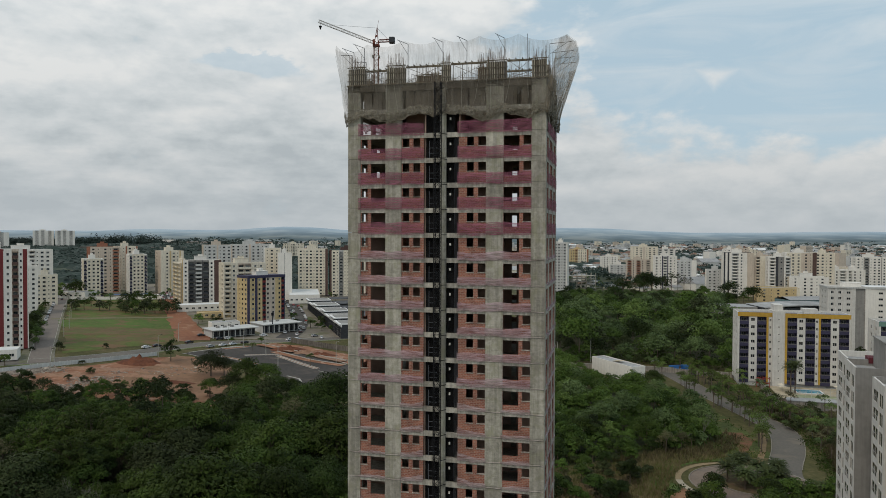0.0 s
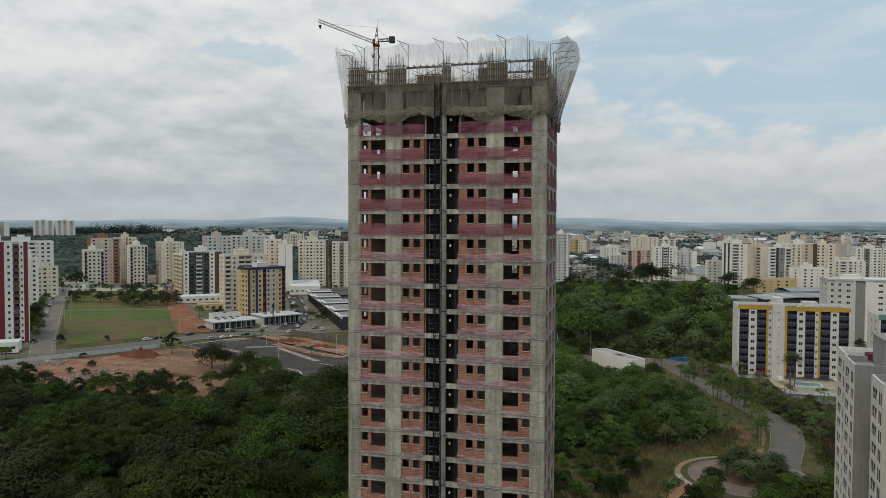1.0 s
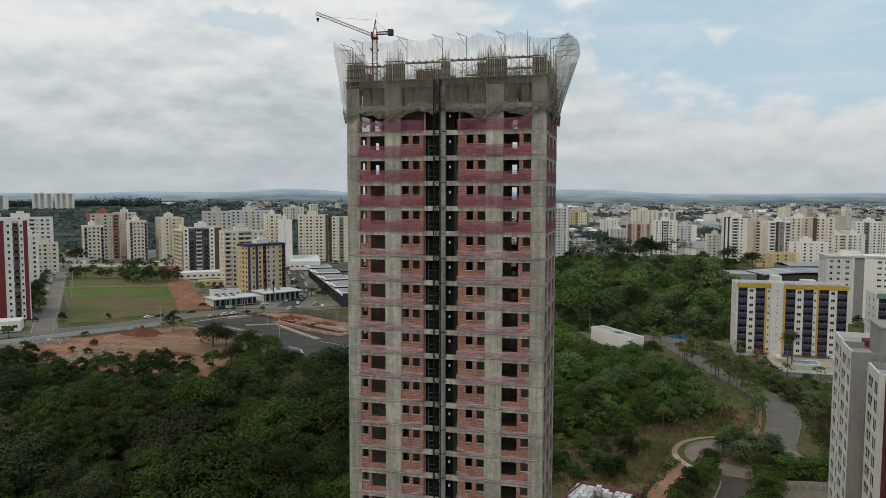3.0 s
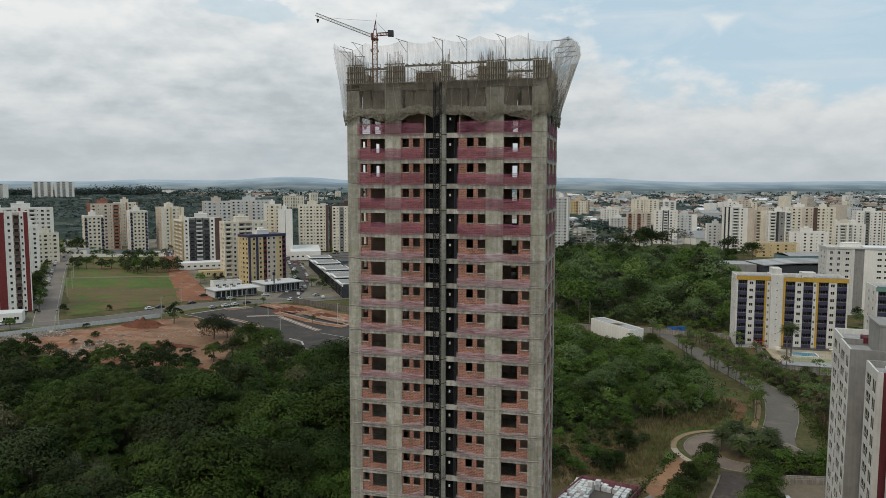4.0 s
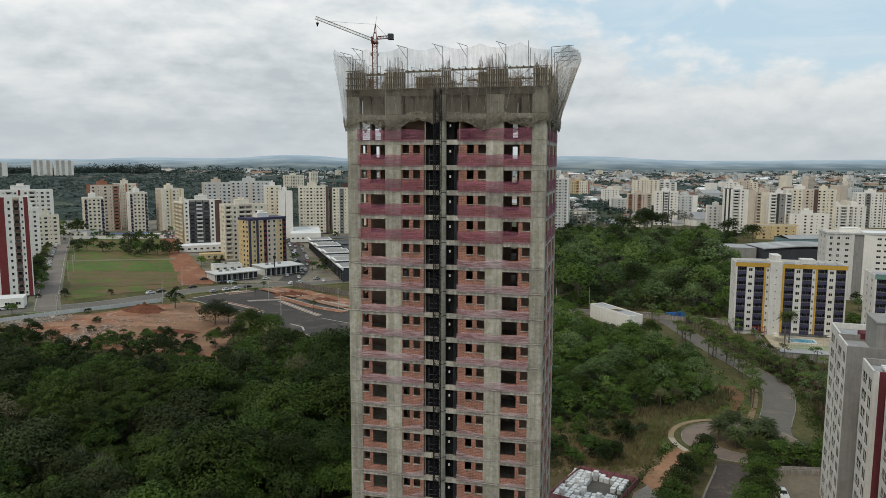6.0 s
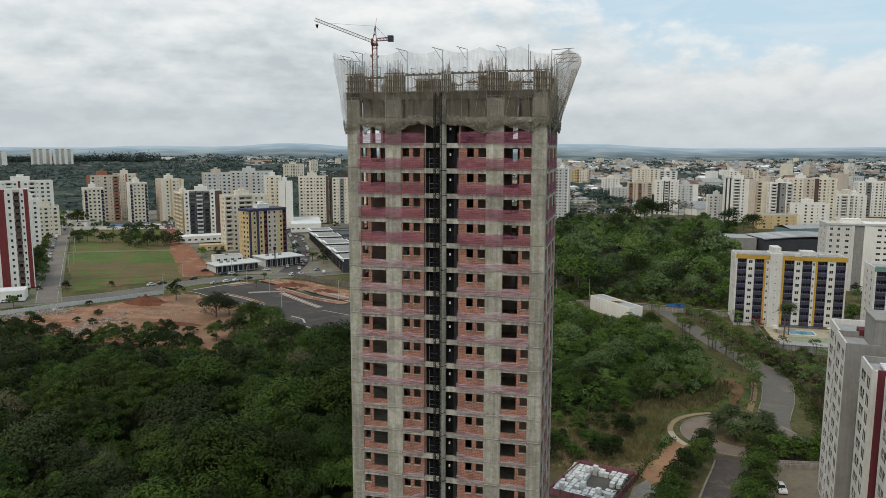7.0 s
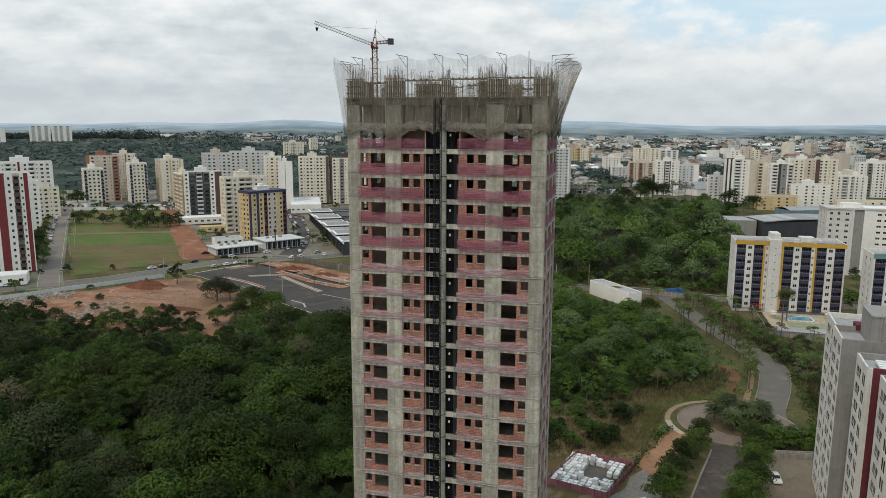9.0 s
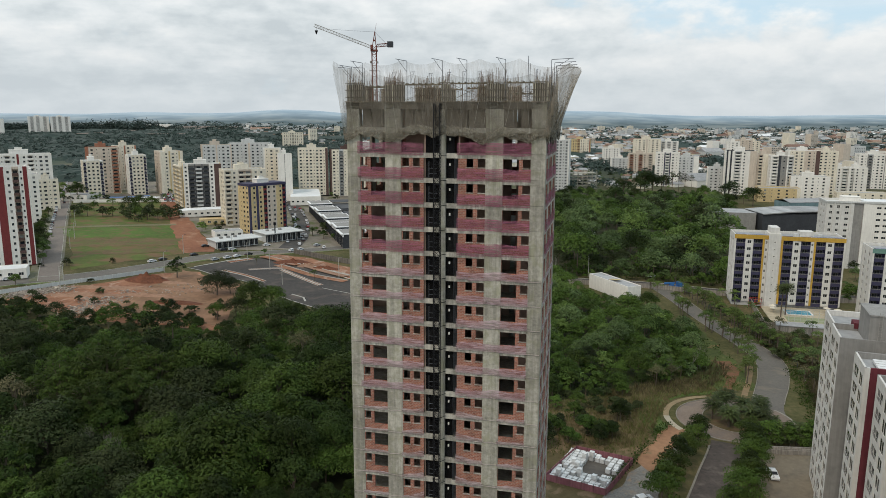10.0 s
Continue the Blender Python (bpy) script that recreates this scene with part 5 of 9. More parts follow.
# - pale block with navy balconies and ochre bands -
def balcony_block(x, y, yaw, OCHRE=OCHRE, label="white apartment block with navy balconies and ochre bands"):
    b = Block("balcony_block", pose(x, y, 0, 0, 0, yaw), label, True, "apartment building")
    fh, n = 2.82, 9
    wing1 = [plain(OFFWHITE, 0.5), bal(NAVY, NAVY, 3.3), win(OFFWHITE, 2.9, 1.35, 1.15), bal(NAVY, NAVY, 3.3), plain(OCHRE, 0.72, -0.1), win(OFFWHITE, 1.3, 0.6, 1.0)]
    wing2 = [plain(OCHRE, 0.72, -0.1), bal(NAVY, NAVY, 3.4), win(OFFWHITE, 2.9, 1.35, 1.15), bal(NAVY, NAVY, 3.4), win(OFFWHITE, 1.2, 0.6, 1.0), plain(OCHRE, 0.72, -0.1), bal(NAVY, NAVY, 3.4), win(OFFWHITE, 2.9, 1.35, 1.15), bal(NAVY, NAVY, 3.4), plain(OFFWHITE, 0.5)]
    z0 = 1.6
    h = z0 + n * fh
    # two wings joined by a stair tower
    b.face(pose(0, 0, 0), 12.3, z0, n, fh, wing1, 1.5)
    b.face(pose(16.7, -1.2, 0), 22.6, z0, n, fh, wing2, 1.5)
    for T, ln in ((pose(0, 13, 0, 0, 0, -90), 13), (pose(39.3, -1.2, 0, 0, 0, 90), 14.2)):
        b.face(T, ln, z0, n, fh, [plain(OFFWHITE, 2), win(OFFWHITE, 2.6), plain(OFFWHITE, 2), win(OFFWHITE, 2.6), plain(OFFWHITE, 2)], 1.5)
    b.face(pose(39.3, 13, 0, 0, 0, 180), 39.3, z0, n, fh, [plain(OFFWHITE, 1)], 1.5)
    band = Solid().box(-0.12, 12.3, -0.14, 0.0, h - 0.1, h + 1.52).box(16.7, 39.42, -1.34, -1.2, h - 0.1, h + 1.52)
    part("parapet_band", band, OCHRE, b.ob, "painted parapet band")
    part("stair_tower", Solid().box(12.3, 16.7, -0.9, 8, 0, h + 2.3).box(12.9, 16.1, 0, 7, h + 2.3, h + 4.6), OFFWHITE, b.ob, "plain white stair tower")
    for k in range(n):
        f, g = pane_mesh(0.55, 0.5)
        o = part("window", f, None, b.ob, m=pose(14.5, -0.91, z0 + k * fh + 1.6))
        part("pane", g, None, o)
    part("plinth", Solid().box(0.4, 38.9, 0.3, 12.5, -0.5, z0), PALEGREY, b.ob)
    part("roof", Solid().box(0.4, 12.3, 0.4, 12.6, h - 0.2, h + 0.6).box(16.7, 38.9, -0.8, 12.6, h - 0.2, h + 0.6), ROOFGREY, b.ob)
    part("tank_house", Solid().box(24, 29, 3, 8, h, h + 3.0), OFFWHITE, b.ob)
    sol = Solid()
    for i in range(11):
        for x0 in ((0.9 + i * 1.0,) if i < 11 else ()):
            sol.box(x0, x0 + 0.92, 0.6, 2.6, h + 1.45, h + 1.52)
        sol.box(27.5 + i * 1.04, 28.44 + i * 1.04, -0.5, 1.6, h + 1.45, h + 1.52)
    part("solar_panels", sol, SOLAR, b.ob, "row of solar collectors")
    part("water_tank", Solid().tube((23, 4, h + 0.6), (23, 4, h + 2.0), 1.2, 1.1, 12).tube((31.5, 5, h + 0.6), (31.5, 5, h + 1.9), 1.0, 0.95, 12), PALEGREY, b.ob)
    return b.done()


balcony_block(112.4, 282.3, -13.0)
balcony_block(149.1, 252.0, -15.0, surface("sea green render", (0.16, 0.27, 0.23), (0.12, 0.21, 0.18), scale=0.8, big=0.1, bump=0.05), "white apartment block with navy balconies and sea green roof band")

# - pale block behind with a recessed grey stair -
b = Block("apartment_block", pose(185.0, 356.0, 0, 0, 0, -14), "off-white apartment block with a grey recessed stairwell", True, "apartment building")
b.body(46, 16, 0, 11, 2.9, [plain(OFFWHITE, 0.5), win(OFFWHITE, 1.8, 1.2), plain(OFFWHITE, 0.5, -0.3), win(OFFWHITE, 1.8, 1.2), plain(OFFWHITE, 0.7), win(OFFWHITE, 2.2, 1.6, 1.1), plain(OFFWHITE, 1.0, -0.3), plain(MIDGREY, 3.0, 0.28), plain(WHITEPAINT, 1.6, -0.3), plain(WHITEPAINT, 2.0), win(WHITEPAINT, 2.2, 1.9, 1.0), win(WHITEPAINT, 2.2, 1.9, 1.0), plain(WHITEPAINT, 0.8, -0.3), win(WHITEPAINT, 2.2, 1.9, 1.0), win(WHITEPAINT, 2.2, 1.9, 1.0), plain(MIDGREY, 1.6, 0.28), plain(WHITEPAINT, .6, -0.3), win(WHITEPAINT, 2.2, 1.8), win(WHITEPAINT, 2.2, 1.8), plain(WHITEPAINT, .8)],
       [plain(OFFWHITE, 1), win(OFFWHITE, 2.6), win(OFFWHITE, 2.6), plain(OFFWHITE, 1)], None, ROOFWHITE, 1.3)
part("cornice", Solid().box(-0.4, 46.4, -0.5, 0.0, 32.6, 33.4).box(-0.4, 0.0, 0.0, 16.4, 32.6, 33.4), PALEGREY, b.ob, "pale projecting roof cornice")
part("roof_frame", Solid().box(17.0, 45.0, 1.0, 13.0, 33.2, 33.5), ROOFWHITE, b.ob, "white sheet roof cover")
b.tank(8, 16, 5, 11, 31.9, 35.0)
b.done()

# - mid-distance blocks: x, y, turn, width, depth, storeys, bays -
def wn(m, n, w=2.6, **kw):
    """Windows in a row: wide ones with now and then a small bathroom light."""
    ww = kw.pop("ww", 1.75)
    return [win(m, w, ww=ww, **kw) if (i + n) % 3 else win(m, w * 0.7, ww=0.7, wh=0.8, sill=1.4) for i in range(n)]


W, C, BG, SD, PG, MG, DG, MR, TC, BR, NV, OC = WHITEPAINT, CREAM, BEIGE, SAND, PALEGREY, MIDGREY, DARKGREY, MAROON, TERRA, BROWN, NAVY, OCHRE
def apartment(place, w, d, n, label, front, side):
    """A tower by the middle of its front at the ground and its turn; width, depth, storeys."""
    x, y, yaw = place
    sdm = front[0][2]
    x, y = x - w / 2 * math.cos(radians(yaw)), y - w / 2 * math.sin(radians(yaw))
    bb = striped_tower(x, y, yaw, w, d, n, label=label, front=front, side=side or [plain(sdm), *wn(sdm, 3), plain(sdm)], tanks=n > 5, mat=sdm if sdm not in (DG, NV) else W, group="apartment towers of the town")
    if "navy roof band" in label:
        part("roof_band", Solid().box(-0.2, w + 0.2, -0.25, d + 0.2, n * 2.9 - 0.2, n * 2.9 + 1.3), NAVY, bb.ob, "navy painted roof band")
    bb.done()


# west of the tower
apartment((-199.8, 312.6, 33), 27, 14, 15, "white apartment tower with red-brown stripes and balconies", [win(W, 2.2), bal(W, TC, 2.6), win(W, 2.0), win(W, 2.7, 1.2, 1.2), plain(MR, 2.2, -0.1), win(W, 2.0, 0.9, 1.1), bal(BG, BR, 1.8), win(W, 1.0, 0.7, 1.0), plain(MR, 1.1, -0.1), plain(W, .2)], [plain(W, 0.8), win(W, 2.2), bal(W, MR, 2.2), plain(MR, 1.6, -0.1), win(W, 2.2), plain(W, 0.8)])
apartment((-295.0, 494.0, 33), 36, 14, 13, "white apartment tower with balconies and a maroon stripe", [plain(W, 1), *wn(W, 2), bal(W, W, 3), win(W), plain(MR, 1, -0.1), plain(W, 1), win(W), bal(W, W, 3), *wn(W, 3), plain(W, 1)], None)
apartment((-256.0, 436.0, 33), 8, 15, 10, "narrow white apartment block with stacked windows", [plain(W, .6), win(W), win(W), plain(W, .6)], [plain(W), *wn(W, 4), plain(W)])
apartment((-281.0, 497.0, 33), 14, 12, 7, "cream apartment block of seven storeys", [plain(C, .6), *wn(C, 4), plain(C, .6)], [plain(C), *wn(C, 3), plain(C)])
apartment((-281.0, 563.5, 33), 14.0, 17, 10, "cream tower with navy corner balconies", [bal(W, NV, 2.0), plain(C, .5), win(C, 2, 1.5), plain(C, .8), win(C, 2, 1.5), plain(C, .8), win(C, 2, 1.5), plain(C, .5), bal(W, NV, 2.0)], [plain(W), bal(W, NV, 2.6), *wn(C, 3), plain(C)])
apartment((-291.0, 602.0, 33), 24, 14, 13, "pink beige apartment tower with terracotta edges", [plain(TC, .7), *wn(BG, 2), plain(BG, .8), *wn(BG, 2), bal(BG, TC, 3), plain(BG, .4)], None)
apartment((-259.0, 594.0, 33), 13.5, 17, 11, "cream tower with navy corner balconies", [bal(W, NV, 2.0), plain(C, .5), win(C, 2, 1.5), plain(C, .8), win(C, 2, 1.5), plain(C, .8), win(C, 2, 1.5), plain(C, .5), bal(W, NV, 2.0)], None)
apartment((-287.0, 634.0, 33), 18, 14, 13, "cream apartment tower with a terracotta edge", [plain(C, .6), *wn(C, 2), plain(TC, .8), *wn(C, 2), plain(TC, .7)], None)
apartment((-233.0, 600.0, 33), 18, 24, 12, "sand-coloured apartment tower with stepped roof", [plain(C, 2), win(C), plain(SD, 1), *wn(C, 2), plain(SD, .8), plain(C, 1.5)], [plain(BG), *wn(BG, 4), plain(BG)])
apartment((-195.0, 529.0, 33), 8, 26, 10, "sand-coloured apartment block with balconies", [plain(C, .4), bal(C, SD, 3), bal(C, C, 3), plain(SD, .6)], [plain(C, .4), bal(C, SD, 3), bal(C, C, 3), bal(C, SD, 3), bal(C, C, 3), plain(SD, .4)])
apartment((-178.5, 515.5, 22), 26, 15, 11, "white apartment tower with dark central balconies and brown end wall", [plain(W, .3), win(W, 2.0), plain(W, .3), bal(MG, DG, 3.2), plain(DG, .4, .1), bal(MG, PG, 3.2), plain(DG, .4, .1), bal(MG, DG, 3.2), plain(W, .3), win(W, 2.0), plain(W, .3), plain(BR, 3.6)], [plain(SD, 1), win(SD), win(SD), plain(SD)])
apartment((-132.5, 463.0, 30), 27, 14, 12, "cream apartment tower with stacked balconies", [plain(C, .4), bal(C, C, 2.2), win(C, 2.2), plain(C, .4), bal(BG, C, 2.4), bal(BG, C, 2.4), plain(C, .4), win(C, 2.2), win(C, 2.0), plain(C, .8)], [plain(C), *wn(C, 3), plain(C)])
apartment((-112.5, 440.5, 47), 25.5, 13, 10, "yellow apartment tower with navy roof band and maroon balconies", [plain(NV, .6, -0.1), plain(SD, .8), win(SD, 2.0), plain(NV, 1.4, -0.1), win(SD, 2.0), plain(SD, .5), bal(NV, MR, 2.0), win(BG, 2.2), plain(BG, .7), win(BG, 2.2), plain(SD, 1.4), win(SD, 2), bal(NV, MR, 1.6), plain(NV, .4)], [plain(SD), *wn(SD, 3), plain(NV)])
apartment((-199.0, 612.0, 22), 24, 14, 14, "beige apartment tower with flat roof houses", [plain(BG, .6), *wn(PG, 3), plain(BG, 1), *wn(PG, 3), plain(BG, .6)], None)
apartment((-186.0, 664.0, 12), 36, 14, 14, "pale grey apartment slab with close windows", [plain(PG, .6), *wn(PG, 4, 2.3), plain(BG, 1), *wn(PG, 4, 2.3), plain(PG, .6)], None)
apartment((-151.0, 608.0, 14), 14, 16, 14, "white apartment tower with a blank end wall", [plain(W, .6), *wn(C, 3), plain(W, .6)], [plain(W, 1)])
apartment((-136.5, 590.0, 14), 11.5, 18, 13, "white tower end with one dark slit", [plain(W, 5), plain(DG, .3, .1), plain(W, 5)], [plain(C), *wn(C, 4), plain(C)])
apartment((-123.0, 640.0, 12), 26, 14, 14, "long cream apartment slab with brown stripe", [plain(C, .5), *wn(C, 8, 2.3), plain(BR, 1.6)], None)
apartment((-93.0, 648.0, 12), 32, 14, 14, "cream and brown apartment slab with balconies", [plain(BR, 1), *wn(C, 2, 2.3), bal(PG, MG, 2.6), *wn(C, 3, 2.3), bal(PG, MG, 2.6), win(C), plain(C)], None)
apartment((-317.0, 1440.0, 15), 40, 16, 10, "distant cream apartment slab", [plain(C), *wn(C, 4), bal(C, C, 3), *wn(C, 4), plain(C)], None)
apartment((-1222.0, 2140.0, 30), 55, 28, 19, "distant white apartment tower", [plain(W, 2), bal(MG, W, 3), plain(W, 2), bal(MG, W, 3), plain(W, 3), bal(MG, W, 3), plain(W, 2)], None)
apartment((-1163.0, 2152.0, 30), 52, 28, 19, "distant white apartment tower", [plain(W, 2), bal(MG, W, 3), plain(W, 2), bal(MG, W, 3), plain(W, 3), bal(MG, W, 3), plain(W, 2)], None)
apartment((-1275.0, 2010.0, 30), 50, 30, 17, "distant white apartment tower", [plain(W, 2), bal(MG, W, 4), plain(W, 2)], None)
# east of the tower
apartment((108.0, 719.0, -15), 14, 16, 17, "tall white apartment tower with narrow windows", [plain(W, .6), *wn(PG, 4, 2.2), plain(W, .6)], None)
apartment((237.0, 1366.0, -15), 38, 16, 10, "peach apartment slab with terracotta roof houses", [plain(SD), *wn(SD, 3), bal(TC, SD, 3), *wn(C, 4), plain(TC)], None)
apartment((245.0, 1130.0, -15), 27, 14, 8, "white stepped apartment block", [plain(W), *wn(W, 6), plain(W)], None)
apartment((221.0, 961.0, -15), 25, 14, 6, "white apartment block of six storeys", [plain(W), *wn(PG, 5), plain(W)], None)
apartment((236.0, 917.0, -15), 30, 16, 9, "pinkish beige apartment block with balconies", [plain(BG), bal(BG, TC, 3), win(BG), plain(BG, .6), bal(BG, TC, 3), win(BG), plain(BG), bal(BG, BG, 3)], [plain(BG), *wn(BG, 4), plain(BG)])
apartment((269.0, 1014.0, -15), 37, 16, 14, "cream and grey banded apartment tower", [plain(C), *wn(C, 3, 3, ww=2.2), plain(BG), *wn(C, 3, 3, ww=2.2), plain(C)], None)
apartment((227.0, 770.0, -15), 24, 18, 12, "white apartment tower with blue-grey stripes", [plain(W, .6), *wn(W, 2), plain(NV, .6), bal(PG, W, 2.6), plain(NV, .6), *wn(W, 2), plain(W, .6)], [plain(W), *wn(W, 4), plain(W)])
apartment((300.0, 1016.0, -15), 25, 16, 13, "white apartment tower with ribbed front", [plain(W, 1), bal(PG, W, 2), plain(W, 1), bal(PG, W, 2), plain(W, 1), bal(PG, W, 2), plain(W, 1)], None)
apartment((259.0, 804.0, -15), 24, 16, 10, "white apartment block with a blank side wall", [plain(PG), *wn(PG, 4), plain(W, 3)], None)
apartment((261.0, 715.0, -15), 18, 16, 8, "white apartment block with small windows", [plain(PG, .6), *wn(PG, 4, 2.4), plain(PG, .6)], [plain(W), *wn(W, 4), plain(W)])
apartment((273.0, 690.0, -15), 27, 18, 14, "white tower with dark slots and beige side", [plain(DG, .9, .1), plain(W, 1), plain(DG, .8, .1), plain(W, 1.2), bal(PG, W, 3), win(W), plain(W, 1.2), plain(BG, 3)], [plain(W), *wn(W, 3), plain(W)])
apartment((294.0, 688.0, -15), 17, 16, 13, "beige tower with balcony slot", [plain(BG, 2), bal(BG, C, 2), plain(C, 2), win(C), plain(C)], None)
apartment((300.0, 664.0, -15), 19, 16, 13, "white and dark grey apartment tower with balconies", [plain(W, .6), bal(W, W, 2.8), plain(DG, 1.2), win(MG), plain(W, .5), bal(W, PG, 2.4)], [plain(W), *wn(W, 3), plain(W)])
apartment((320.0, 650.0, -15), 32, 16, 7, "white apartment block with rows of small windows", [plain(W, .8), win(W), plain(W, 1), *wn(W, 4, 2.2), plain(W)], [plain(W), *wn(C, 4), plain(W)])
apartment((335.0, 697.0, -15), 28, 16, 14, "beige and brown apartment tower", [plain(W, 1), *wn(C, 3), plain(BG, 1), *wn(BG, 2), plain(BR, 2)], None)
apartment((356.0, 694.0, -15), 18, 16, 14, "cream apartment tower with small windows", [plain(C, .8), *wn(C, 4, 2.2), plain(C, .8)], [plain(C), *wn(C, 3), plain(C)])
apartment((383.0, 721.0, -15), 20, 16, 8, "white apartment block with balconies", [plain(W, .4), bal(W, W, 3), win(W), bal(W, W, 3), plain(W)], None)
apartment((401.0, 722.0, -15), 18, 16, 8, "white apartment block with balconies", [plain(W, .4), bal(W, W, 3), win(W), win(W), plain(W)], None)
apartment((434.0, 751.0, -15), 30, 18, 12, "white apartment block with dark window frames", [plain(W, .4), *wn(W, 2), plain(MG, .5), bal(PG, MG, 3), *wn(W, 3), plain(MG, .5), win(W), plain(W)], None)
apartment((466.0, 735.0, -15), 26, 18, 13, "white apartment block with dark window frames", [plain(W, .4), *wn(W, 2), plain(MG, .5), bal(PG, MG, 3), *wn(W, 3), plain(W)], None)
apartment((391.0, 1021.0, -15), 17, 14, 13, "distant white apartment tower", [plain(W, .6), *wn(W, 3), plain(W, .6)], None)
apartment((437.0, 1100.0, -15), 24, 14, 13, "distant beige apartment tower", [plain(BG, .6), *wn(BG, 4), plain(BG, .6)], None)
apartment((464.0, 1130.0, -15), 18, 14, 12, "distant cream apartment tower", [plain(C, .6), *wn(C, 3), plain(C, .6)], None)
apartment((284.0, 630.0, -15), 34, 18, 4, "low sand-coloured block with flat roofs", [plain(SD, 1), *wn(SD, 5), plain(C, 1)], [plain(SD), *wn(SD, 3), plain(SD)])
apartment((352.0, 622.0, -15), 40, 14, 3, "low cream block with flat roofs", [plain(C, 1), *wn(C, 6), plain(C, 1)], None)


# ---- roads, yards and earth ----
AVENUE = catmull([(-330, 162), (-262, 218), (-220, 255), (-186, 288), (-167, 301), (-152, 316), (-138, 337), (-121, 363), (-104, 375), (-84, 386), (-55, 405), (-10, 450), (40, 520)], 5)
lone("road", ribbon(AVENUE, -4.6, 4.6, 0.06), surface("sun-bleached asphalt", (0.165, 0.148, 0.128), (0.11, 0.10, 0.088), scale=1.0, big=0.06, bump=0.1), kind="structure", label="worn grey asphalt avenue", category="road")
SIDE = catmull([(-170, 296), (-175.7, 306.5), (-205, 364), (-236.5, 425.7), (-272, 496), (-308.8, 570), (-340.5, 635), (-375, 705)], 6)
lone("road", ribbon(SIDE, -4.0, 4.0, 0.10), surface("dusty side street", (0.22, 0.185, 0.16), (0.15, 0.128, 0.112), scale=1.0, big=0.06, bump=0.1), kind="structure", label="straight asphalt side street", category="road")
UPTOWN = catmull([(-90, 392), (-92, 430), (-101, 480), (-119, 544), (-140, 613), (-170, 700)], 6)
lone("road", ribbon(UPTOWN, -5.5, 5.5, 0.11), ASPHALT, kind="structure", label="asphalt street lined with parked cars", category="road")
CROSS = catmull([(-215, 545), (-250, 625), (-300, 740)], 6)
lone("road", ribbon(CROSS, -5, 5, 0.1), ASPHALT, kind="structure", label="asphalt street between apartment towers", category="road")
EAST = catmull([(-10, 352), (30, 331), (60, 322), (89, 315), (118, 302), (160, 292), (230, 300), (320, 330)], 5)
lone("road", ribbon(EAST, -4.5, 4.5, 0.07), ASPHALT, kind="structure", label="asphalt road past the wood", category="road")
s = Solid()
for d in (-4.9, 4.9):
    curb(AVENUE, d, solid=s); curb(SIDE, d * 0.84, solid=s); curb(EAST, d, solid=s)
lone("kerbs", s, KERB, kind="structure", label="pale concrete kerbs along the roads", category="kerb")
walkway = ribbon(AVENUE, 5.1, 7.4, 0.14)
lone("verge", walkway, surface("verge grass", (0.12, 0.145, 0.045), (0.075, 0.085, 0.03), scale=0.5, big=0.08, bump=0.4, stain=(0.24, 0.18, 0.125), stain_at=(0.52, 0.68)), kind="structure", label="grassy verge beside the avenue", category="verge")
VERGE = surface("dusty verge", (0.20, 0.175, 0.145), (0.11, 0.115, 0.06), scale=0.6, big=0.1, bump=0.3)
lone("pavement", ribbon(SIDE, -7.4, -4.2, 0.14), VERGE, kind="structure", label="dusty grey verge along the side street", category="pavement")
lone("pavement", ribbon(SIDE, 4.3, 5.4, 0.14), VERGE, kind="structure", label="dusty narrow pavement along the side street", category="pavement")
DUST = surface("dusty town ground", (0.25, 0.215, 0.175), (0.14, 0.122, 0.095), scale=0.3, big=0.03, bump=0.2, stain=(0.10, 0.11, 0.045), stain_at=(0.52, 0.66))
lone("town_ground", field((-122, 377), (-16, 420), (-16, 760), (-226, 556), 0.045, 30), DUST, kind="structure", label="dusty paved ground between the buildings", category="ground")
lone("town_ground", field((-320, 552), (-204, 558), (-120, 800), (-400, 800), 0.04, 20), DUST, kind="structure", label="dusty paved ground between the towers", category="ground")
# grass verge of the empty lot and its bare earth strip
LOTGRASS = surface("lot grass", (0.096, 0.128, 0.026), (0.060, 0.072, 0.017), scale=0.35, big=0.04, bump=0.6, stain=(0.15, 0.088, 0.046), stain_at=(0.47, 0.62))
lone("empty_lot", field((-171, 316), (-138, 364), (-219, 545), (-286, 535), 0.07, 30, 2.5), LOTGRASS, kind="structure", label="empty grassy lot with worn brown patches", category="lot")
lone("lot_patch", field((-211, 389), (-155, 407), (-173, 442), (-228, 415), 0.10, 24, 3.0), surface("bright lot grass", (0.082, 0.142, 0.023), (0.055, 0.088, 0.017), scale=0.5, big=0.07, bump=0.6, stain=(0.145, 0.094, 0.046), stain_at=(0.50, 0.66)), kind="structure", label="patch of fresh green grass on the lot", category="lot")
WORN = surface("worn lot ground", (0.155, 0.10, 0.052), (0.095, 0.072, 0.032), scale=0.5, big=0.06, bump=0.5, stain=(0.09, 0.112, 0.027), stain_at=(0.47, 0.68))
lone("worn_patch", field((-199, 364), (-149, 384), (-154, 404), (-209, 385), 0.13, 24, 3.5), WORN, kind="structure", label="worn brown ground on the lot", category="lot")
lone("worn_patch", field((-172, 349), (-142, 368), (-147, 380), (-178, 360), 0.13, 24, 3.5), WORN, kind="structure", label="worn brown ground near the avenue", category="lot")
lone("earth_strip", field((-139, 365), (-124, 373.5), (-215, 553), (-223, 549), 0.12, 30, 3.0), REDSOIL, kind="structure", label="strip of bare red earth", category="earth")
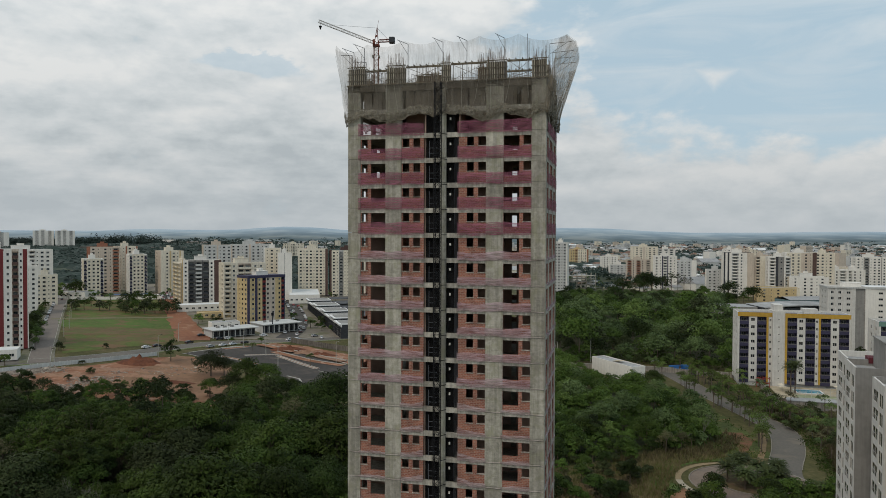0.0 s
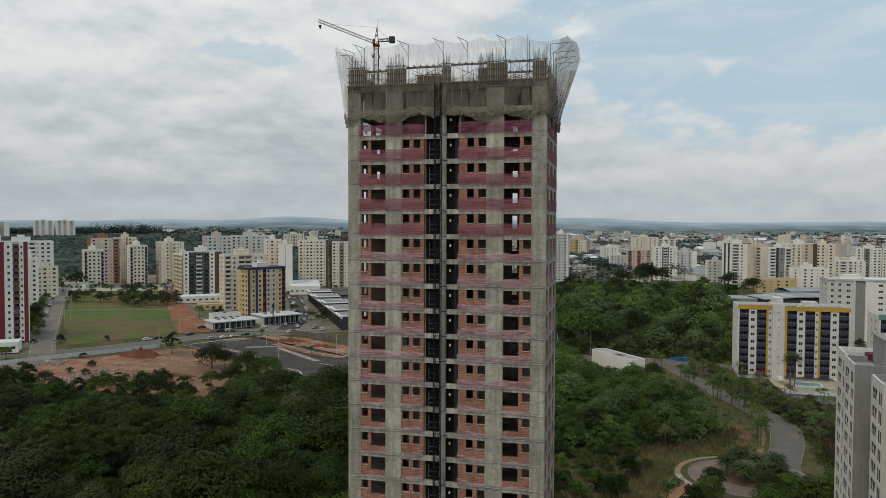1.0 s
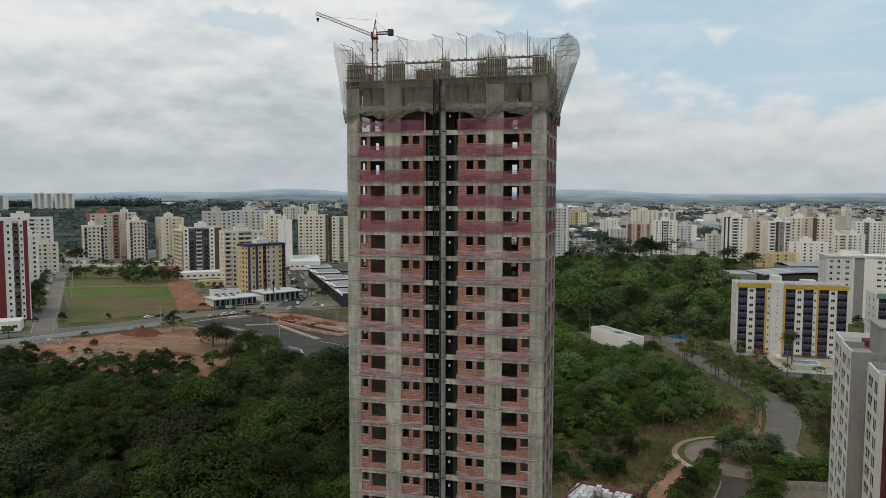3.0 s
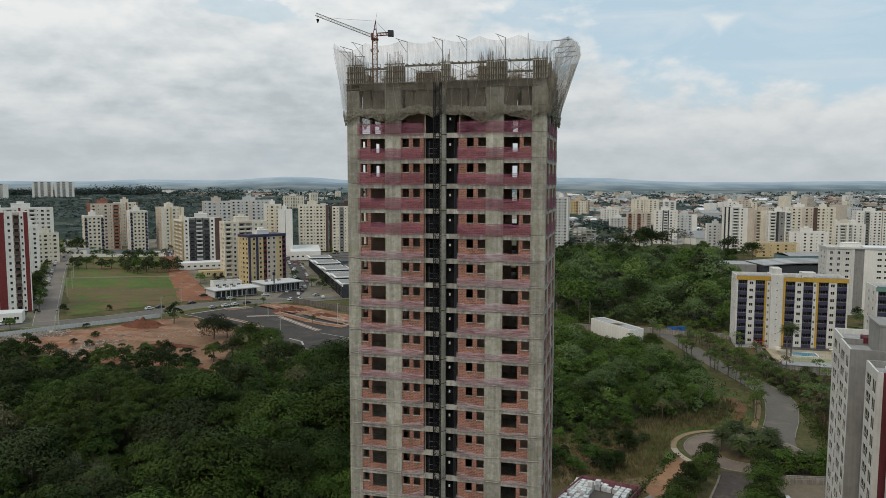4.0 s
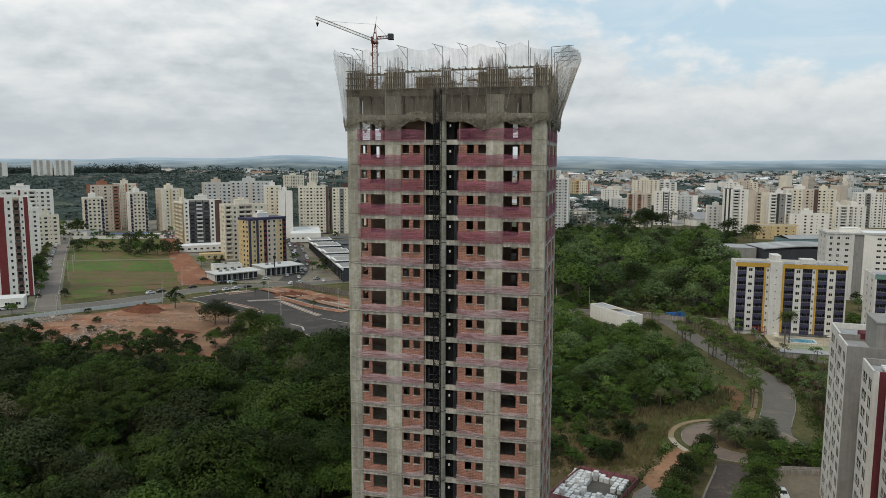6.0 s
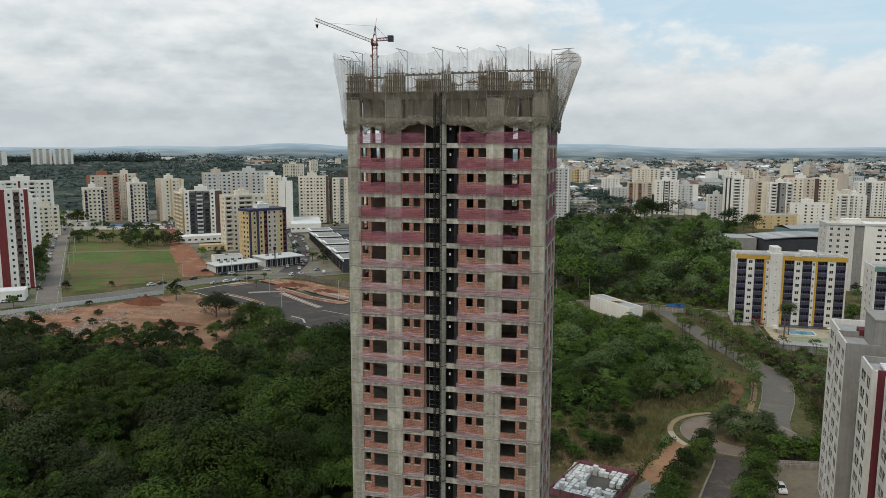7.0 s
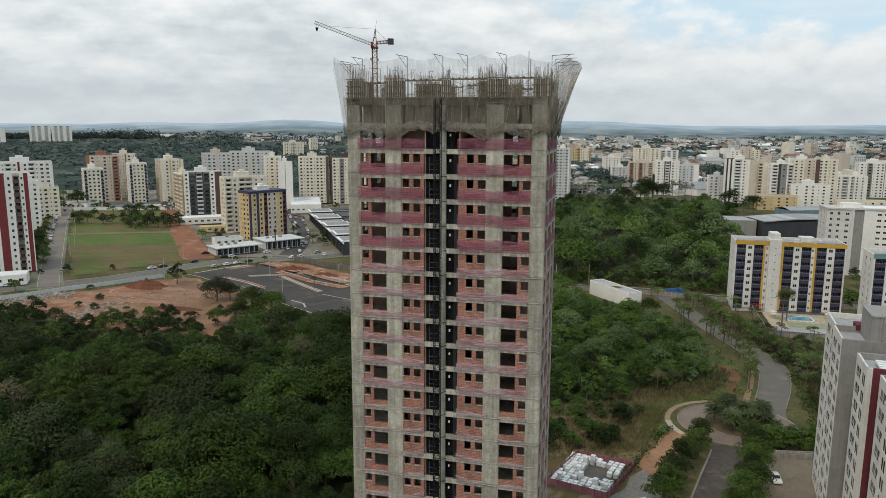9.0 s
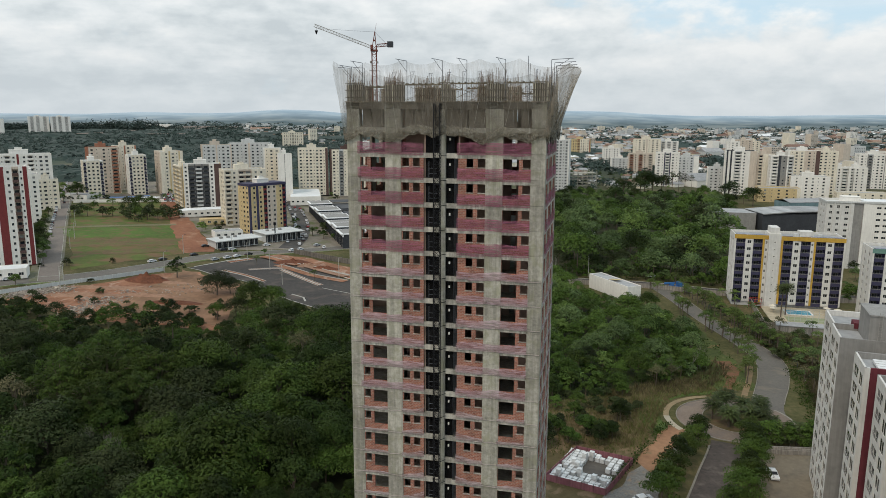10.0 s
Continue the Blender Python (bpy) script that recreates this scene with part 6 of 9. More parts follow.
lone("footpath", ribbon(catmull([(-234, 419), (-205, 433), (-174, 449)], 4), -2.6, 2.6, 0.16), surface("worn path", (0.20, 0.175, 0.11), (0.13, 0.125, 0.065), scale=0.5, big=0.08, bump=0.3), kind="structure", label="pale dirt path across the lot", category="path")
# pale bare ground this side of the fence
lone("bare_ground", between([(-170, 272), (-157, 284), (-131, 318), (-119, 326), (-106, 315)], [(-168, 262), (-150, 258), (-133, 248), (-104, 244), (-78, 240)], 0.08, 40, 14, 2.5), PALESOIL, kind="structure", label="bare pale red ground with rubble", category="earth")
lone("bare_ground", between([(-124, 328), (-108, 314), (-92, 306)], [(-130, 262), (-100, 250), (-79, 246)], 0.1, 30, 14, 3.0), surface("brown trodden earth", (0.25, 0.142, 0.085), (0.15, 0.085, 0.05), scale=0.6, big=0.06, bump=0.4, stain=(0.30, 0.17, 0.10), stain_at=(0.5, 0.7)), kind="structure", label="brown trodden earth with scrub", category="earth")
DUG = surface("dug red earth", (0.17, 0.063, 0.034), (0.08, 0.032, 0.019), scale=1.2, big=0.2, bump=0.6)
SPOIL = surface("pale dug spoil", (0.31, 0.185, 0.125), (0.20, 0.11, 0.07), scale=1.2, big=0.2, bump=0.6)


def mound(cx, cy, rx, ry, high, mat, label):
    rows = []
    for i in range(13):
        row = []
        for j in range(25):
            a, r = 2 * math.pi * j / 24, i / 12
            x, y = cx + rx * r * math.cos(a) + 0.2 * rx * noise.noise((r * 3, cx + math.cos(a), math.sin(a))), cy + ry * r * math.sin(a)
            row.append((x, y, land(x, y) + 0.05 + high * (1 - r) ** 0.8 * (0.75 + 0.5 * noise.noise((x / 2, y / 2, 1))) * (r < 1)))
        rows.append(row)
    lone("earth_mound", Solid().grid(rows), mat, label=label, category="earth mound", smooth=True)


mound(-132, 305, 10, 6, 3.5, DUG, "heap of dark red earth on bare ground")
for x, y, rx, ry, high, mat in ((-146, 289, 13, 2.4, 1.1, SPOIL), (-130, 291, 12, 2.2, 1.0, SPOIL), (-121, 303, 10, 2.0, 0.9, SPOIL), (-141, 279, 12, 2.4, 1.2, SPOIL), (-121, 281, 13, 2.0, 1.4, SPOIL), (-112, 292, 10, 2.2, 1.1, SPOIL), (-152, 276, 9, 2.0, 1.2, SPOIL), (-108, 273, 12, 3.0, 1.3, DUG)):
    mound(x, y, rx, ry, high, mat, "low ridge of scraped earth on bare ground")
mound(-79, 354, 10, 5, 2.8, DUG, "heap of dark red earth behind the parking ground")
mound(-70, 348, 6, 3.5, 2.0, SPOIL, "heap of pale spoil behind the parking ground")
mound(-61, 343, 8, 3.5, 1.9, DUG, "heap of dark red earth behind the parking ground")
mound(-88, 366, 5, 3, 1.2, SPOIL, "heap of pale spoil behind the parking ground")
# floor sheets of the woods, darker than the open ground
lone("forest_floor", field((-185, 90), (4, 90), (4, 224), (-185, 233), 0.04, 30, 2.0), surface("dark wood floor", (0.03, 0.034, 0.014), (0.016, 0.02, 0.009), scale=0.8, big=0.1, bump=0.4), kind="structure", label="dark ground under the trees", category="ground")
lone("forest_floor", field((12, 176), (56, 190), (76, 262), (12, 290), 0.04, 24, 2.0), surface("dark floor and scrub", (0.04, 0.045, 0.018), (0.022, 0.027, 0.012), scale=0.8, big=0.1, bump=0.4), kind="structure", label="dark ground under the trees", category="ground")
lone("forest_floor", field((46, 334), (135, 334), (250, 700), (60, 700), 0.04, 24, 2.0), surface("dark olive wood floor", (0.06, 0.058, 0.026), (0.03, 0.033, 0.015), scale=0.8, big=0.1, bump=0.4), kind="structure", label="dark ground under the trees", category="ground")
lone("plaza", between([(-124, 332), (-118, 329), (-104, 318), (-89, 310), (-68, 286), (-37, 258), (-10, 236)], [(-116, 346), (-108, 358), (-100, 364), (-75, 350), (-46, 320), (-10, 290)], 0.09, 40, 14), surface("dark patched asphalt ground", (0.07, 0.062, 0.056), (0.042, 0.038, 0.036), scale=0.8, big=0.05, bump=0.15, stain=(0.115, 0.092, 0.075), stain_at=(0.55, 0.72)), kind="structure", label="empty dark asphalt parking ground", category="parking lot")
lone("earth_strip", between([(-98, 364), (-75, 350.5), (-46, 322), (-10, 292)], [(-92, 374), (-74, 368), (-48, 346), (-10, 318)], 0.12, 40, 8, 1.2), PALESOIL, kind="structure", label="strip of pale red earth behind the parking ground", category="earth")
s = Solid()
for pts, w in (([(-99, 366), (-88, 357), (-77, 350), (-60, 338), (-46, 322)], 0.8), ([(-75, 353), (-60, 341), (-47, 330)], 0.7), ([(-96, 335), (-88, 339), (-79, 342)], 0.7), ([(-81, 338), (-68, 322), (-57, 309)], 1.0), ([(-55.5, 304), (-42, 295), (-30, 287)], 0.5), ([(-112, 352), (-103, 360)], 1.4), ([(-107, 330), (-94, 322), (-82, 311)], 0.4),
               ([(-124, 332), (-118, 329), (-104, 318), (-89, 310), (-68, 286), (-37, 258), (-20, 244)], 0.5), ([(-122, 335), (-114, 348), (-107, 359)], 0.9), ([(-66, 292), (-60, 287), (-58, 281)], 0.8)):
    ribbon(catmull(pts, 4), -w / 2, w / 2, 0.2, 1, s)
lone("lane_kerbs", s, KERB, kind="structure", label="pale concrete kerb lines on the parking ground", category="kerb")
for pts, w in (([(-81, 338), (-68, 322), (-57, 309)], 2.6), ([(-96, 335), (-88, 339), (-79, 342)], 2.2), ([(-75, 353), (-60, 341), (-47, 330)], 2.0), ([(-107, 331), (-94, 323), (-83, 313)], 2.2), ([(-110, 349), (-104, 356), (-101, 360)], 3.0)):
    line = catmull(pts, 3)
    lone("median", ribbon(line, -w / 2, w / 2, 0.16, 2), REDSOIL, kind="structure", label="bare earth median on the parking ground", category="median")
    s = curb(line, -w / 2, 0.25, 0.22)
    curb(line, w / 2, 0.25, 0.22, s)
    lone("median_kerb", s, KERB, kind="structure", label="pale kerb round a bare median", category="kerb")
# stepped earth behind the parking ground, edged with kerbs
for k, pts in enumerate(([(-84, 349), (-72, 338), (-62, 328.5), (-46, 318.5)], [(-78, 355), (-68, 347), (-59.5, 338.5), (-47, 327.5)], [(-96, 367), (-88, 361), (-80, 354), (-74, 349)])):
    line = catmull(pts, 3)
    lone("earth_terrace", ribbon(line, 0.2, 4.2, 0.3 + 0.2 * k, 3), SPOIL if k % 2 else PALESOIL, kind="structure", label="low terrace of scraped earth behind the parking ground", category="earth")
    lone("terrace_kerb", curb(line, 0.0, 0.35, 0.5 + 0.2 * k), KERB, kind="structure", label="pale kerb edging an earth terrace", category="kerb")
# retaining wall behind
WALLTAN = surface("stained block wall", (0.38, 0.34, 0.30), (0.26, 0.235, 0.205), scale=0.8, big=0.2, streak=0.35)
line = catmull([(-84, 379), (-60, 362), (-40, 349), (-10, 332)], 4)
s = Solid()
for p, q in zip(line, line[1:]):
    d = (q - p).normalized()
    ang = math.degrees(math.atan2(d[1], d[0]))
    T = pose(p[0], p[1], land(p[0], p[1]), 0, 0, ang)
    s.box(0, (q - p).length, -0.12, 0.12, 0, 2.6, T).box(0, 0.35, -0.2, 0.2, 0, 2.8, T)
lone("retaining_wall", s, surface("dark slatted boards", (0.21, 0.185, 0.16), (0.13, 0.115, 0.10), scale=0.8, big=0.2, streak=0.35), label="dark weathered wall with close posts", category="wall")
line = offsets(EAST, 6.8)[6:44]
s = Solid()
for p, q in zip(line, line[1:]):
    T = pose(p[0], p[1], land(p[0], p[1]), 0, 0, math.degrees(math.atan2(q[1] - p[1], q[0] - p[0])))
    s.box(0, (q - p).length, -0.1, 0.1, 0, 2.0, T).box(0, 0.3, -0.16, 0.16, 0, 2.15, T)
lone("boundary_wall", s, WALLTAN, label="stained block wall between road and wood", category="wall")
# fence of pale slabs along the avenue
fence = thing("panel_fence", None, "low pale concrete panel fence along the avenue", "fence")
line = catmull([(-192, 262), (-174.3, 276.6), (-161.2, 290.2), (-146.9, 305), (-131.9, 323.3)], 2.6)
for p, q in zip(line, line[1:]):
    d = q - p
    T = pose(p[0], p[1], land(p[0], p[1]), 0, 0, math.degrees(math.atan2(d[1], d[0])))
    part("panel", Solid().box(0.08, d.length - 0.08, -0.05, 0.05, 0, 1.7), PALEGREY, fence, m=T)
    part("post", Solid().box(-0.08, 0.08, -0.09, 0.09, 0, 1.85), PALEGREY, fence, m=T)
lone("white_wall", Solid().box(0, 66, 0, 0.2, 0, 2.3, at(-285, 537, 7)), WHITEPAINT, label="long white boundary wall of the towers", category="wall")
rub = Solid()
rng = random.Random(31)
for i in range(1900):
    a = rng.random()
    x, y = -172 + 15 * a + rng.gauss(0, 2.5), 274 + 11 * a + rng.gauss(0, 3.5)
    if i % 3 == 1:
        x, y = -137 + 6 * (a - 0.5) + rng.gauss(0, 1.5 + 3.5 * a), 250 + 26 * a + rng.gauss(0, 2)
    if i % 9 == 5:
        x, y = -134 + 26 * a + rng.gauss(0, 5), 279 + 18 * a + rng.gauss(0, 5)
    r = rng.uniform(0.1, 0.38) * (1.0 if i % 7 else 1.7)
    rub.box(-r, r, -r * 0.6, r * 0.6, -0.1, r * 0.6, pose(x, y, land(x, y) + 0.1, rng.uniform(-25, 25), rng.uniform(-25, 25), rng.uniform(0, 180)))
lone("rubble", rub, surface("building rubble", (0.36, 0.305, 0.255), (0.19, 0.15, 0.12), scale=1.0, island=0.35), kind="stuff", label="scattered pale building rubble", category="rubble")

# - lane, turning circle, car park -
LANE = catmull([(91, 316), (93.4, 290), (94.8, 262), (97.0, 243), (98.4, 231), (99.2, 220), (98.6, 212.5), (96.2, 205), (91.3, 194), (86.6, 185.2), (82.8, 177.5), (79.2, 170.5)], 3)
wide = [3.4 + 0.7 * math.exp(-((p[1] - 205) / 28) ** 2) + 1.6 * math.exp(-((p[1] - 171) / 5) ** 2) for p in LANE]
LANEGREY = surface("grey lane asphalt", (0.150, 0.134, 0.115), (0.105, 0.095, 0.083), scale=1.2, big=0.08, bump=0.1, stain=(0.18, 0.152, 0.12), stain_at=(0.55, 0.75))
lone("lane", ribbon(LANE, [-w for w in wide], wide, 0.08, 6), LANEGREY, kind="structure", label="grey winding lane below the wood", category="road")
CEN = (71.5, 169.8)
ring, isl, ring_k = [], [], Solid()
for rows_, r0, r1, z in ((ring, 7.6, 13.2, 0.11), ):
    for k in range(7):
        r = r0 + (r1 - r0) * k / 6
        rows_.append([(CEN[0] + r * 1.05 * math.cos(2 * math.pi * i / 60), CEN[1] + r * 0.98 * math.sin(2 * math.pi * i / 60), z) for i in range(61)])
COBBLE = surface("buff setts", (0.215, 0.165, 0.13), (0.15, 0.115, 0.092), scale=2.2, big=0.12, bump=0.3, stain=(0.15, 0.125, 0.112), stain_at=(0.5, 0.7))
lone("turning_circle", Solid().grid(ring), COBBLE, kind="structure", label="buff paved turning circle", category="road")
rows = []
for k in range(8):
    r = 8.3 * k / 7
    rows.append([(CEN[0] + 0.8 + r * math.cos(2 * math.pi * i / 48), CEN[1] + r * math.sin(2 * math.pi * i / 48), 0.18 + 0.35 * (1 - (k / 7) ** 2)) for i in range(49)])
lone("planted_island", Solid().grid(rows), surface("planted soil", (0.13, 0.085, 0.05), (0.055, 0.06, 0.022), scale=0.8, big=0.2, bump=0.4), kind="structure", label="planted earth island of the turning circle", category="island")


def arc(c, r, a0, a1, n=28, ex=1.05, ey=0.98):
    return [Vector((c[0] + r * ex * math.cos(radians(a0 + (a1 - a0) * i / n)), c[1] + r * ey * math.sin(radians(a0 + (a1 - a0) * i / n)))) for i in range(n + 1)]


s = curb(arc((CEN[0] + 0.8, CEN[1]), 8.4, 0, 360, 40, 1.0, 1.0), 0, 0.2, 0.3)
curb(arc(CEN, 13.3, 60, 200), 0, 0.2, 0.25, s)
for sgn in (-1, 1):
    rows = []
    edge = offsets(LANE, [sgn * (w + 0.12) for w in wide])
    curb(edge[:-3], 0, 0.2, 0.2, s)
DRIVE = catmull([(66.2, 160.2), (64.9, 156.8), (61.6, 150), (57.2, 142), (52.3, 132.7), (46, 121), (39, 108)], 3)
curb(DRIVE[2:], 3.6, 0.4, 0.22, s); curb(DRIVE[2:], -4.2, 0.3, 0.2, s)
curb(arc(CEN, 13.35, 228, 268, 12), 0, 0.45, 0.13, s); curb(arc(CEN, 13.4, -12, 28, 12), 0, 0.5, 0.14, s)
curb(offsets(LANE, [-(w + 4.4) for w in wide])[-21:-8], 0, 0.3, 0.15, s)
lone("lane_kerb", s, surface("weathered kerb", (0.28, 0.25, 0.205), (0.17, 0.155, 0.13), scale=1.5, big=0.3, bump=0.1), kind="structure", label="pale concrete kerbs of lane and turning circle", category="kerb")
lone("walk_strip", ribbon(arc((CEN[0] - 0.5, CEN[1]), 15.2, 172, 204, 16), -0.75, 0.75, 0.16, 2), surface("white walkway", (0.40, 0.35, 0.265), (0.30, 0.265, 0.205), scale=1.0), kind="structure", label="curved cream walkway", category="pavement")
lone("walk_strip", ribbon(arc((CEN[0] - 0.5, CEN[1]), 15.2, 95, 172, 26), -0.7, 0.7, 0.15, 2), surface("sandy walkway", (0.27, 0.20, 0.115), (0.19, 0.145, 0.085), scale=1.0), kind="structure", label="curved sandy walkway", category="pavement")
lone("walk_strip", ribbon(LANE[-15:-3], [w + 1.4 for w in wide[-15:-3]], [w + 3.0 for w in wide[-15:-3]], 0.13, 2), surface("sandy path", (0.25, 0.17, 0.095), (0.16, 0.115, 0.065), scale=1.0), kind="structure", label="sandy path beside the lane", category="path")
lone("lawn", ribbon(arc((CEN[0] - 0.5, CEN[1]), 19.4, 84, 216, 30), -2.6, 2.6, 0.1, 4), surface("fresh lawn", (0.085, 0.125, 0.03), (0.05, 0.075, 0.02), scale=0.9, big=0.2, bump=0.4, stain=(0.16, 0.12, 0.055), stain_at=(0.58, 0.74)), kind="structure", label="fresh green lawn round the turning circle", category="lawn")
lone("driveway", ribbon(DRIVE[1:], -4.0, 3.5, 0.1, 5), surface("dark patched asphalt", (0.102, 0.083, 0.073), (0.06, 0.05, 0.045), scale=0.9, big=0.12, bump=0.15, stain=(0.15, 0.125, 0.105), stain_at=(0.52, 0.72)), kind="structure", label="dark asphalt driveway", category="road")
lone("dry_ground", between([(8, 118), (8, 150), (14, 176)], [(36, 122), (40, 134), (52, 172)], 0.05, 20, 14, 1.5), surface("dry scrub ground", (0.135, 0.10, 0.05), (0.08, 0.064, 0.027), scale=0.9, big=0.12, bump=0.4, stain=(0.24, 0.16, 0.10), stain_at=(0.52, 0.7)), kind="structure", label="dry scrubby ground round the depot", category="ground")
lone("car_park", field((60, 112), (84, 112), (82, 151.5), (66.5, 151.5), 0.08, 14), surface("worn car park paving", (0.215, 0.178, 0.13), (0.15, 0.124, 0.092), scale=1.0, big=0.1, stain=(0.12, 0.105, 0.085), stain_at=(0.5, 0.75)), kind="structure", label="worn buff paved car park", category="car park")
s = Solid()
for k in range(3):
    s.box(0, 15.5, -0.15 + 0.22 * k, 0.15 + 0.22 * k, 0, 1.1 + 0.3 * k, pose(66.5, 152.0, 0, 0, 0, -4))
lone("low_wall", s, WALLTAN, label="low stepped block wall at the car park", category="wall")
lone("earth_strip", between([(54.5, 166.5), (50.1, 161), (44.3, 152), (41.2, 147.2)], [(57.2, 163.4), (53.4, 156.6), (48.6, 149.4), (43.4, 142.4)], 0.13, 40, 12, 0.7), surface("bare orange earth", (0.33, 0.185, 0.105), (0.22, 0.115, 0.065), scale=0.7, big=0.12, bump=0.5, stain=(0.20, 0.14, 0.075), stain_at=(0.55, 0.68)), kind="structure", label="bare orange earth beside the depot", category="earth")
lone("gravel_yard", between([(56.6, 164), (51.5, 157), (43.8, 147.5), (39.8, 143), (30.5, 130)], [(59.4, 162.4), (54.6, 154.5), (48.5, 144), (43, 133.5), (37.5, 122)], 0.10, 30, 12, 1.2), surface("grey gravel", (0.25, 0.23, 0.205), (0.14, 0.13, 0.115), scale=2.4, big=0.3, bump=0.4, stain=(0.30, 0.21, 0.14), stain_at=(0.52, 0.7)), kind="structure", label="grey gravel strip", category="gravel")
lone("scrub_bank", field((89, 256), (82, 258), (64, 188), (86.5, 190), 0.07, 24, 2), surface("bank grass", (0.085, 0.105, 0.028), (0.038, 0.048, 0.014), scale=1.1, big=0.12, bump=0.4, stain=(0.24, 0.135, 0.07), stain_at=(0.60, 0.70)), kind="structure", label="grassy bank with bare red patches", category="bank")
lone("bare_patch", between([(81.5, 214), (82.0, 206), (78.0, 194), (74, 188)], [(86.5, 213), (87, 206), (81.6, 195), (77, 188)], 0.09, 24, 8, 1.3), surface("bank earth", (0.19, 0.085, 0.05), (0.10, 0.06, 0.03), scale=0.9, big=0.2, bump=0.5, stain=(0.075, 0.08, 0.025), stain_at=(0.5, 0.62)), kind="structure", label="bare red earth on the bank", category="earth")
# fence of the lane: posts and rails
fence = thing("lane_fence", None, "thin dark wire fence on posts beside the lane", "fence")
line = offsets(LANE, -6.8)[6:-12]
for i in range(0, len(line), 1):
    part("post", Solid().box(-0.06, 0.06, -0.06, 0.06, 0, 1.9), DARKGREY, fence, m=pose(line[i][0], line[i][1], 0))
s = Solid()
for z in (0.4, 0.9, 1.4, 1.8):
    for p, q in zip(line, line[1:]):
        s.tube((p[0], p[1], z), (q[0], q[1], z), 0.02, sides=4)
part("wire", s, DARKGREY, fence, kind="stuff")

# - block depot behind a hoarding -
depot_c = [(20.7, 138.8), (31.9, 132.7), (40.5, 146.1), (29.3, 151.7)]
hoard = thing("site_hoarding", None, "purple red hoarding round the block depot", "hoarding")
for i in range(4):
    a, c = Vector(depot_c[i]), Vector(depot_c[(i + 1) % 4])
    n = int((c - a).length / 2.2)
    for k in range(n):
        p, q = a + (c - a) * k / n, a + (c - a) * (k + 1) / n
        d = q - p
        T = pose(p[0], p[1], 0, 0, 0, math.degrees(math.atan2(d[1], d[0])))
        part("panel", Solid().box(0.05, d.length - 0.05, -0.04, 0.04, 0.05, 1.5), FENCEPINK, hoard, m=T)
        part("post", Solid().box(-0.05, 0.05, -0.07, 0.07, 0, 1.65), BROWN, hoard, m=T)
rng = random.Random(5)
ang = math.degrees(math.atan2(depot_c[1][1] - depot_c[0][1], depot_c[1][0] - depot_c[0][0]))
PALLETS = []
for v in range(3):
    # courses of blocks under film: one skin with recessed joints
    s, prof = Solid(), [(0.44, 0.0), (0.44, 0.1)]
    for lay in range(4):
        z = 0.1 + 0.24 * lay
        prof += [(0.5, z + 0.02), (0.5 + 0.008 * ((lay + v) % 2), z + 0.22), (0.475, z + 0.235)]
    for r, z in prof:
        for k in range(16):
            a, t = k // 4, (k % 4) / 4
            c = [(-r, -r), (r, -r), (r, r), (-r, r)]
            p, q = c[a], c[(a + 1) % 4]
            e = 0.012 * (k % 4 in (1, 3))
            s.v.append(((p[0] + (q[0] - p[0]) * t) * (1 - e), (p[1] + (q[1] - p[1]) * t) * (1 - e), z))
    for i in range(len(prof) - 1):
        for k in range(16):
            s.f.append((i * 16 + k, i * 16 + (k + 1) % 16, (i + 1) * 16 + (k + 1) % 16, (i + 1) * 16 + k))
    s.f.append(tuple((len(prof) - 1) * 16 + k for k in range(16)))
    PALLETS.append(s.mesh("block_pallet", PLASTICWRAP))
U = Vector((math.cos(radians(ang)), math.sin(radians(ang))))
V = Vector((-U[1], U[0]))
for i in range(10):
    for j in range(12):
        rim_ = i < 4 or j < 4 or j > 9 or i > 7
        if not rim_ or (i in (8, 9) and j in (5, 6)) or rng.random() < 0.05:
            continue
        p = Vector(depot_c[0]) + U * (0.9 + 1.2 * i + rng.uniform(-.1, .1)) + V * (0.9 + 1.22 * j + rng.uniform(-.1, .1))
        tall = 2 if rng.random() < 0.12 else 1
        for k in range(tall):
            lone("block_pallet", PALLETS[rng.randrange(3)], None, m=pose(p[0], p[1], 1.1 * k, 0, 0, ang + rng.uniform(-7, 7)), label="pallet of white concrete blocks in the depot", category="pallet", group="pallets in the depot")
lone("depot_floor", field(*depot_c, 0.06, 6), surface("depot floor", (0.14, 0.12, 0.10), (0.09, 0.08, 0.07), scale=1.0), kind="structure", label="dark trodden depot floor", category="floor")

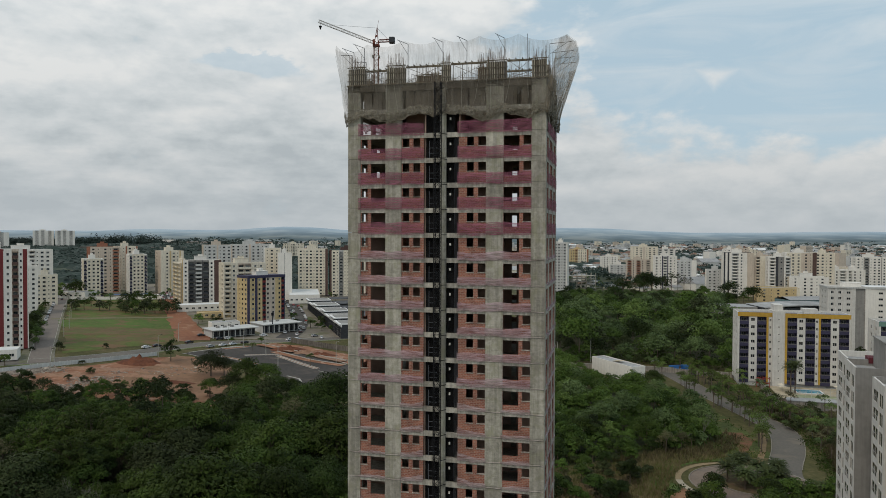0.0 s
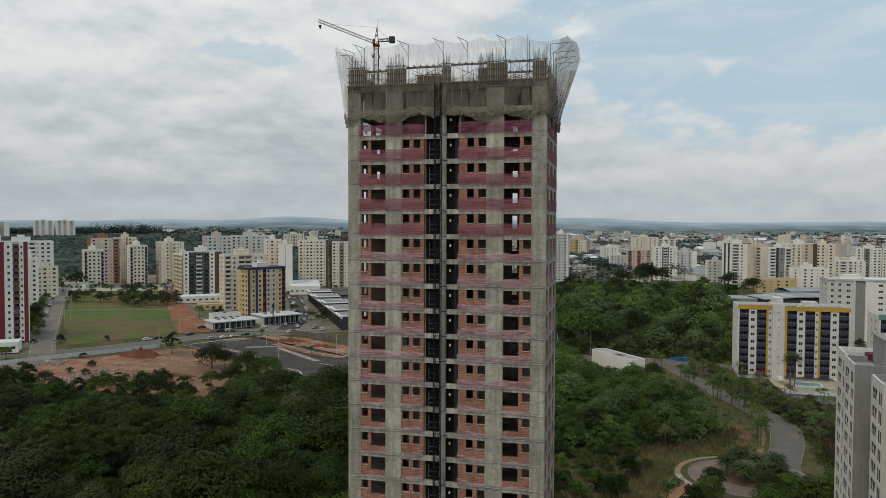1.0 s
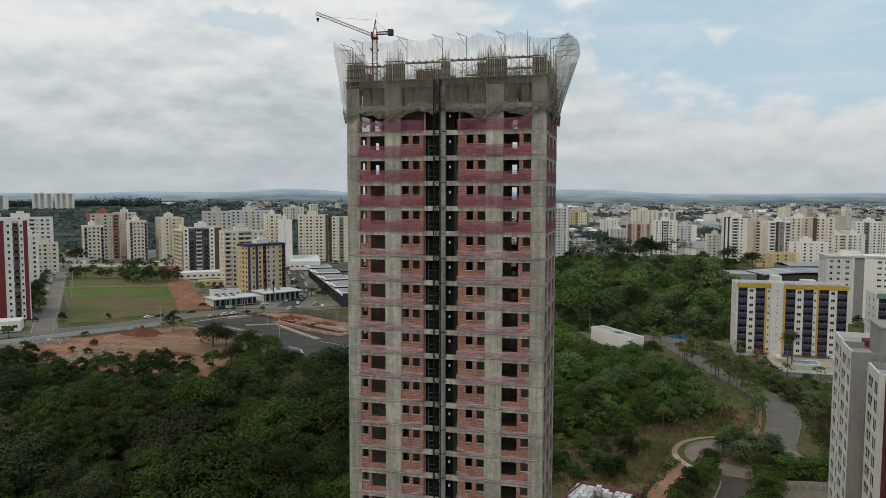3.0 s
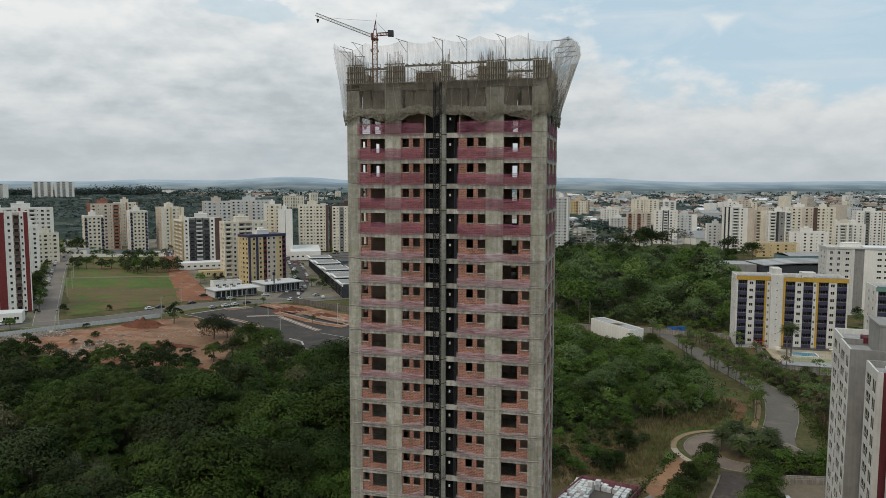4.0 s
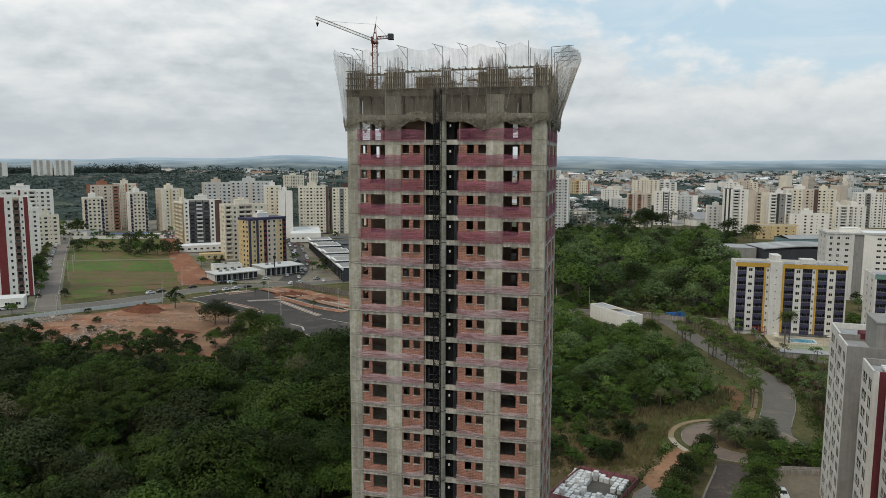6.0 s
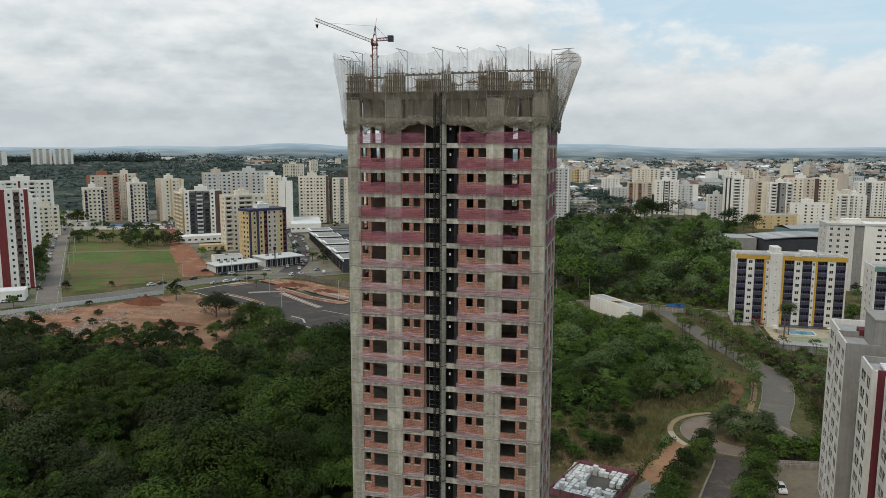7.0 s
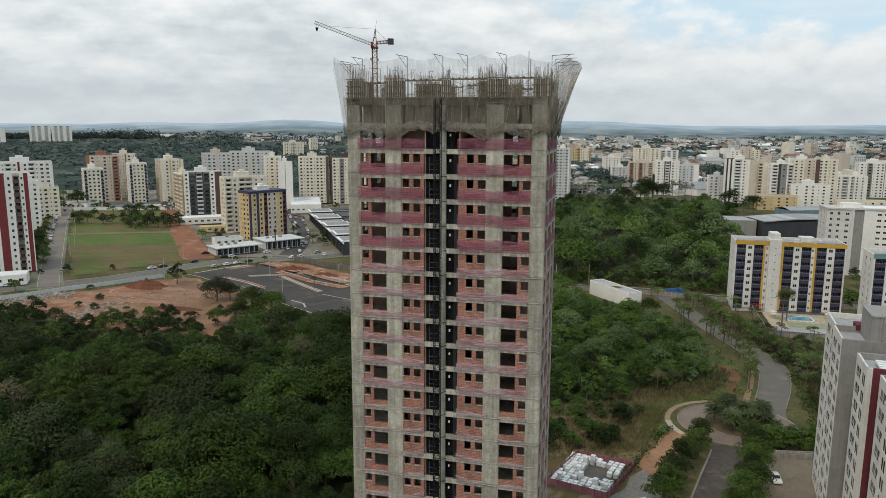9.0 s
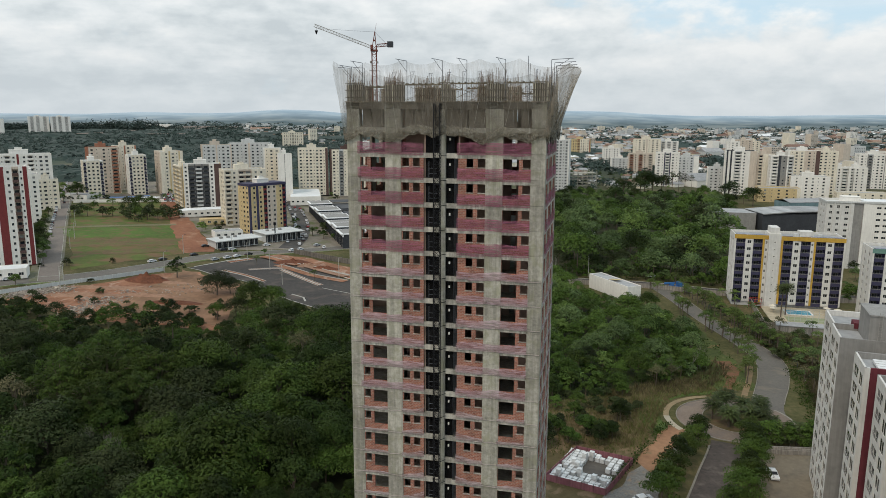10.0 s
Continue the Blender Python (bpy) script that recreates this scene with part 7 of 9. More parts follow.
# - low buildings -
def hall(name, x, y, yaw, w, d, h, wall, roof, label, category="building", ridge=0.0, doors=0, eave=0.3):
    o = thing(name, at(x, y, yaw), label, category)
    s = Solid()
    s.box(0, w, 0, 0.25, 0, h).box(0, w, d - 0.25, d, 0, h).box(0, 0.25, 0.25, d - 0.25, 0, h).box(w - 0.25, w, 0.25, d - 0.25, 0, h)
    part("wall", s, wall, o)
    r = Solid()
    if ridge:
        for y0, y1, z0, z1 in ((-eave, d / 2, h, h + ridge), (d / 2, d + eave, h + ridge, h)):
            r.quad((-eave, y0, z0 + .02), (w + eave, y0, z0 + .02), (w + eave, y1, z1 + .02), (-eave, y1, z1 + .02))
            r.quad((-eave, y0, z0 + .14), (w + eave, y0, z0 + .14), (w + eave, y1, z1 + .14), (-eave, y1, z1 + .14))
        r.quad((-eave, -eave, h), (w + eave, -eave, h), (w + eave, -eave, h + .16), (-eave, -eave, h + .16))
    else:
        r.box(0.2, w - 0.2, 0.2, d - 0.2, h - 0.5, h - 0.25)
    part("roof", r, roof, o)
    n = 0 if category in ("shed", "hall") else int(w / 4)
    for k in range(n):
        f, g = pane_mesh(1.8, 1.2)
        part("window", f, None, o, m=pose(2 + 4 * k, -0.02, max(1.0, h * 0.35)))
        part("pane", g, None, o, m=pose(2 + 4 * k, -0.04, max(1.0, h * 0.35)))
    return o


wh = hall("warehouse", 61.0, 309.5, -66.0, 27, 6.5, 6.2, WHITEPAINT, ROOFGREY, "long white windowless shed by the road", "shed")
part("leaning_sheet", Solid().box(0, 6.5, 0, 2.4, 0, 0.12, pose(11, 1.8, 5.8, 0, -9, 0)), SAND, wh, "tan roof sheet lying askew")
hall("warehouse", 172, 482, -12, 30, 24, 11, MIDGREY, ROOFGREY, "grey shopping hall with flat sheet roof", "hall")
o = hall("arched_hall", 203, 470, 2, 52, 26, 11, DARKGREY, ROOFGREY, "dark hall with pale curved roof", "hall")
s = Solid()
rows = []
for i in range(17):
    u = i / 16
    rows.append([(52 * u, -1.0, 10.6 + 2.6 * math.sin(math.pi * (0.1 + 0.6 * u))), (52 * u, 27.0, 10.6 + 2.6 * math.sin(math.pi * (0.1 + 0.6 * u)))])
for r0, r1 in zip(rows, rows[1:]):
    s.quad(r0[0], r1[0], r1[1], r0[1])
    s.quad((r0[0][0], -1.0, r0[0][2] - 0.6), (r1[0][0], -1.0, r1[0][2] - 0.6), r1[0], r0[0])
part("curved_roof", s, ROOFGREY, o, "grey curved sheet roof")
hall("industrial_hall", 262, 560, 10, 48, 20, 8, surface("teal sheet wall", (0.16, 0.24, 0.26), scale=0.5), ROOFGREY, "teal sheet metal hall", "hall", 2)
def showroom(x, y, yaw, w, d, h, label):
    """A low hall with a glazed front, side glazing, a white roof slab that oversails and roof units."""
    o = hall("showroom", x, y, yaw, w, d, h, PALEGREY, ROOFWHITE, label, "shed")
    part("roof_slab", Solid().box(-0.8, w + 1.8, -2.2, d + 0.4, h, h + 0.35), PALEGREY, o, "pale oversailing roof slab")
    n = int(w / 3)
    for k in range(n):
        f, g = pane_mesh(2.7, h - 0.9, DARKGREY)
        q = part("window", f, None, o, m=pose((k + 0.5) * w / n, -0.06, 0.3))
        part("pane", g, None, q)
        part("column", Solid().box(k * w / n - 0.1, k * w / n + 0.1, -1.9, -1.7, 0, h), PALEGREY, o)
    for k in range(int(d / 3)):
        f, g = pane_mesh(2.2, h - 1.2, DARKGREY)
        q = part("window", f, None, o, m=pose(w + 0.06, (k + 0.5) * 3, 0.5, 0, 0, 90))
        part("pane", g, None, q)
    for k in range(3):
        part("roof_unit", Solid().box(w * 0.2 + 4 * k, w * 0.2 + 1.6 + 4 * k, d * 0.5, d * 0.5 + 1.4, h + 0.35, h + 1.3), MIDGREY, o)


showroom(-126, 380, 40, 24, 12, 4.0, "pale-roofed glazed car showroom")
showroom(-106, 406, 40, 22, 16, 4.8, "grey glazed car showroom with pale roof")
hall("shop", -136, 409, 30, 16, 10, 4, WHITEPAINT, ROOFGREY, "low white shop with grey roof", "shop")
hall("shop", -160, 452, 20, 34, 8, 3.6, SAND, SAND, "long low sand-coloured terrace", "shop")
hall("shop", -182, 478, 25, 30, 14, 4.5, WHITEPAINT, ROOFWHITE, "white podium building with glass front", "shop")
hall("shop", -128, 568, 12, 24, 60, 7, WHITEPAINT, ROOFWHITE, "white supermarket with flat roof", "shop")
hall("podium", -201, 286.2, 24, 24, 10, 4.4, WHITEPAINT, ROOFWHITE, "white podium building with garage door", "podium")
hall("shop", -300, 548, -9, 22, 14, 5, WHITEPAINT, ROOFGREY, "white low house by the side street", "house")
for i, (x, y, w, mat, word) in enumerate(((-262, 546, 12, BLUE, "blue"), (-250, 549, 9, BLUE, "blue"), (-243, 556, 8, BLUE, "blue"), (-238, 548, 11, ROOFWHITE, "white"), (-230, 549, 7, ROOFWHITE, "white"))):
    o = thing("shade_sail", at(x, y, 10 + 9 * i), word + " shade sail on posts before the towers", "shade sail", "shade sails")
    rows = [[(w * a / 6, 6.0 * c / 6, 3.0 + 0.5 * ((a / 6 - 0.5) ** 2 - (c / 6 - 0.5) ** 2)) for a in range(7)] for c in range(7)]
    part("cloth", Solid().grid(rows), mat, o)
    for px_, py_ in ((0, 0), (w, 0), (0, 6.0), (w, 6.0)):
        part("post", Solid().tube((px_, py_, 0), (px_, py_, 3.1), 0.07), PALEGREY, o)
hall("house", 178.8, 774.9, -8, 20, 10, 4.5, CREAM, ROOFTILE, "cream house with clay tiled roof among trees", "house", 1.8)
hall("house", 81.1, 440.5, 20, 9, 7, 3.2, WHITEPAINT, ROOFGREY, "small white house with grey roof among trees", "house", 1.0)
# shopping strip with white sloped roof shells
mall = thing("shopping_strip", at(-60, 398, 0), "dark glazed shopping strip with jagged white roofs", "mall")
MALLT = pose(0, 0, 0, 0, 0, 108.5)
part("wall", Solid().box(0, 150, -30, 0, 0, 7.2, MALLT), DARKGREY, mall)
part("fascia", Solid().box(-0.3, 150.3, 0.0, 0.5, 6.4, 7.6, MALLT), ROOFWHITE, mall, "white fascia board")
for k in range(8):
    a = k * 19.0
    z = 7.7 + 1.3 * (k % 2)
    part("roof_shell", Solid().box(a, a + 18.0, -15, 1.6, z, z + 0.5, MALLT), ROOFWHITE, mall, "white roof shell")
    part("roof_shell", Solid().box(a + 2, a + 17.0, -30, -15.6, z + 0.6, z + 1.0, MALLT), DARKGREY, mall, "dark roof shell")
    part("roof_sheet", Solid().box(a + 1.2, a + 16.8, -14.2, 0.2, z + 0.5, z + 0.56, MALLT), MIDGREY, mall, "grey roof sheet inside a white rim")
    part("clerestory", Solid().box(a + 0.5, a + 17.5, -14.6, 0.2, 7.2, z, MALLT), DARKGREY, mall)
for k in range(30):
    f, g = pane_mesh(3.6, 2.4)
    for z in (0.6, 3.7):
        part("window", f, None, mall, m=MALLT @ pose(2.5 + 5 * k, 0.05, z, 0, 0, 180))
        part("pane", g, None, mall, m=MALLT @ pose(2.5 + 5 * k, 0.09, z, 0, 0, 180))
    part("fin", Solid().box(5 * k, 5 * k + 0.35, 0, 0.7, 0, 6.4, MALLT), DARKGREY, mall)
# unfinished frame among the trees
o = thing("concrete_frame", at(113, 738, 8), "unfinished grey concrete frame of five storeys", "building")
for k in range(6):
    part("slab", Solid().box(0, 36, 0, 14, 3.1 * k, 3.1 * k + 0.3), CONCRETE, o)
for i in range(8):
    for y in (0.2, 13.4):
        part("column", Solid().box(0.2 + 5 * i, 0.7 + 5 * i, y, y + 0.5, 0, 18.5), CONCRETE, o)
# pool terrace
SANDTILE = surface("sandy terrace", (0.52, 0.45, 0.33), (0.40, 0.345, 0.25), scale=0.8, big=0.3, stain=(0.34, 0.30, 0.23), stain_at=(0.52, 0.7))
lone("pool_terrace", Solid().box(0, 34, 0, 23, 0, 0.3, at(118, 257, -13)), SANDTILE, kind="structure", label="sandy paved pool terrace", category="terrace")
lone("pool", Solid().box(8, 16.5, 12, 18, 0.2, 0.34, at(118, 257, -13)), WATER, kind="structure", label="pale blue swimming pool", category="pool")
lone("pool_rim", Solid().box(7.4, 17.1, 11.4, 12, 0.3, 0.42, at(118, 257, -13)).box(7.4, 17.1, 18, 18.6, 0.3, 0.42, at(118, 257, -13)).box(7.4, 8, 12, 18, 0.3, 0.42, at(118, 257, -13)).box(16.5, 17.1, 12, 18, 0.3, 0.42, at(118, 257, -13)), ROOFWHITE, kind="structure", label="white stone rim of the pool", category="pool rim")
lone("games_court", Solid().box(6, 26, 1.5, 8.5, 0.3, 0.34, at(118, 257, -13)), surface("worn court", (0.30, 0.33, 0.20), (0.24, 0.26, 0.16), scale=0.8), kind="structure", label="worn green games court by the pool", category="court")
fence = thing("court_fence", at(118, 257, -13), "thin grey mesh fence round the games court", "fence")
for i in range(11):
    for y in (1.3, 8.7):
        part("post", Solid().tube((6 + 2 * i, y, 0.3), (6 + 2 * i, y, 3.2), 0.05), PALEGREY, fence)
for y in (1.3, 8.7):
    for z in (1.2, 2.2, 3.2):
        part("rail", Solid().tube((6, y, z), (26, y, z), 0.03, sides=4), PALEGREY, fence)
lone("garden_wall", Solid().box(0, 40, 0, 0.25, 0, 2.6, at(112, 249, -14)).box(0, 0.25, 0.25, 34, 0, 2.6, at(112, 249, -14)), WALLTAN, label="stained wall round the pool garden", category="wall")
hall("pool_house", 114, 243.5, -14, 15, 5, 2.8, WALLTAN, ROOFGREY, "low grey service house behind the garden wall", "shed", 0.6)
hall("pool_house", 131, 239, -14, 16, 5, 2.8, WALLTAN, ROOFGREY, "low grey service house behind the garden wall", "shed", 0.6)
for i, (u, v) in enumerate(((3.0, 13.0), (3.2, 16.5), (22.5, 13.5), (22.5, 17.0), (26.0, 15.5))):
    o = thing("parasol", at(118, 257, -13) @ pose(u, v, 0.3), "cream cloth parasol on the pool terrace", "parasol", "parasols by the pool")
    part("pole", Solid().tube((0, 0, 0), (0, 0, 2.4), 0.04), KERB, o)
    part("canopy", Solid().tube((0, 0, 1.95), (0, 0, 2.45), 1.4, 0.05, 8), CREAM, o)
play = thing("play_frame", at(119.5, 276, 20), "red and green climbing frame", "playground")
s = Solid()
for x in (0, 3.2):
    for y in (0, 3.2):
        s.tube((x, y, 0), (x, y, 3.6), 0.1)
for z in (1.6, 3.5):
    s.tube((0, 0, z), (3.2, 0, z), 0.09).tube((0, 3.2, z), (3.2, 3.2, z), 0.09).tube((0, 0, z), (0, 3.2, z), 0.09).tube((3.2, 0, z), (3.2, 3.2, z), 0.09)
part("frame", s, CARRED, play)
part("platform", Solid().box(0, 3.2, 0, 3.2, 1.4, 1.55), LEAF, play)
trk = thing("crane_truck", at(93, 306, 12), "blue crane truck parked at the lane mouth", "truck")
part("chassis", Solid().box(0, 9, 0, 2.3, 0.7, 1.2).box(6.6, 8.9, 0.05, 2.25, 1.2, 2.9), BLUE, trk)
part("boom", Solid().box(0.5, 8.2, 0.8, 1.5, 2.2, 2.9).box(3.0, 4.6, 0.4, 1.9, 1.2, 2.3), BLUE, trk, "blue folded boom")
for x in (1.2, 2.6, 7.6):
    for y in (0.0, 2.05):
        part("wheel", Solid().tube((x, y, 0.5), (x, y + 0.28, 0.5), 0.5, sides=12), RUBBER, trk)


# - cars -
def car_of(paint, name="car"):
    o = thing(name)
    prof = [(-2.1, 0.35), (-2.12, 0.8), (-2.0, 0.95), (-1.7, 1.0), (-1.35, 1.42), (0.35, 1.46), (1.05, 1.0), (1.9, 0.86), (2.12, 0.65), (2.1, 0.35)]
    s = Solid()
    n = len(prof)
    for y, k in ((-0.86, 0), (0.86, 0)):
        for x, z in prof:
            yy = y * (0.86 if z > 1.1 else 1.0)
            s.v.append((x, yy, z))
    s.f += [tuple(range(n)), tuple(reversed(range(n, 2 * n)))]
    for i in range(n):
        j = (i + 1) % n
        s.f.append((j, i, n + i, n + j))
    part("body", s, paint, o)
    g = Solid()
    for sgn in (-1, 1):
        g.quad((-1.45, sgn * 0.865, 1.0), (0.85, sgn * 0.865, 1.0), (0.3, sgn * 0.765, 1.38), (-1.25, sgn * 0.765, 1.38))
    g.quad((1.03, -0.74, 1.04), (1.03, 0.74, 1.04), (0.42, 0.66, 1.45), (0.42, -0.66, 1.45))
    g.quad((-1.68, -0.74, 1.05), (-1.68, 0.74, 1.05), (-1.4, 0.66, 1.42), (-1.4, -0.66, 1.42))
    part("window_band", g, GLASS, o)
    for x in (-1.3, 1.3):
        for y in (-0.88, 0.7):
            part("wheel", Solid().tube((x, y, 0.32), (x, y + 0.18, 0.32), 0.32, sides=12), RUBBER, o)
    for y in (-0.6, 0.6):
        part("tail_light", Solid().box(-2.14, -2.08, y - 0.18, y + 0.18, 0.7, 0.88), CARRED, o)
    return o


def park(ob, x, y, yaw, z=0.1):
    ob.matrix_basis = pose(x, y, land(x, y) + z, 0, 0, yaw)
    return ob


fleet = {}
for key, paint, word in (("w", CARWHITE, "white"), ("d", CARDARK, "dark"), ("s", CARSILVER, "silver"), ("r", CARRED, "red")):
    fleet[key] = (paint, word)
CARS = [("w", 68.4, 141.0, 262), ("w", -143.9, 339.5, 50), ("d", -141.0, 345.0, 50), ("d", -131, 360, 52), ("s", -117.5, 351.7, 55), ("w", -113.2, 357.8, 55), ("w", -109.8, 362.6, 55), ("d", -133.4, 384, 40),
        ("d", -121, 376.5, 40), ("w", -117.4, 379.4, 40), ("d", -105.5, 368.8, 55), ("w", -103, 396, 40), ("w", -86.2, 385, 60), ("w", -82.5, 388, 60), ("s", -92.8, 419, 20), ("w", -91.5, 427, 20), ("s", -90.4, 436, 20),
        ("w", -80.1, 449.7, 100)]
CARS += [ ("w", -71, 396.4, 100), ("s", -76, 402.6, 50), ("w", -185.6, 293, 30), ("w", -310, 566, 120), ("d", -290, 533.5, 120), ("d", 127.8, 322, 0), ("w", 79.5, 424, 40), ("s", 82, 447, 30), ("w", 94, 330, 10),
        ("d", -110, 505, 105), ("w", -113, 515, 105), ("s", -118, 540, 105), ("r", -122, 556, 105), ("w", -126, 572, 105), ("w", -103, 470, 105), ("w", 38.8, 130.4, 20)]
for i, p in enumerate(offsets(UPTOWN, 3.9)[2::2]):
    if i % 5 != 3:
        CARS.append(("wdswsrw"[i % 7], p[0], p[1], 105 + (i * 37) % 7))
for i, p in enumerate(offsets(UPTOWN, -3.9)[3::2]):
    if i % 4 != 2:
        CARS.append(("swdwwsd"[i % 7], p[0], p[1], 285 + (i * 23) % 7))
for off, yaw in ((3.2, 115), (-3.2, 295), (0.8, 115)):
    for i, p in enumerate(offsets(CROSS, off)[1::2]):
        CARS.append(("wsdwrw"[(i + int(off)) % 6], p[0], p[1], yaw))
for i, p in enumerate(offsets(SIDE, -3.0)[18::2]):
    CARS.append(("wwsd"[i % 4], p[0], p[1], 117))
made = {}
for key, x, y, yaw in CARS:
    paint, word = fleet[key]
    if key not in made:
        made[key] = park(car_of(paint), x, y, yaw)
        tagged(made[key], f"{word} hatchback car parked on the ground", "car", "parked cars")
    else:
        copy_thing(made[key], pose(x, y, land(x, y) + 0.1, 0, 0, yaw))
# street poles
pole = thing("street_lamp", pose(-162.8, 294.5, land(-162.8, 294.5)), "grey concrete street lamp post with short arm", "street lamp", "street lamps")
part("post", Solid().tube((0, 0, 0), (0, 0, 9.5), 0.16, 0.09, 8), KERB, pole)
part("arm", Solid().tube((0, 0, 9.3), (1.6, 0, 9.8), 0.05), KERB, pole)
part("lamp_head", Solid().box(1.4, 2.1, -0.12, 0.12, 9.72, 9.86), DARKGREY, pole)
for x, y, a in ((-158.8, 284.4, 40), (-137.8, 364, 60), (-130.6, 321, 60), (-86.3, 336.8, 20), (-102.2, 354.9, 20), (-73.5, 307.6, 20), (-51.3, 324.6, 20), (48.6, 326, 90), (64.4, 330, 90), (-194.0, 359.3, 60), (-226, 426.3, 60), (-205, 385, 60), (-251, 468, 60), (-283, 530, 60), (-115, 372, 60), (126, 312, 90), (158, 300, 90)):
    copy_thing(pole, pose(x, y, land(x, y), 0, 0, a))
tot = thing("sign_pillar", at(-101, 408, 0), "tall dark advertising pillar", "sign")
part("pillar", Solid().box(-0.3, 0.3, -0.2, 0.2, 0, 12), DARKGREY, tot)
part("sign_face", Solid().box(-0.8, 0.8, -0.2, 0.2, 10.2, 11.8), DARKGREY, tot)


# ---- plants ----
def quads_mesh(name, v, material):
    """A mesh of loose leaves from an (n, corners, 3) array."""
    me = bpy.data.meshes.new(name)
    n, c = len(v), np.asarray(v).shape[1]
    me.vertices.add(n * c)
    me.vertices.foreach_set("co", np.asarray(v, dtype=np.float32).reshape(-1))
    me.loops.add(n * c)
    me.loops.foreach_set("vertex_index", np.arange(n * c, dtype=np.int32))
    me.polygons.add(n)
    me.polygons.foreach_set("loop_start", np.arange(0, n * c, c, dtype=np.int32))
    me.polygons.foreach_set("loop_total", np.full(n, c, dtype=np.int32))
    me.materials.append(material)
    me.update(calc_edges=True)
    return me


def sprigs(rs, centre, normal, size, spread=0.45, slim=0.5):
    """Pointed leaves (n, 3, 3) facing roughly along normal."""
    n = len(centre)
    nrm = normal + rs.normal(0, spread, (n, 3))
    nrm /= np.linalg.norm(nrm, axis=1, keepdims=True) + 1e-9
    t = np.cross(nrm, rs.normal(0, 1, (n, 3)))
    t /= np.linalg.norm(t, axis=1, keepdims=True) + 1e-9
    b = np.cross(nrm, t)
    s = size * rs.uniform(0.6, 1.35, (n, 1))
    return np.stack([centre - t * s + b * s * slim, centre - t * s * 0.6 - b * s * slim, centre + t * s + np.array([0, 0, -0.25]) * s], axis=1)


def crown(rs, radius, height, base, lobes, cover, size):
    """Clumps of leaves spread over a lumpy crown, with gaps between the clumps; cover: leaf area over ground area."""
    lobes = int(lobes * 1.5)
    leaves = cover * math.pi * radius ** 2 / (0.9 * size ** 2)
    out, cen = [], []
    for i in range(lobes):
        a = 2 * math.pi * (i * 0.618 + rs.uniform(0, 0.15))
        f = ((i + 0.5) / lobes) ** 0.6
        r = radius * 0.8 * f * rs.uniform(0.8, 1.15)
        z = base + height * (0.80 - 0.52 * f ** 1.6 + rs.uniform(-0.18, 0.18))
        cen.append((r * math.cos(a), r * math.sin(a), z, radius * rs.uniform(0.2, 0.4)))
    total = sum(c[3] ** 2 for c in cen)
    for x, y, z, r in cen:
        per = max(12, int(leaves * r * r / total))
        d = rs.normal(0, 1, (per, 3))
        d[:, 2] = np.where(d[:, 2] < -0.15, -d[:, 2] * 0.8, d[:, 2])
        d /= np.linalg.norm(d, axis=1, keepdims=True)
        rad = r * np.where(rs.uniform(0, 1, (per, 1)) < 0.88, rs.uniform(0.84, 1.08, (per, 1)), rs.uniform(0.4, 0.84, (per, 1)))
        c = np.array([x, y, z]) + d * rad * np.array([1.05, 1.05, 0.75])
        out.append(sprigs(rs, c, d + np.array([0, 0, 0.35]), size, 0.32))
    return np.concatenate(out), cen


def trunk_of(rs, height, base, cen, r=0.16):
    s = Solid()
    lean = rs.uniform(-0.3, 0.3, 2)
    top = Vector((lean[0], lean[1], base + height * 0.25))
    mid = Vector((lean[0] * 0.4, lean[1] * 0.4, base * 0.55))
    s.tube((0, 0, -0.3), mid, r * 1.25, r, 6).tube(mid, top, r, r * 0.7, 6)
    for x, y, z, q in cen[:7]:
        p = mid.lerp(top, 0.4 + 0.6 * rs.uniform())
        e = Vector((x, y, z))
        k = p.lerp(e, 0.5) + Vector((0, 0, 0.25))
        s.tube(p, k, r * 0.5, r * 0.33, 4).tube(k, e, r * 0.33, r * 0.12, 4)
    return s


rs = np.random.RandomState(11)
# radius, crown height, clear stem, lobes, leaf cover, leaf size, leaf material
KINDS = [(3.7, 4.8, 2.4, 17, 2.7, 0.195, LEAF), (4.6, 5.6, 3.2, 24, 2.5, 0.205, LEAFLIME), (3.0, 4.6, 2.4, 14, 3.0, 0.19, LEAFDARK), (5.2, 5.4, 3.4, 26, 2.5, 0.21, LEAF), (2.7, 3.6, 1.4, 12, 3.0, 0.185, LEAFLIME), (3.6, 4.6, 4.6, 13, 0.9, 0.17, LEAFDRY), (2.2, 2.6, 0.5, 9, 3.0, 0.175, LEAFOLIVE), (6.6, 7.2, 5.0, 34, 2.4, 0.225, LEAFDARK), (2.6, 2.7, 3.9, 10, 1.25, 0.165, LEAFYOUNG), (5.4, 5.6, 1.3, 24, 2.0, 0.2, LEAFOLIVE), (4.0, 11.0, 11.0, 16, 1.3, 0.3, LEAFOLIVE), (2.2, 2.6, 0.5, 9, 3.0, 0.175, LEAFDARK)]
TEMPLATES, LIGHT, MIDL, FARL = [], [], [], []
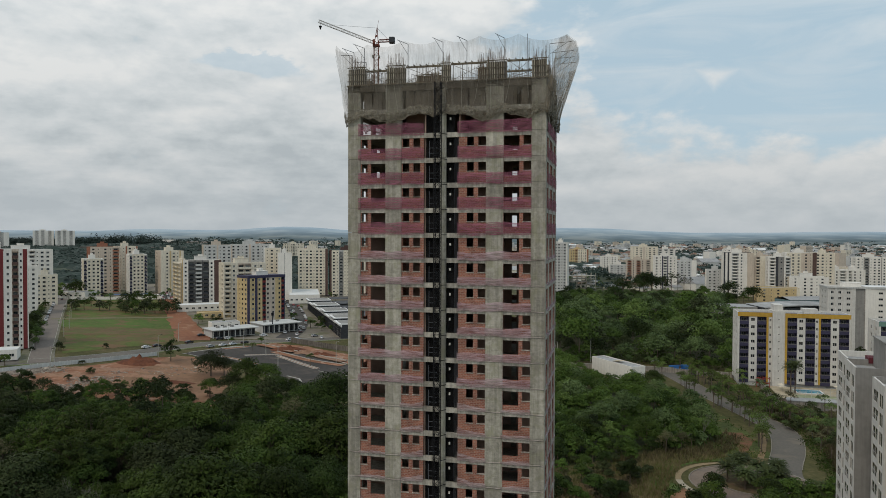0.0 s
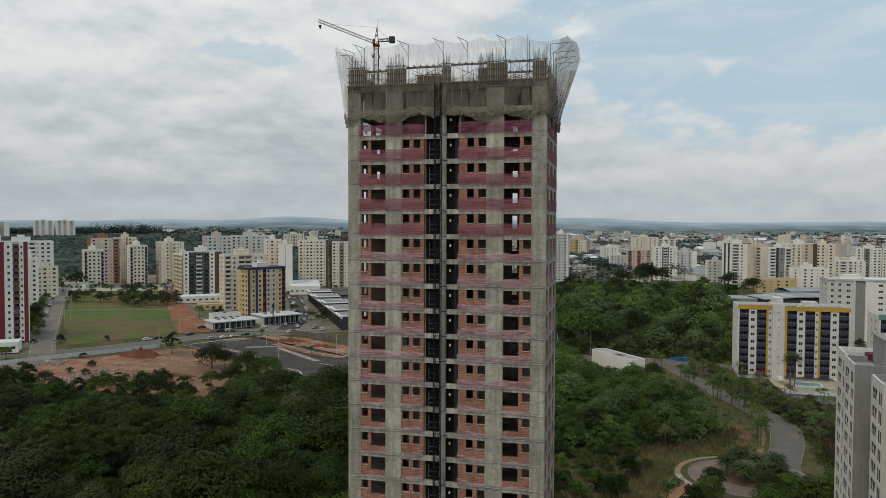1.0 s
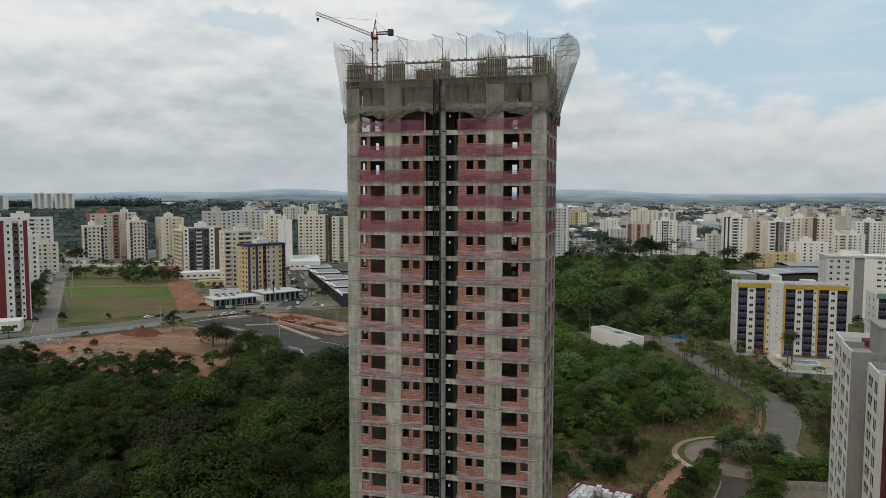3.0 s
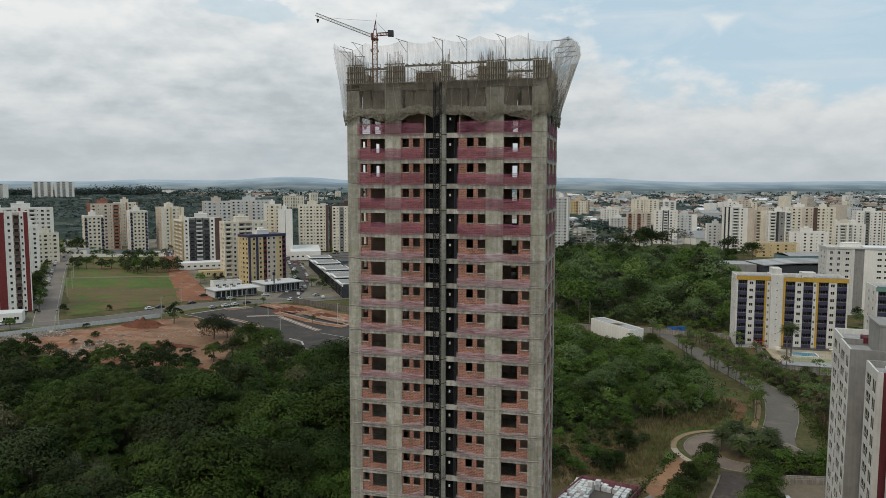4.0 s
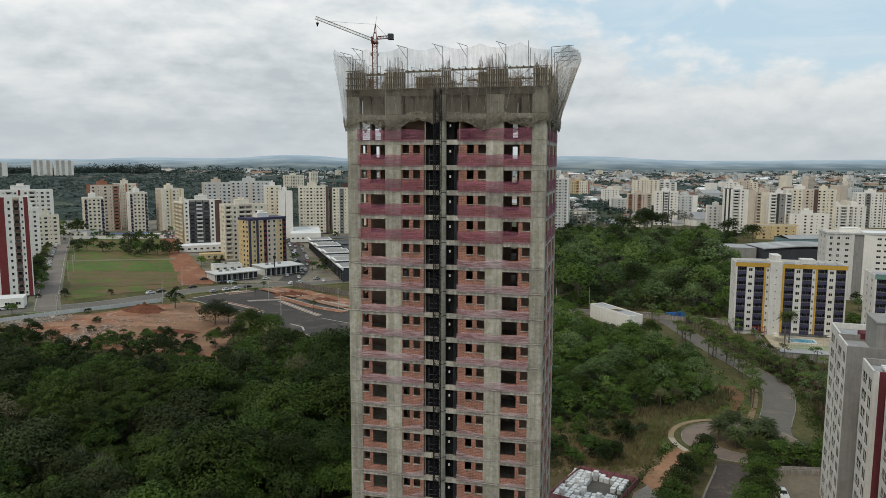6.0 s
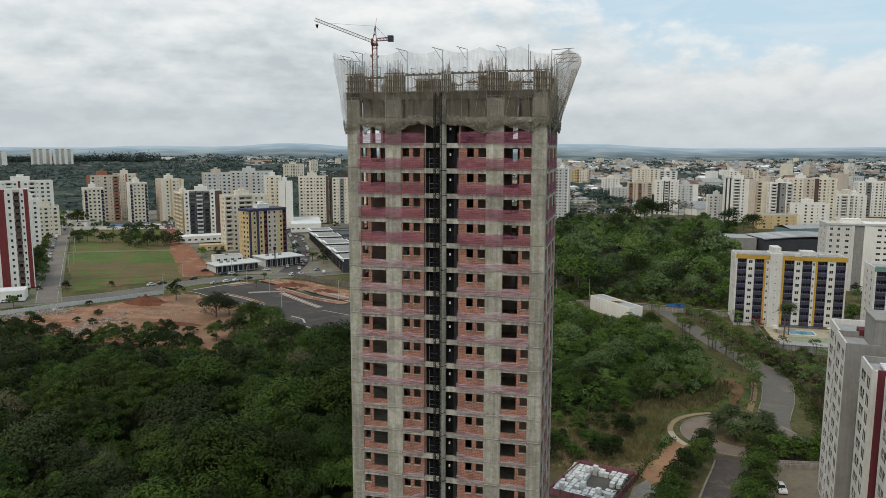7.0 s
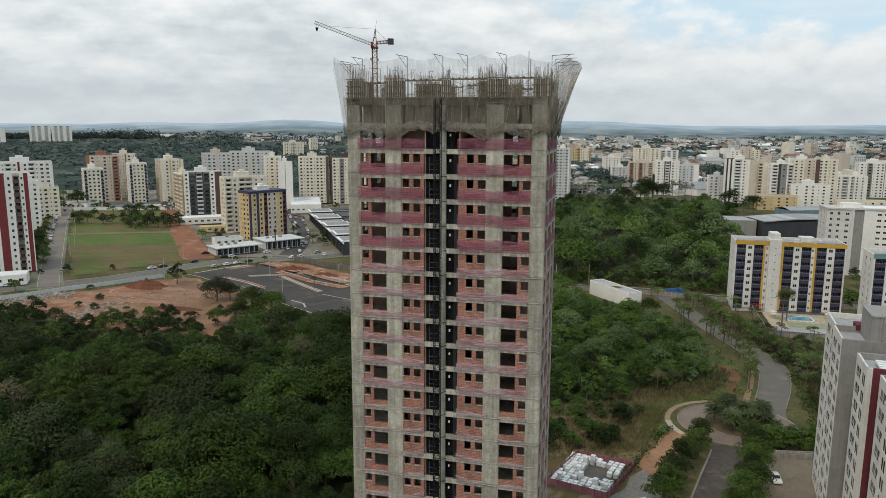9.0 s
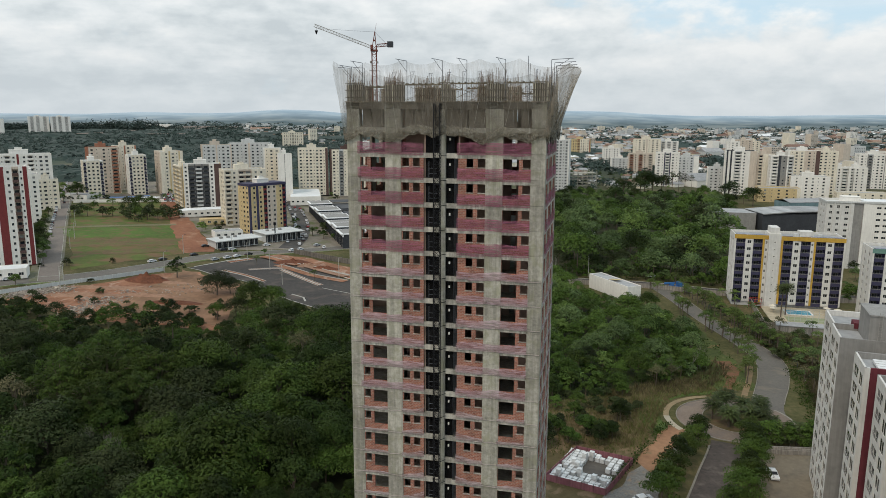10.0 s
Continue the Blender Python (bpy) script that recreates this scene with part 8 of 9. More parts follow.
for radius, hgt, base, lobes, cover, size, mat in KINDS:
    forms = []
    for v in range(2):
        q, cen = crown(rs, radius, hgt, base, lobes, cover, size * 1.12)
        forms.append((quads_mesh("crown", q, mat), trunk_of(rs, hgt, base, cen, 0.035 * radius + 0.06).mesh("trunk", BARK)))
    TEMPLATES.append(forms)
    LIGHT.append([crown(rs, radius, hgt, base, lobes, cover * 0.74, size * 1.34)[0] for v in range(2)])
    MIDL.append([crown(rs, radius, hgt, base, max(9, int(lobes * 0.8)), cover * 0.72, size * 1.7)[0] for v in range(2)])
    FARL.append([crown(rs, radius, hgt, base, max(8, int(lobes * 0.6)), cover * 0.88, size * 2.25)[0] for v in range(2)])


def inside(poly, x, y):
    hit = False
    for (x0, y0), (x1, y1) in zip(poly, poly[1:] + poly[:1]):
        if (y0 > y) != (y1 > y) and x < (x1 - x0) * (y - y0) / (y1 - y0) + x0:
            hit = not hit
    return hit


def scatter(poly, gap, rnd, tries=9000, keep=None):
    xs, ys = [p[0] for p in poly], [p[1] for p in poly]
    cells, out = {}, []
    for _ in range(tries):
        x, y = rnd.uniform(min(xs), max(xs)), rnd.uniform(min(ys), max(ys))
        if not inside(poly, x, y) or (keep and not keep(x, y)):
            continue
        i, j = int(x // gap), int(y // gap)
        if any((x - a) ** 2 + (y - b) ** 2 < gap * gap for di in (-1, 0, 1) for dj in (-1, 0, 1) for a, b in cells.get((i + di, j + dj), ())):
            continue
        cells.setdefault((i, j), []).append((x, y))
        out.append((x, y))
    return out


LABELS = ["broad green woodland tree", "tall green woodland tree with full crown", "slender dark green woodland tree", "spreading dark green tree", "small green woodland tree", "thin dry tree with sparse grey-green leaves", "low green leafy bush", "large dark green tree with wide crown", "young street tree with open crown", "broad grey-green tree on bare ground", "tall open tree with long pale stem", "low bush darkened as shade below the crowns"]


DISTANT = {}      # lighter crowns for trees far off


def plant(kind, x, y, scale=1.0, turn=0.0, group="trees of the wood"):
    z = land(x, y)
    m = pose(x, y, z, 0, 0, turn) @ Matrix.Diagonal((scale, scale, scale * 1.0, 1))
    o = thing("tree" if kind != 6 else "bush", None, LABELS[kind], "tree" if kind != 6 else "bush", group)
    o.matrix_basis = m
    if y > 300 and kind not in DISTANT:
        DISTANT[kind] = [(quads_mesh("crown", MIDL[kind][v], KINDS[kind][6]), TEMPLATES[kind][v][1]) for v in range(2)]
    top, stem = (DISTANT if y > 300 else TEMPLATES)[kind][int(abs(x * 13.7 + y * 7.3)) % 2]
    part("trunk", stem, None, o)
    part("crown", top, None, o)
    return o


rnd = random.Random(77)
WOOD_W = [(-208, 262), (-172, 258), (-156, 258), (-142, 249), (-134, 246), (-127, 257), (-108, 259), (-92, 248), (-79, 234), (-72, 246), (-60, 250), (-49, 244), (2, 222), (2, 150), (-16, 128), (-22, 92), (-130, 92), (-180, 150)]
WOOD_E = [(14, 334), (40, 319), (50, 309), (57, 286), (77, 264), (83, 236), (75, 203), (60, 195), (30, 186), (14, 182)]
spots = [(p, "w") for p in scatter(WOOD_W, 5.5, rnd, 12000, keep=lambda x, y: x > -0.68 * y - 4 and y > 116)] + [(p, "e") for p in scatter(WOOD_E, 4.1, rnd, 9000, keep=lambda x, y: x > 0.11 * y)]
spots = [s for s in spots if ((s[0][0] + 86) / 17) ** 2 + ((s[0][1] - 174) / 17) ** 2 > 1]      # room for the bamboo
seen_near = [s for s in spots if (s[1] == "e") or s[0][1] > 112]
rnd.shuffle(seen_near)
near_trees = sorted(seen_near, key=lambda s: s[0][1] + 0.4 * abs(s[0][0]))[:190]
later = [s for s in spots if s not in near_trees]
# how the kinds mix, by patches
def pick(x, y):
    n = noise.noise((x / 26, y / 26, 0))
    r = rnd.random()
    if x > 5:
        return (0, 1, 4, 3, 2, 0)[int(r * 6)]
    if x < -0.36 * y:
        return (2, 4, 2, 9, 0, 2)[int(r * 6)] if r < 0.93 else 5
    if n > 0.25:
        return 1 if r < 0.4 else (3 if r < 0.7 else 0)
    if n < -0.3:
        return 5 if r < 0.22 else (4 if r < 0.6 else 2)
    return (0, 2, 2, 7, 3, 2)[int(r * 6)]


for (x, y), _ in near_trees:
    k = pick(x, y)
    small = (0.74 if x > 5 else 1.15) * (0.68 if y > 215 and x < 0 else 1.0)
    plant(k, x, y, rnd.uniform(0.6, 1.6) * small * (0.9 if k == 7 else 1.0), rnd.uniform(0, 360))


def joined(name, items, label, category, material=None):
    """Many light trees as one object for each leaf colour."""
    by = {}
    for k, x, y, sc, turn in items:
        hidden = -0.125 * y + 6 < x < 0.14 * y - 4      # behind the tower
        q = (FARL if hidden or y > 420 or k in (6, 11) else LIGHT if y < 235 else MIDL)[k][int(abs(x * 17.3 + y * 9.1)) % 2]
        c, s_ = math.cos(turn), math.sin(turn)
        v = np.empty_like(q)
        v[..., 0] = (q[..., 0] * c - q[..., 1] * s_) * sc + x
        v[..., 1] = (q[..., 0] * s_ + q[..., 1] * c) * sc + y
        v[..., 2] = q[..., 2] * sc + terrain(x, y)
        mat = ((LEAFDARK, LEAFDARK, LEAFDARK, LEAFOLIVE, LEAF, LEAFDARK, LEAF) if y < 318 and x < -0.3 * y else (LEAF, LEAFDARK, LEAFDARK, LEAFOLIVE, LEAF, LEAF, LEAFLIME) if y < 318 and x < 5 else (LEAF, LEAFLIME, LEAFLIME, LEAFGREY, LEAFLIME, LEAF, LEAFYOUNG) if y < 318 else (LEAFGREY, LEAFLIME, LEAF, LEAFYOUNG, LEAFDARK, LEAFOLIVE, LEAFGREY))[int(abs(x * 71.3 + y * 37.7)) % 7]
        if 93 < x < 130 and y < 246 or 93 < x < 117 and y < 303:
            mat = (LEAFOLIVE, LEAFDRY, LEAFYOUNG, LEAFGREY, LEAFYOUNG)[int(abs(x * 53.3 + y * 29.9)) % 5]
        by.setdefault(mat.name, (mat, []))[1].append(v)
    for mname, (mat, vs) in by.items():
        tagged(new(name, quads_mesh(name, np.concatenate(vs), material or mat)), label, category, "", "stuff")


def stems(items):
    s = Solid()
    for k, x, y, sc, turn in items:
        z = terrain(x, y)
        s.tube((x, y, z - 0.3), (x + 0.2, y, z + KINDS[k][2] * sc * 1.25), 0.2 * sc, 0.1 * sc, 5)
    return s


# bamboo: arching canes with hanging plumes, in a few clumps
def bamboo_of(seed):
    r = np.random.RandomState(seed)
    s, out = Solid(), []
    for i in range(64):
        a, k = r.uniform(0, 2 * math.pi), math.sqrt(r.uniform(0.0, 1.0))
        d = np.array([math.cos(a), math.sin(a), 0.0])
        tall, reach = 12.5 - 4.6 * k + r.uniform(-0.9, 0.9), 1.2 + 5.6 * k + r.uniform(-0.5, 0.5)
        base = d * 1.4 * k
        arc = [base + d * reach * (w ** 1.7) + np.array([0, 0, tall * math.sin(min(1.0, w * 1.1) * 1.65)]) for w in np.linspace(0, 1, 8)]
        for p, q in zip(arc[:6], arc[1:7]):
            s.tube(p, q, 0.06, 0.05, 4)
        for w0, size in ((0.6, 0.9), (0.78, 1.05), (0.97, 0.85)):
            n, j = 46, min(6, int(w0 * 7))
            e = r.normal(0, 1, (n, 3)); e /= np.linalg.norm(e, axis=1, keepdims=True)
            e[:, 2] = np.where(e[:, 2] < -0.3, -e[:, 2], e[:, 2])
            mid = arc[j] * (1 - (w0 * 7 - j)) + arc[j + 1] * (w0 * 7 - j) + r.normal(0, 0.25, 3)
            out.append(sprigs(r, mid + e * np.array([1.0, 1.0, 0.72]) * size * r.uniform(0.8, 1.05, (n, 1)), e + d * 0.2 + np.array([0, 0, 0.3]), 0.27, 0.3, 0.4))
    return s.mesh("cane", BARK), quads_mesh("foliage", np.concatenate(out), LEAF)


BAMBOO = [bamboo_of(3), bamboo_of(8)]
for i, (x, y, sc) in enumerate(((-82, 157, 1.1), (-94, 166, 1.15), (-75, 163, 1.05), (-86, 172, 1.3), (-76, 178, 1.1), (-98, 180, 1.15), (-88, 186, 1.15), (-97, 194, 1.0))):
    o = thing("bamboo_clump", pose(x, y, land(x, y), 0, 0, 70 * i) @ Matrix.Diagonal((sc, sc, sc, 1)), "dark green bamboo clump with hanging feathery plumes", "bamboo", "bamboo clumps")
    part("cane", BAMBOO[i % 2][0], None, o)
    part("foliage", BAMBOO[i % 2][1], None, o)


# leafless pale trees at the rim of the wood
PALEBARK = surface("pale grey bark", (0.23, 0.21, 0.18), (0.13, 0.12, 0.10), scale=3.0, big=0.5, bump=0.2)


def bare_tree_of(seed):
    r = random.Random(seed)
    s = Solid()

    def limb(p, d, length, thick, depth):
        q = p + d * length
        s.tube(p, q, thick, thick * 0.68, 5)
        if depth:
            for i in range(3 if depth > 1 else 2):
                w = (d + Vector((r.uniform(-0.7, 0.7), r.uniform(-0.7, 0.7), r.uniform(-0.05, 0.45)))).normalized()
                limb(p.lerp(q, r.uniform(0.65, 1.0)), w, length * r.uniform(0.6, 0.85), thick * 0.62, depth - 1)
    limb(Vector((0, 0, -0.3)), Vector((0.06, 0.02, 1)).normalized(), 4.2, 0.09, 4)
    return s.mesh("bare_tree", PALEBARK)


BARE = [bare_tree_of(2), bare_tree_of(6)]
for i, (x, y, sc) in enumerate(((-76, 143, 0.8), (-69, 139, 0.9), (-84, 150, 0.7), (-45, 140, 0.85), (-98, 156, 0.8), (71, 202, 0.75), (63, 197, 0.6), (75, 207, 0.7))):
    lone("bare_tree", BARE[i % 2], None, m=pose(x, y, land(x, y), 0, 0, 50 * i) @ Matrix.Diagonal((sc * 0.8, sc * 0.8, sc, 1)), label="leafless pale grey tree at the rim of the wood", category="tree", group="bare trees")

rest = [(pick(x, y), x, y, rnd.uniform(0.65, 1.4) * (0.74 if x > 5 else 1.15) * (0.68 if y > 215 and x < 0 else 1.0), rnd.uniform(0, 6.28)) for (x, y), _ in later]
WOOD_N = [(42, 338), (62, 331), (92, 324), (122, 312), (150, 330), (170, 425), (166, 475), (205, 520), (250, 640), (236, 690), (150, 680), (104, 690), (84, 600), (50, 470)]
for x, y in scatter(WOOD_N, 9.0, rnd, 12000, keep=lambda x, y: x > 0.135 * y):
    k = (7, 3, 7, 1, 9, 3, 0, 4)[rnd.randrange(8)]
    if noise.noise((x / 30, y / 30, 2)) > -0.36:
        rest.append((k, x, y, rnd.uniform(0.9, 1.75) * (1.0 - 0.42 * smoothstep(430, 640, y)) * (1.3 if k in (0, 4) else 1.0), rnd.uniform(0, 6.28)))
for x, y in scatter(WOOD_N, 8.5, rnd, 9000, keep=lambda x, y: x > 0.135 * y and noise.noise((x / 22, y / 22, 7)) > -0.1):
    rest.append((rnd.choice((6, 4, 4, 2)), x, y, rnd.uniform(0.9, 1.4), rnd.uniform(0, 6.28)))


def grove(poly, gap):
    for x, y in scatter(poly, gap, rnd, 1500):
        low = 93 < x < 117 and y < 303 or 93 < x < 130 and y < 246
        rest.append((rnd.choice((6, 6, 8)) if low else rnd.choice((0, 2, 4, 4, 6)), x, y, rnd.uniform(0.6, 1.0), rnd.uniform(0, 6.28)))


grove([(-189, 318), (-183, 316), (-214, 376), (-226, 372)], 5)
grove([(-320, 560), (-290, 560), (-330, 660), (-360, 640)], 9)
grove([(140, 300), (190, 306), (210, 350), (150, 345)], 8)
grove([(100, 262), (112, 240), (108, 216), (103, 214), (104, 250)], 4.6)
grove([(103, 232), (110, 232), (108, 165), (94, 168), (99, 190), (104, 206)], 4.0)
grove([(99, 302), (111, 294), (116, 284), (110, 268), (103, 262), (100, 280)], 4.2)
grove([(104, 262), (112, 262), (116, 252), (110, 240), (105, 244)], 3.6)
grove([(46, 333), (62, 327.5), (92, 320.5), (122, 308), (150, 304), (150, 309), (122, 313), (92, 326), (62, 333), (46, 338)], 3.0)
grove([(156, 300), (170, 300), (176, 290), (160, 286)], 4)
grove([(106, 205), (108, 243), (128, 237), (118, 200)], 3.2)
grove([(110, 735), (230, 735), (300, 1000), (130, 1000)], 14)
grove([(-150, 425), (-132, 420), (-150, 446), (-160, 448)], 7)
grove([(-80, 425), (-60, 420), (-75, 470), (-90, 470)], 8)
grove([(-225, 560), (-200, 556), (-240, 640), (-262, 636)], 9)
grove([(-300, 545), (-262, 548), (-268, 556), (-306, 560)], 5)
grove([(70, 158), (88, 158), (84, 153), (70, 153.5)], 2.6)
grove([(-100, 430), (-60, 560), (-90, 660), (-120, 600)], 18)
grove([(-16, 300), (50, 330), (50, 420), (-10, 420)], 8)
# low growth closing the wood below the crowns, mostly dark leaves painting shade there
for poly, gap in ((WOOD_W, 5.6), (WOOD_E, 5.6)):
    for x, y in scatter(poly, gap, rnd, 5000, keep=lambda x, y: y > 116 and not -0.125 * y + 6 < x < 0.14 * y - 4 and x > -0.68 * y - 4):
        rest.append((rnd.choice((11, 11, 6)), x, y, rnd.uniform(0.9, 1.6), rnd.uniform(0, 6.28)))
joined("woodland", rest, "dense green woodland trees in the distance", "woodland")
lone("tree_stems", stems(rest), BARK, kind="stuff", label="grey brown stems in the woodland", category="stems")

# single trees in the open: kind, place, size
def singles(rows):
    for k, x, y, sc in rows:
        plant(k, x, y, sc, rnd.uniform(0, 360), "single trees in the open")


singles(((2, -121.5, 312.0, 1.4), (9, -95.5, 287.0, 1.4), (9, -91.0, 290.0, 1.0), (3, -74, 262, 1.35), (3, -67, 264, 1.2), (9, -79, 258, 1.0), (0, -71, 257, 1.1), (9, -62, 257, 1.1), (0, -84, 252, 1.0), (0, -54, 250, 1.1), (9, -46, 245, 1.1), (0, -38, 241, 1.1), (3, -60, 249, 1.0), (4, -77, 265, 0.9), (8, -60.9, 314.6, 0.9), (8, -94.8, 345.5, 0.7), (6, -140, 279.4, 0.95), (6, -152, 296, 0.7), (4, -112, 368, 0.6), (4, -98, 372, 0.7)))
# beside the side street and on the far half of the lot
singles(((3, -201, 341, 0.95), (0, -204, 347, 1.1), (3, -208, 355, 1.0), (7, -212, 362, 0.85), (0, -219, 375, 1.0), (3, -227, 391, 0.9), (0, -235, 406, 0.85), (9, -242, 422, 0.7), (0, -250, 438, 0.8), (3, -287, 548, 1.6), (0, -262, 462, 0.9),
         (6, -211, 468, 2.3), (3, -205, 466, 0.85), (6, -197, 461, 2.5), (3, -190, 461, 0.85), (6, -185, 468, 2.2), (6, -201, 474, 2.6), (3, -213, 480, 0.95), (6, -192, 478, 2.5), (6, -182, 476, 1.6), (6, -208, 458, 1.4), (6, -217, 471, 1.4), (6, -199, 452, 1.2), (6, -188, 490, 2.2), (0, -222, 482, 0.9),
         (6, -250, 472, 2.0), (6, -244, 466, 1.6), (0, -239, 467, 1.05), (6, -229, 467, 2.1), (4, -224, 470, 1.3), (8, -232, 488, 1.5), (3, -222, 508, 1.1), (9, -229, 506, 1.2), (3, -212, 505, 1.1), (0, -246, 490, 1.0), (6, -255, 490, 1.8), (6, -176, 322, 1.2), (6, -160, 333, 0.8), (6, -184, 300, 1.2), (4, -178, 286, 1.0)))
singles(((10, 197, 667, 1.05), (10, 200, 658, 1.2), (10, 212, 678, 1.1), (10, 225, 700, 0.9), (10, 239, 724, 0.8)))
singles(((7, 181, 680, 1.9), (7, 189, 684, 1.6), (7, 240, 628, 1.5), (3, 262, 640, 1.3), (0, 250, 620, 1.2), (3, 228, 600, 1.2), (0, 215, 575, 1.2), (3, 205, 552, 1.2)))
# strips on both sides of the driveway
singles(((4, 60.0, 161.6, 0.75), (2, 58.4, 157.6, 0.95), (4, 56.0, 153.4, 1.25), (0, 52.6, 148.0, 0.95), (2, 49.6, 143.6, 1.1), (0, 46.6, 138.6, 1.0), (4, 44.4, 134.6, 1.3), (0, 41.6, 128.6, 1.05),
         (0, 69.6, 156.2, 0.95), (4, 73.4, 156.4, 1.2), (6, 77, 157, 1.3), (2, 68.0, 151.4, 1.05), (0, 66.6, 147.0, 1.0), (1, 64.4, 142.2, 0.85), (2, 62.6, 138.4, 1.0), (0, 60.8, 134.4, 1.05), (1, 57.6, 129.4, 0.9), (0, 54.2, 124.0, 1.0), (6, 70.4, 152.8, 1.3), (6, 80, 155.6, 1.3), (4, 83.4, 157.2, 0.9)))
singles(((3, 76, 270, 0.85), (1, 70, 266, 0.8), (0, 81, 277, 0.6), (4, 31.7, 170, 0.9), (6, -112, 272, 0.7), (6, -96, 262, 0.8), (6, -120, 262, 0.6), (6, -90, 274, 0.7), (6, -104, 262, 0.5), (6, 38, 176, 1.0), (0, 46, 186, 0.9), (6, 27, 165, 0.9), (4, 33, 160, 1.05), (2, 42, 168, 0.8), (6, 22, 172, 1.2)))
singles(((4, 36, 158, 1.0), (6, 38.5, 160.5, 1.1), (4, 24, 160, 1.1), (0, 20, 164, 0.85), (6, 44.5, 171, 0.8), (6, 49, 176, 0.8), (4, 28, 156, 0.8), (5, 58, 192, 0.7), (5, 63, 195, 0.6), (7, 136, 600, 1.3), (7, 250, 600, 1.3), (7, 200, 690, 1.5), (7, 172, 660, 1.5), (7, 152, 640, 1.6), (7, 165, 560, 1.3)))
for x, y in scatter([(14, 152), (14, 186), (34, 188), (48, 184), (46, 168), (36, 153), (26, 154)], 4.6, random.Random(41), 1500):
    plant(rnd.choice((6, 6, 4, 2)), x, y, rnd.uniform(0.6, 1.05), rnd.uniform(0, 360), "bushes of the scrub")
# young street trees along the lane
for side in (-1, 1):
    edge = offsets(LANE, [side * (w + 1.8) for w in wide])
    for i in range(3, len(edge) - 5, 1):
        x, y = edge[i]
        if y < (206 if side < 0 else 192) or (y < 226 and i % 2 and side < 0):
            continue
        if rnd.random() < 0.72:
            plant(8, x + rnd.uniform(-.9, .7) * (1 + (side > 0)), y + rnd.uniform(-.9, .9), rnd.uniform(0.75, 1.25), rnd.uniform(0, 360), "young trees along the lane")


# scrub creeping from the wood onto the bare ground
for x, y in scatter([(-168, 262), (-150, 261), (-133, 250), (-104, 246), (-82, 244), (-88, 262), (-106, 270), (-128, 268), (-150, 273), (-166, 272)], 7.5, random.Random(61), 1200, keep=lambda x, y: noise.noise((x / 9, y / 9, 3)) > -0.12):
    plant(6, x, y, rnd.uniform(0.4, 1.15), rnd.uniform(0, 360), "bushes of the scrub")


# palms
def palm_of(height, fronds, length, seed):
    r = random.Random(seed)
    s = Solid()
    p = Vector((0, 0, -0.2))
    for i in range(6):
        q = Vector((0.08 * i * (0.5 - r.random()), 0.05 * i * (0.5 - r.random()), height * (i + 1) / 6))
        s.tube(p, q, 0.27 - 0.015 * i, 0.25 - 0.015 * i, 8)
        p = q
    f = Solid()
    for i in range(fronds):
        a = 2.4 * i + r.uniform(-.15, .15)
        up = 0.25 + 1.6 * (i / fronds)
        long_ = length * r.uniform(0.85, 1.1)
        d = Vector((math.cos(a), math.sin(a), 0))
        side = Vector((-math.sin(a), math.cos(a), 0))
        rib = [p + d * long_ * u * (1 - 0.12 * u) / (1 + 0.25 * up) + Vector((0, 0, long_ * (up * 0.85 * u - (0.38 + 0.34 * up) * u * u))) for u in [k / 14 for k in range(15)]]
        for k in range(1, 14):
            w = 0.17 * length * math.sin(math.pi * min(1, k / 14 * 0.9 + 0.08))
            ahead = (rib[k + 1] - rib[k]).normalized()
            for sg in (-1, 1):
                tip = rib[k] + side * sg * w + ahead * 0.6 * w - Vector((0, 0, 0.2 * w))
                f.quad(rib[k] - ahead * 0.07, rib[k] + ahead * 0.09, tip)
        for k in range(14):
            f.quad(rib[k] - side * 0.025, rib[k] + side * 0.025, rib[k + 1] + side * 0.02, rib[k + 1] - side * 0.02)
    return s.mesh("trunk", BARK), f.mesh("fronds", FROND)


PALMS = [palm_of(2.6, 64, 3.7, 1), palm_of(3.3, 68, 3.9, 2), palm_of(1.4, 40, 2.4, 3), palm_of(10.0, 60, 4.6, 4)]
for k, x, y in ((1, 65.9, 169.9), (1, 68.2, 165.2), (1, 75.4, 163.6), (1, 71.6, 176.0), (0, 79.0, 173.6), (1, 73.1, 165.4), (1, 77.3, 169.2), (0, 74.2, 172.8), (1, 69.6, 174.0), (2, 79.6, 166.0), (2, 71.0, 168.6), (3, 124.0, 263), (3, 127.0, 266), (2, 83.5, 159), (2, 86.5, 162), (0, 81, 157.5), (2, -104, 452), (2, -98, 449), (2, -150, 452), (2, -146, 454), (1, -85, 436), (1, -82, 455), (0, 88, 160)):
    o = thing("palm_tree", pose(x, y, land(x, y) + 0.1, 0, 0, rnd.uniform(0, 360)), "palm with arching feathery fronds", "palm", "palms")
    part("trunk", PALMS[k][0], None, o)
    part("fronds", PALMS[k][1], None, o)

# low scrub and dry grass between wood and depot
rs = np.random.RandomState(5)


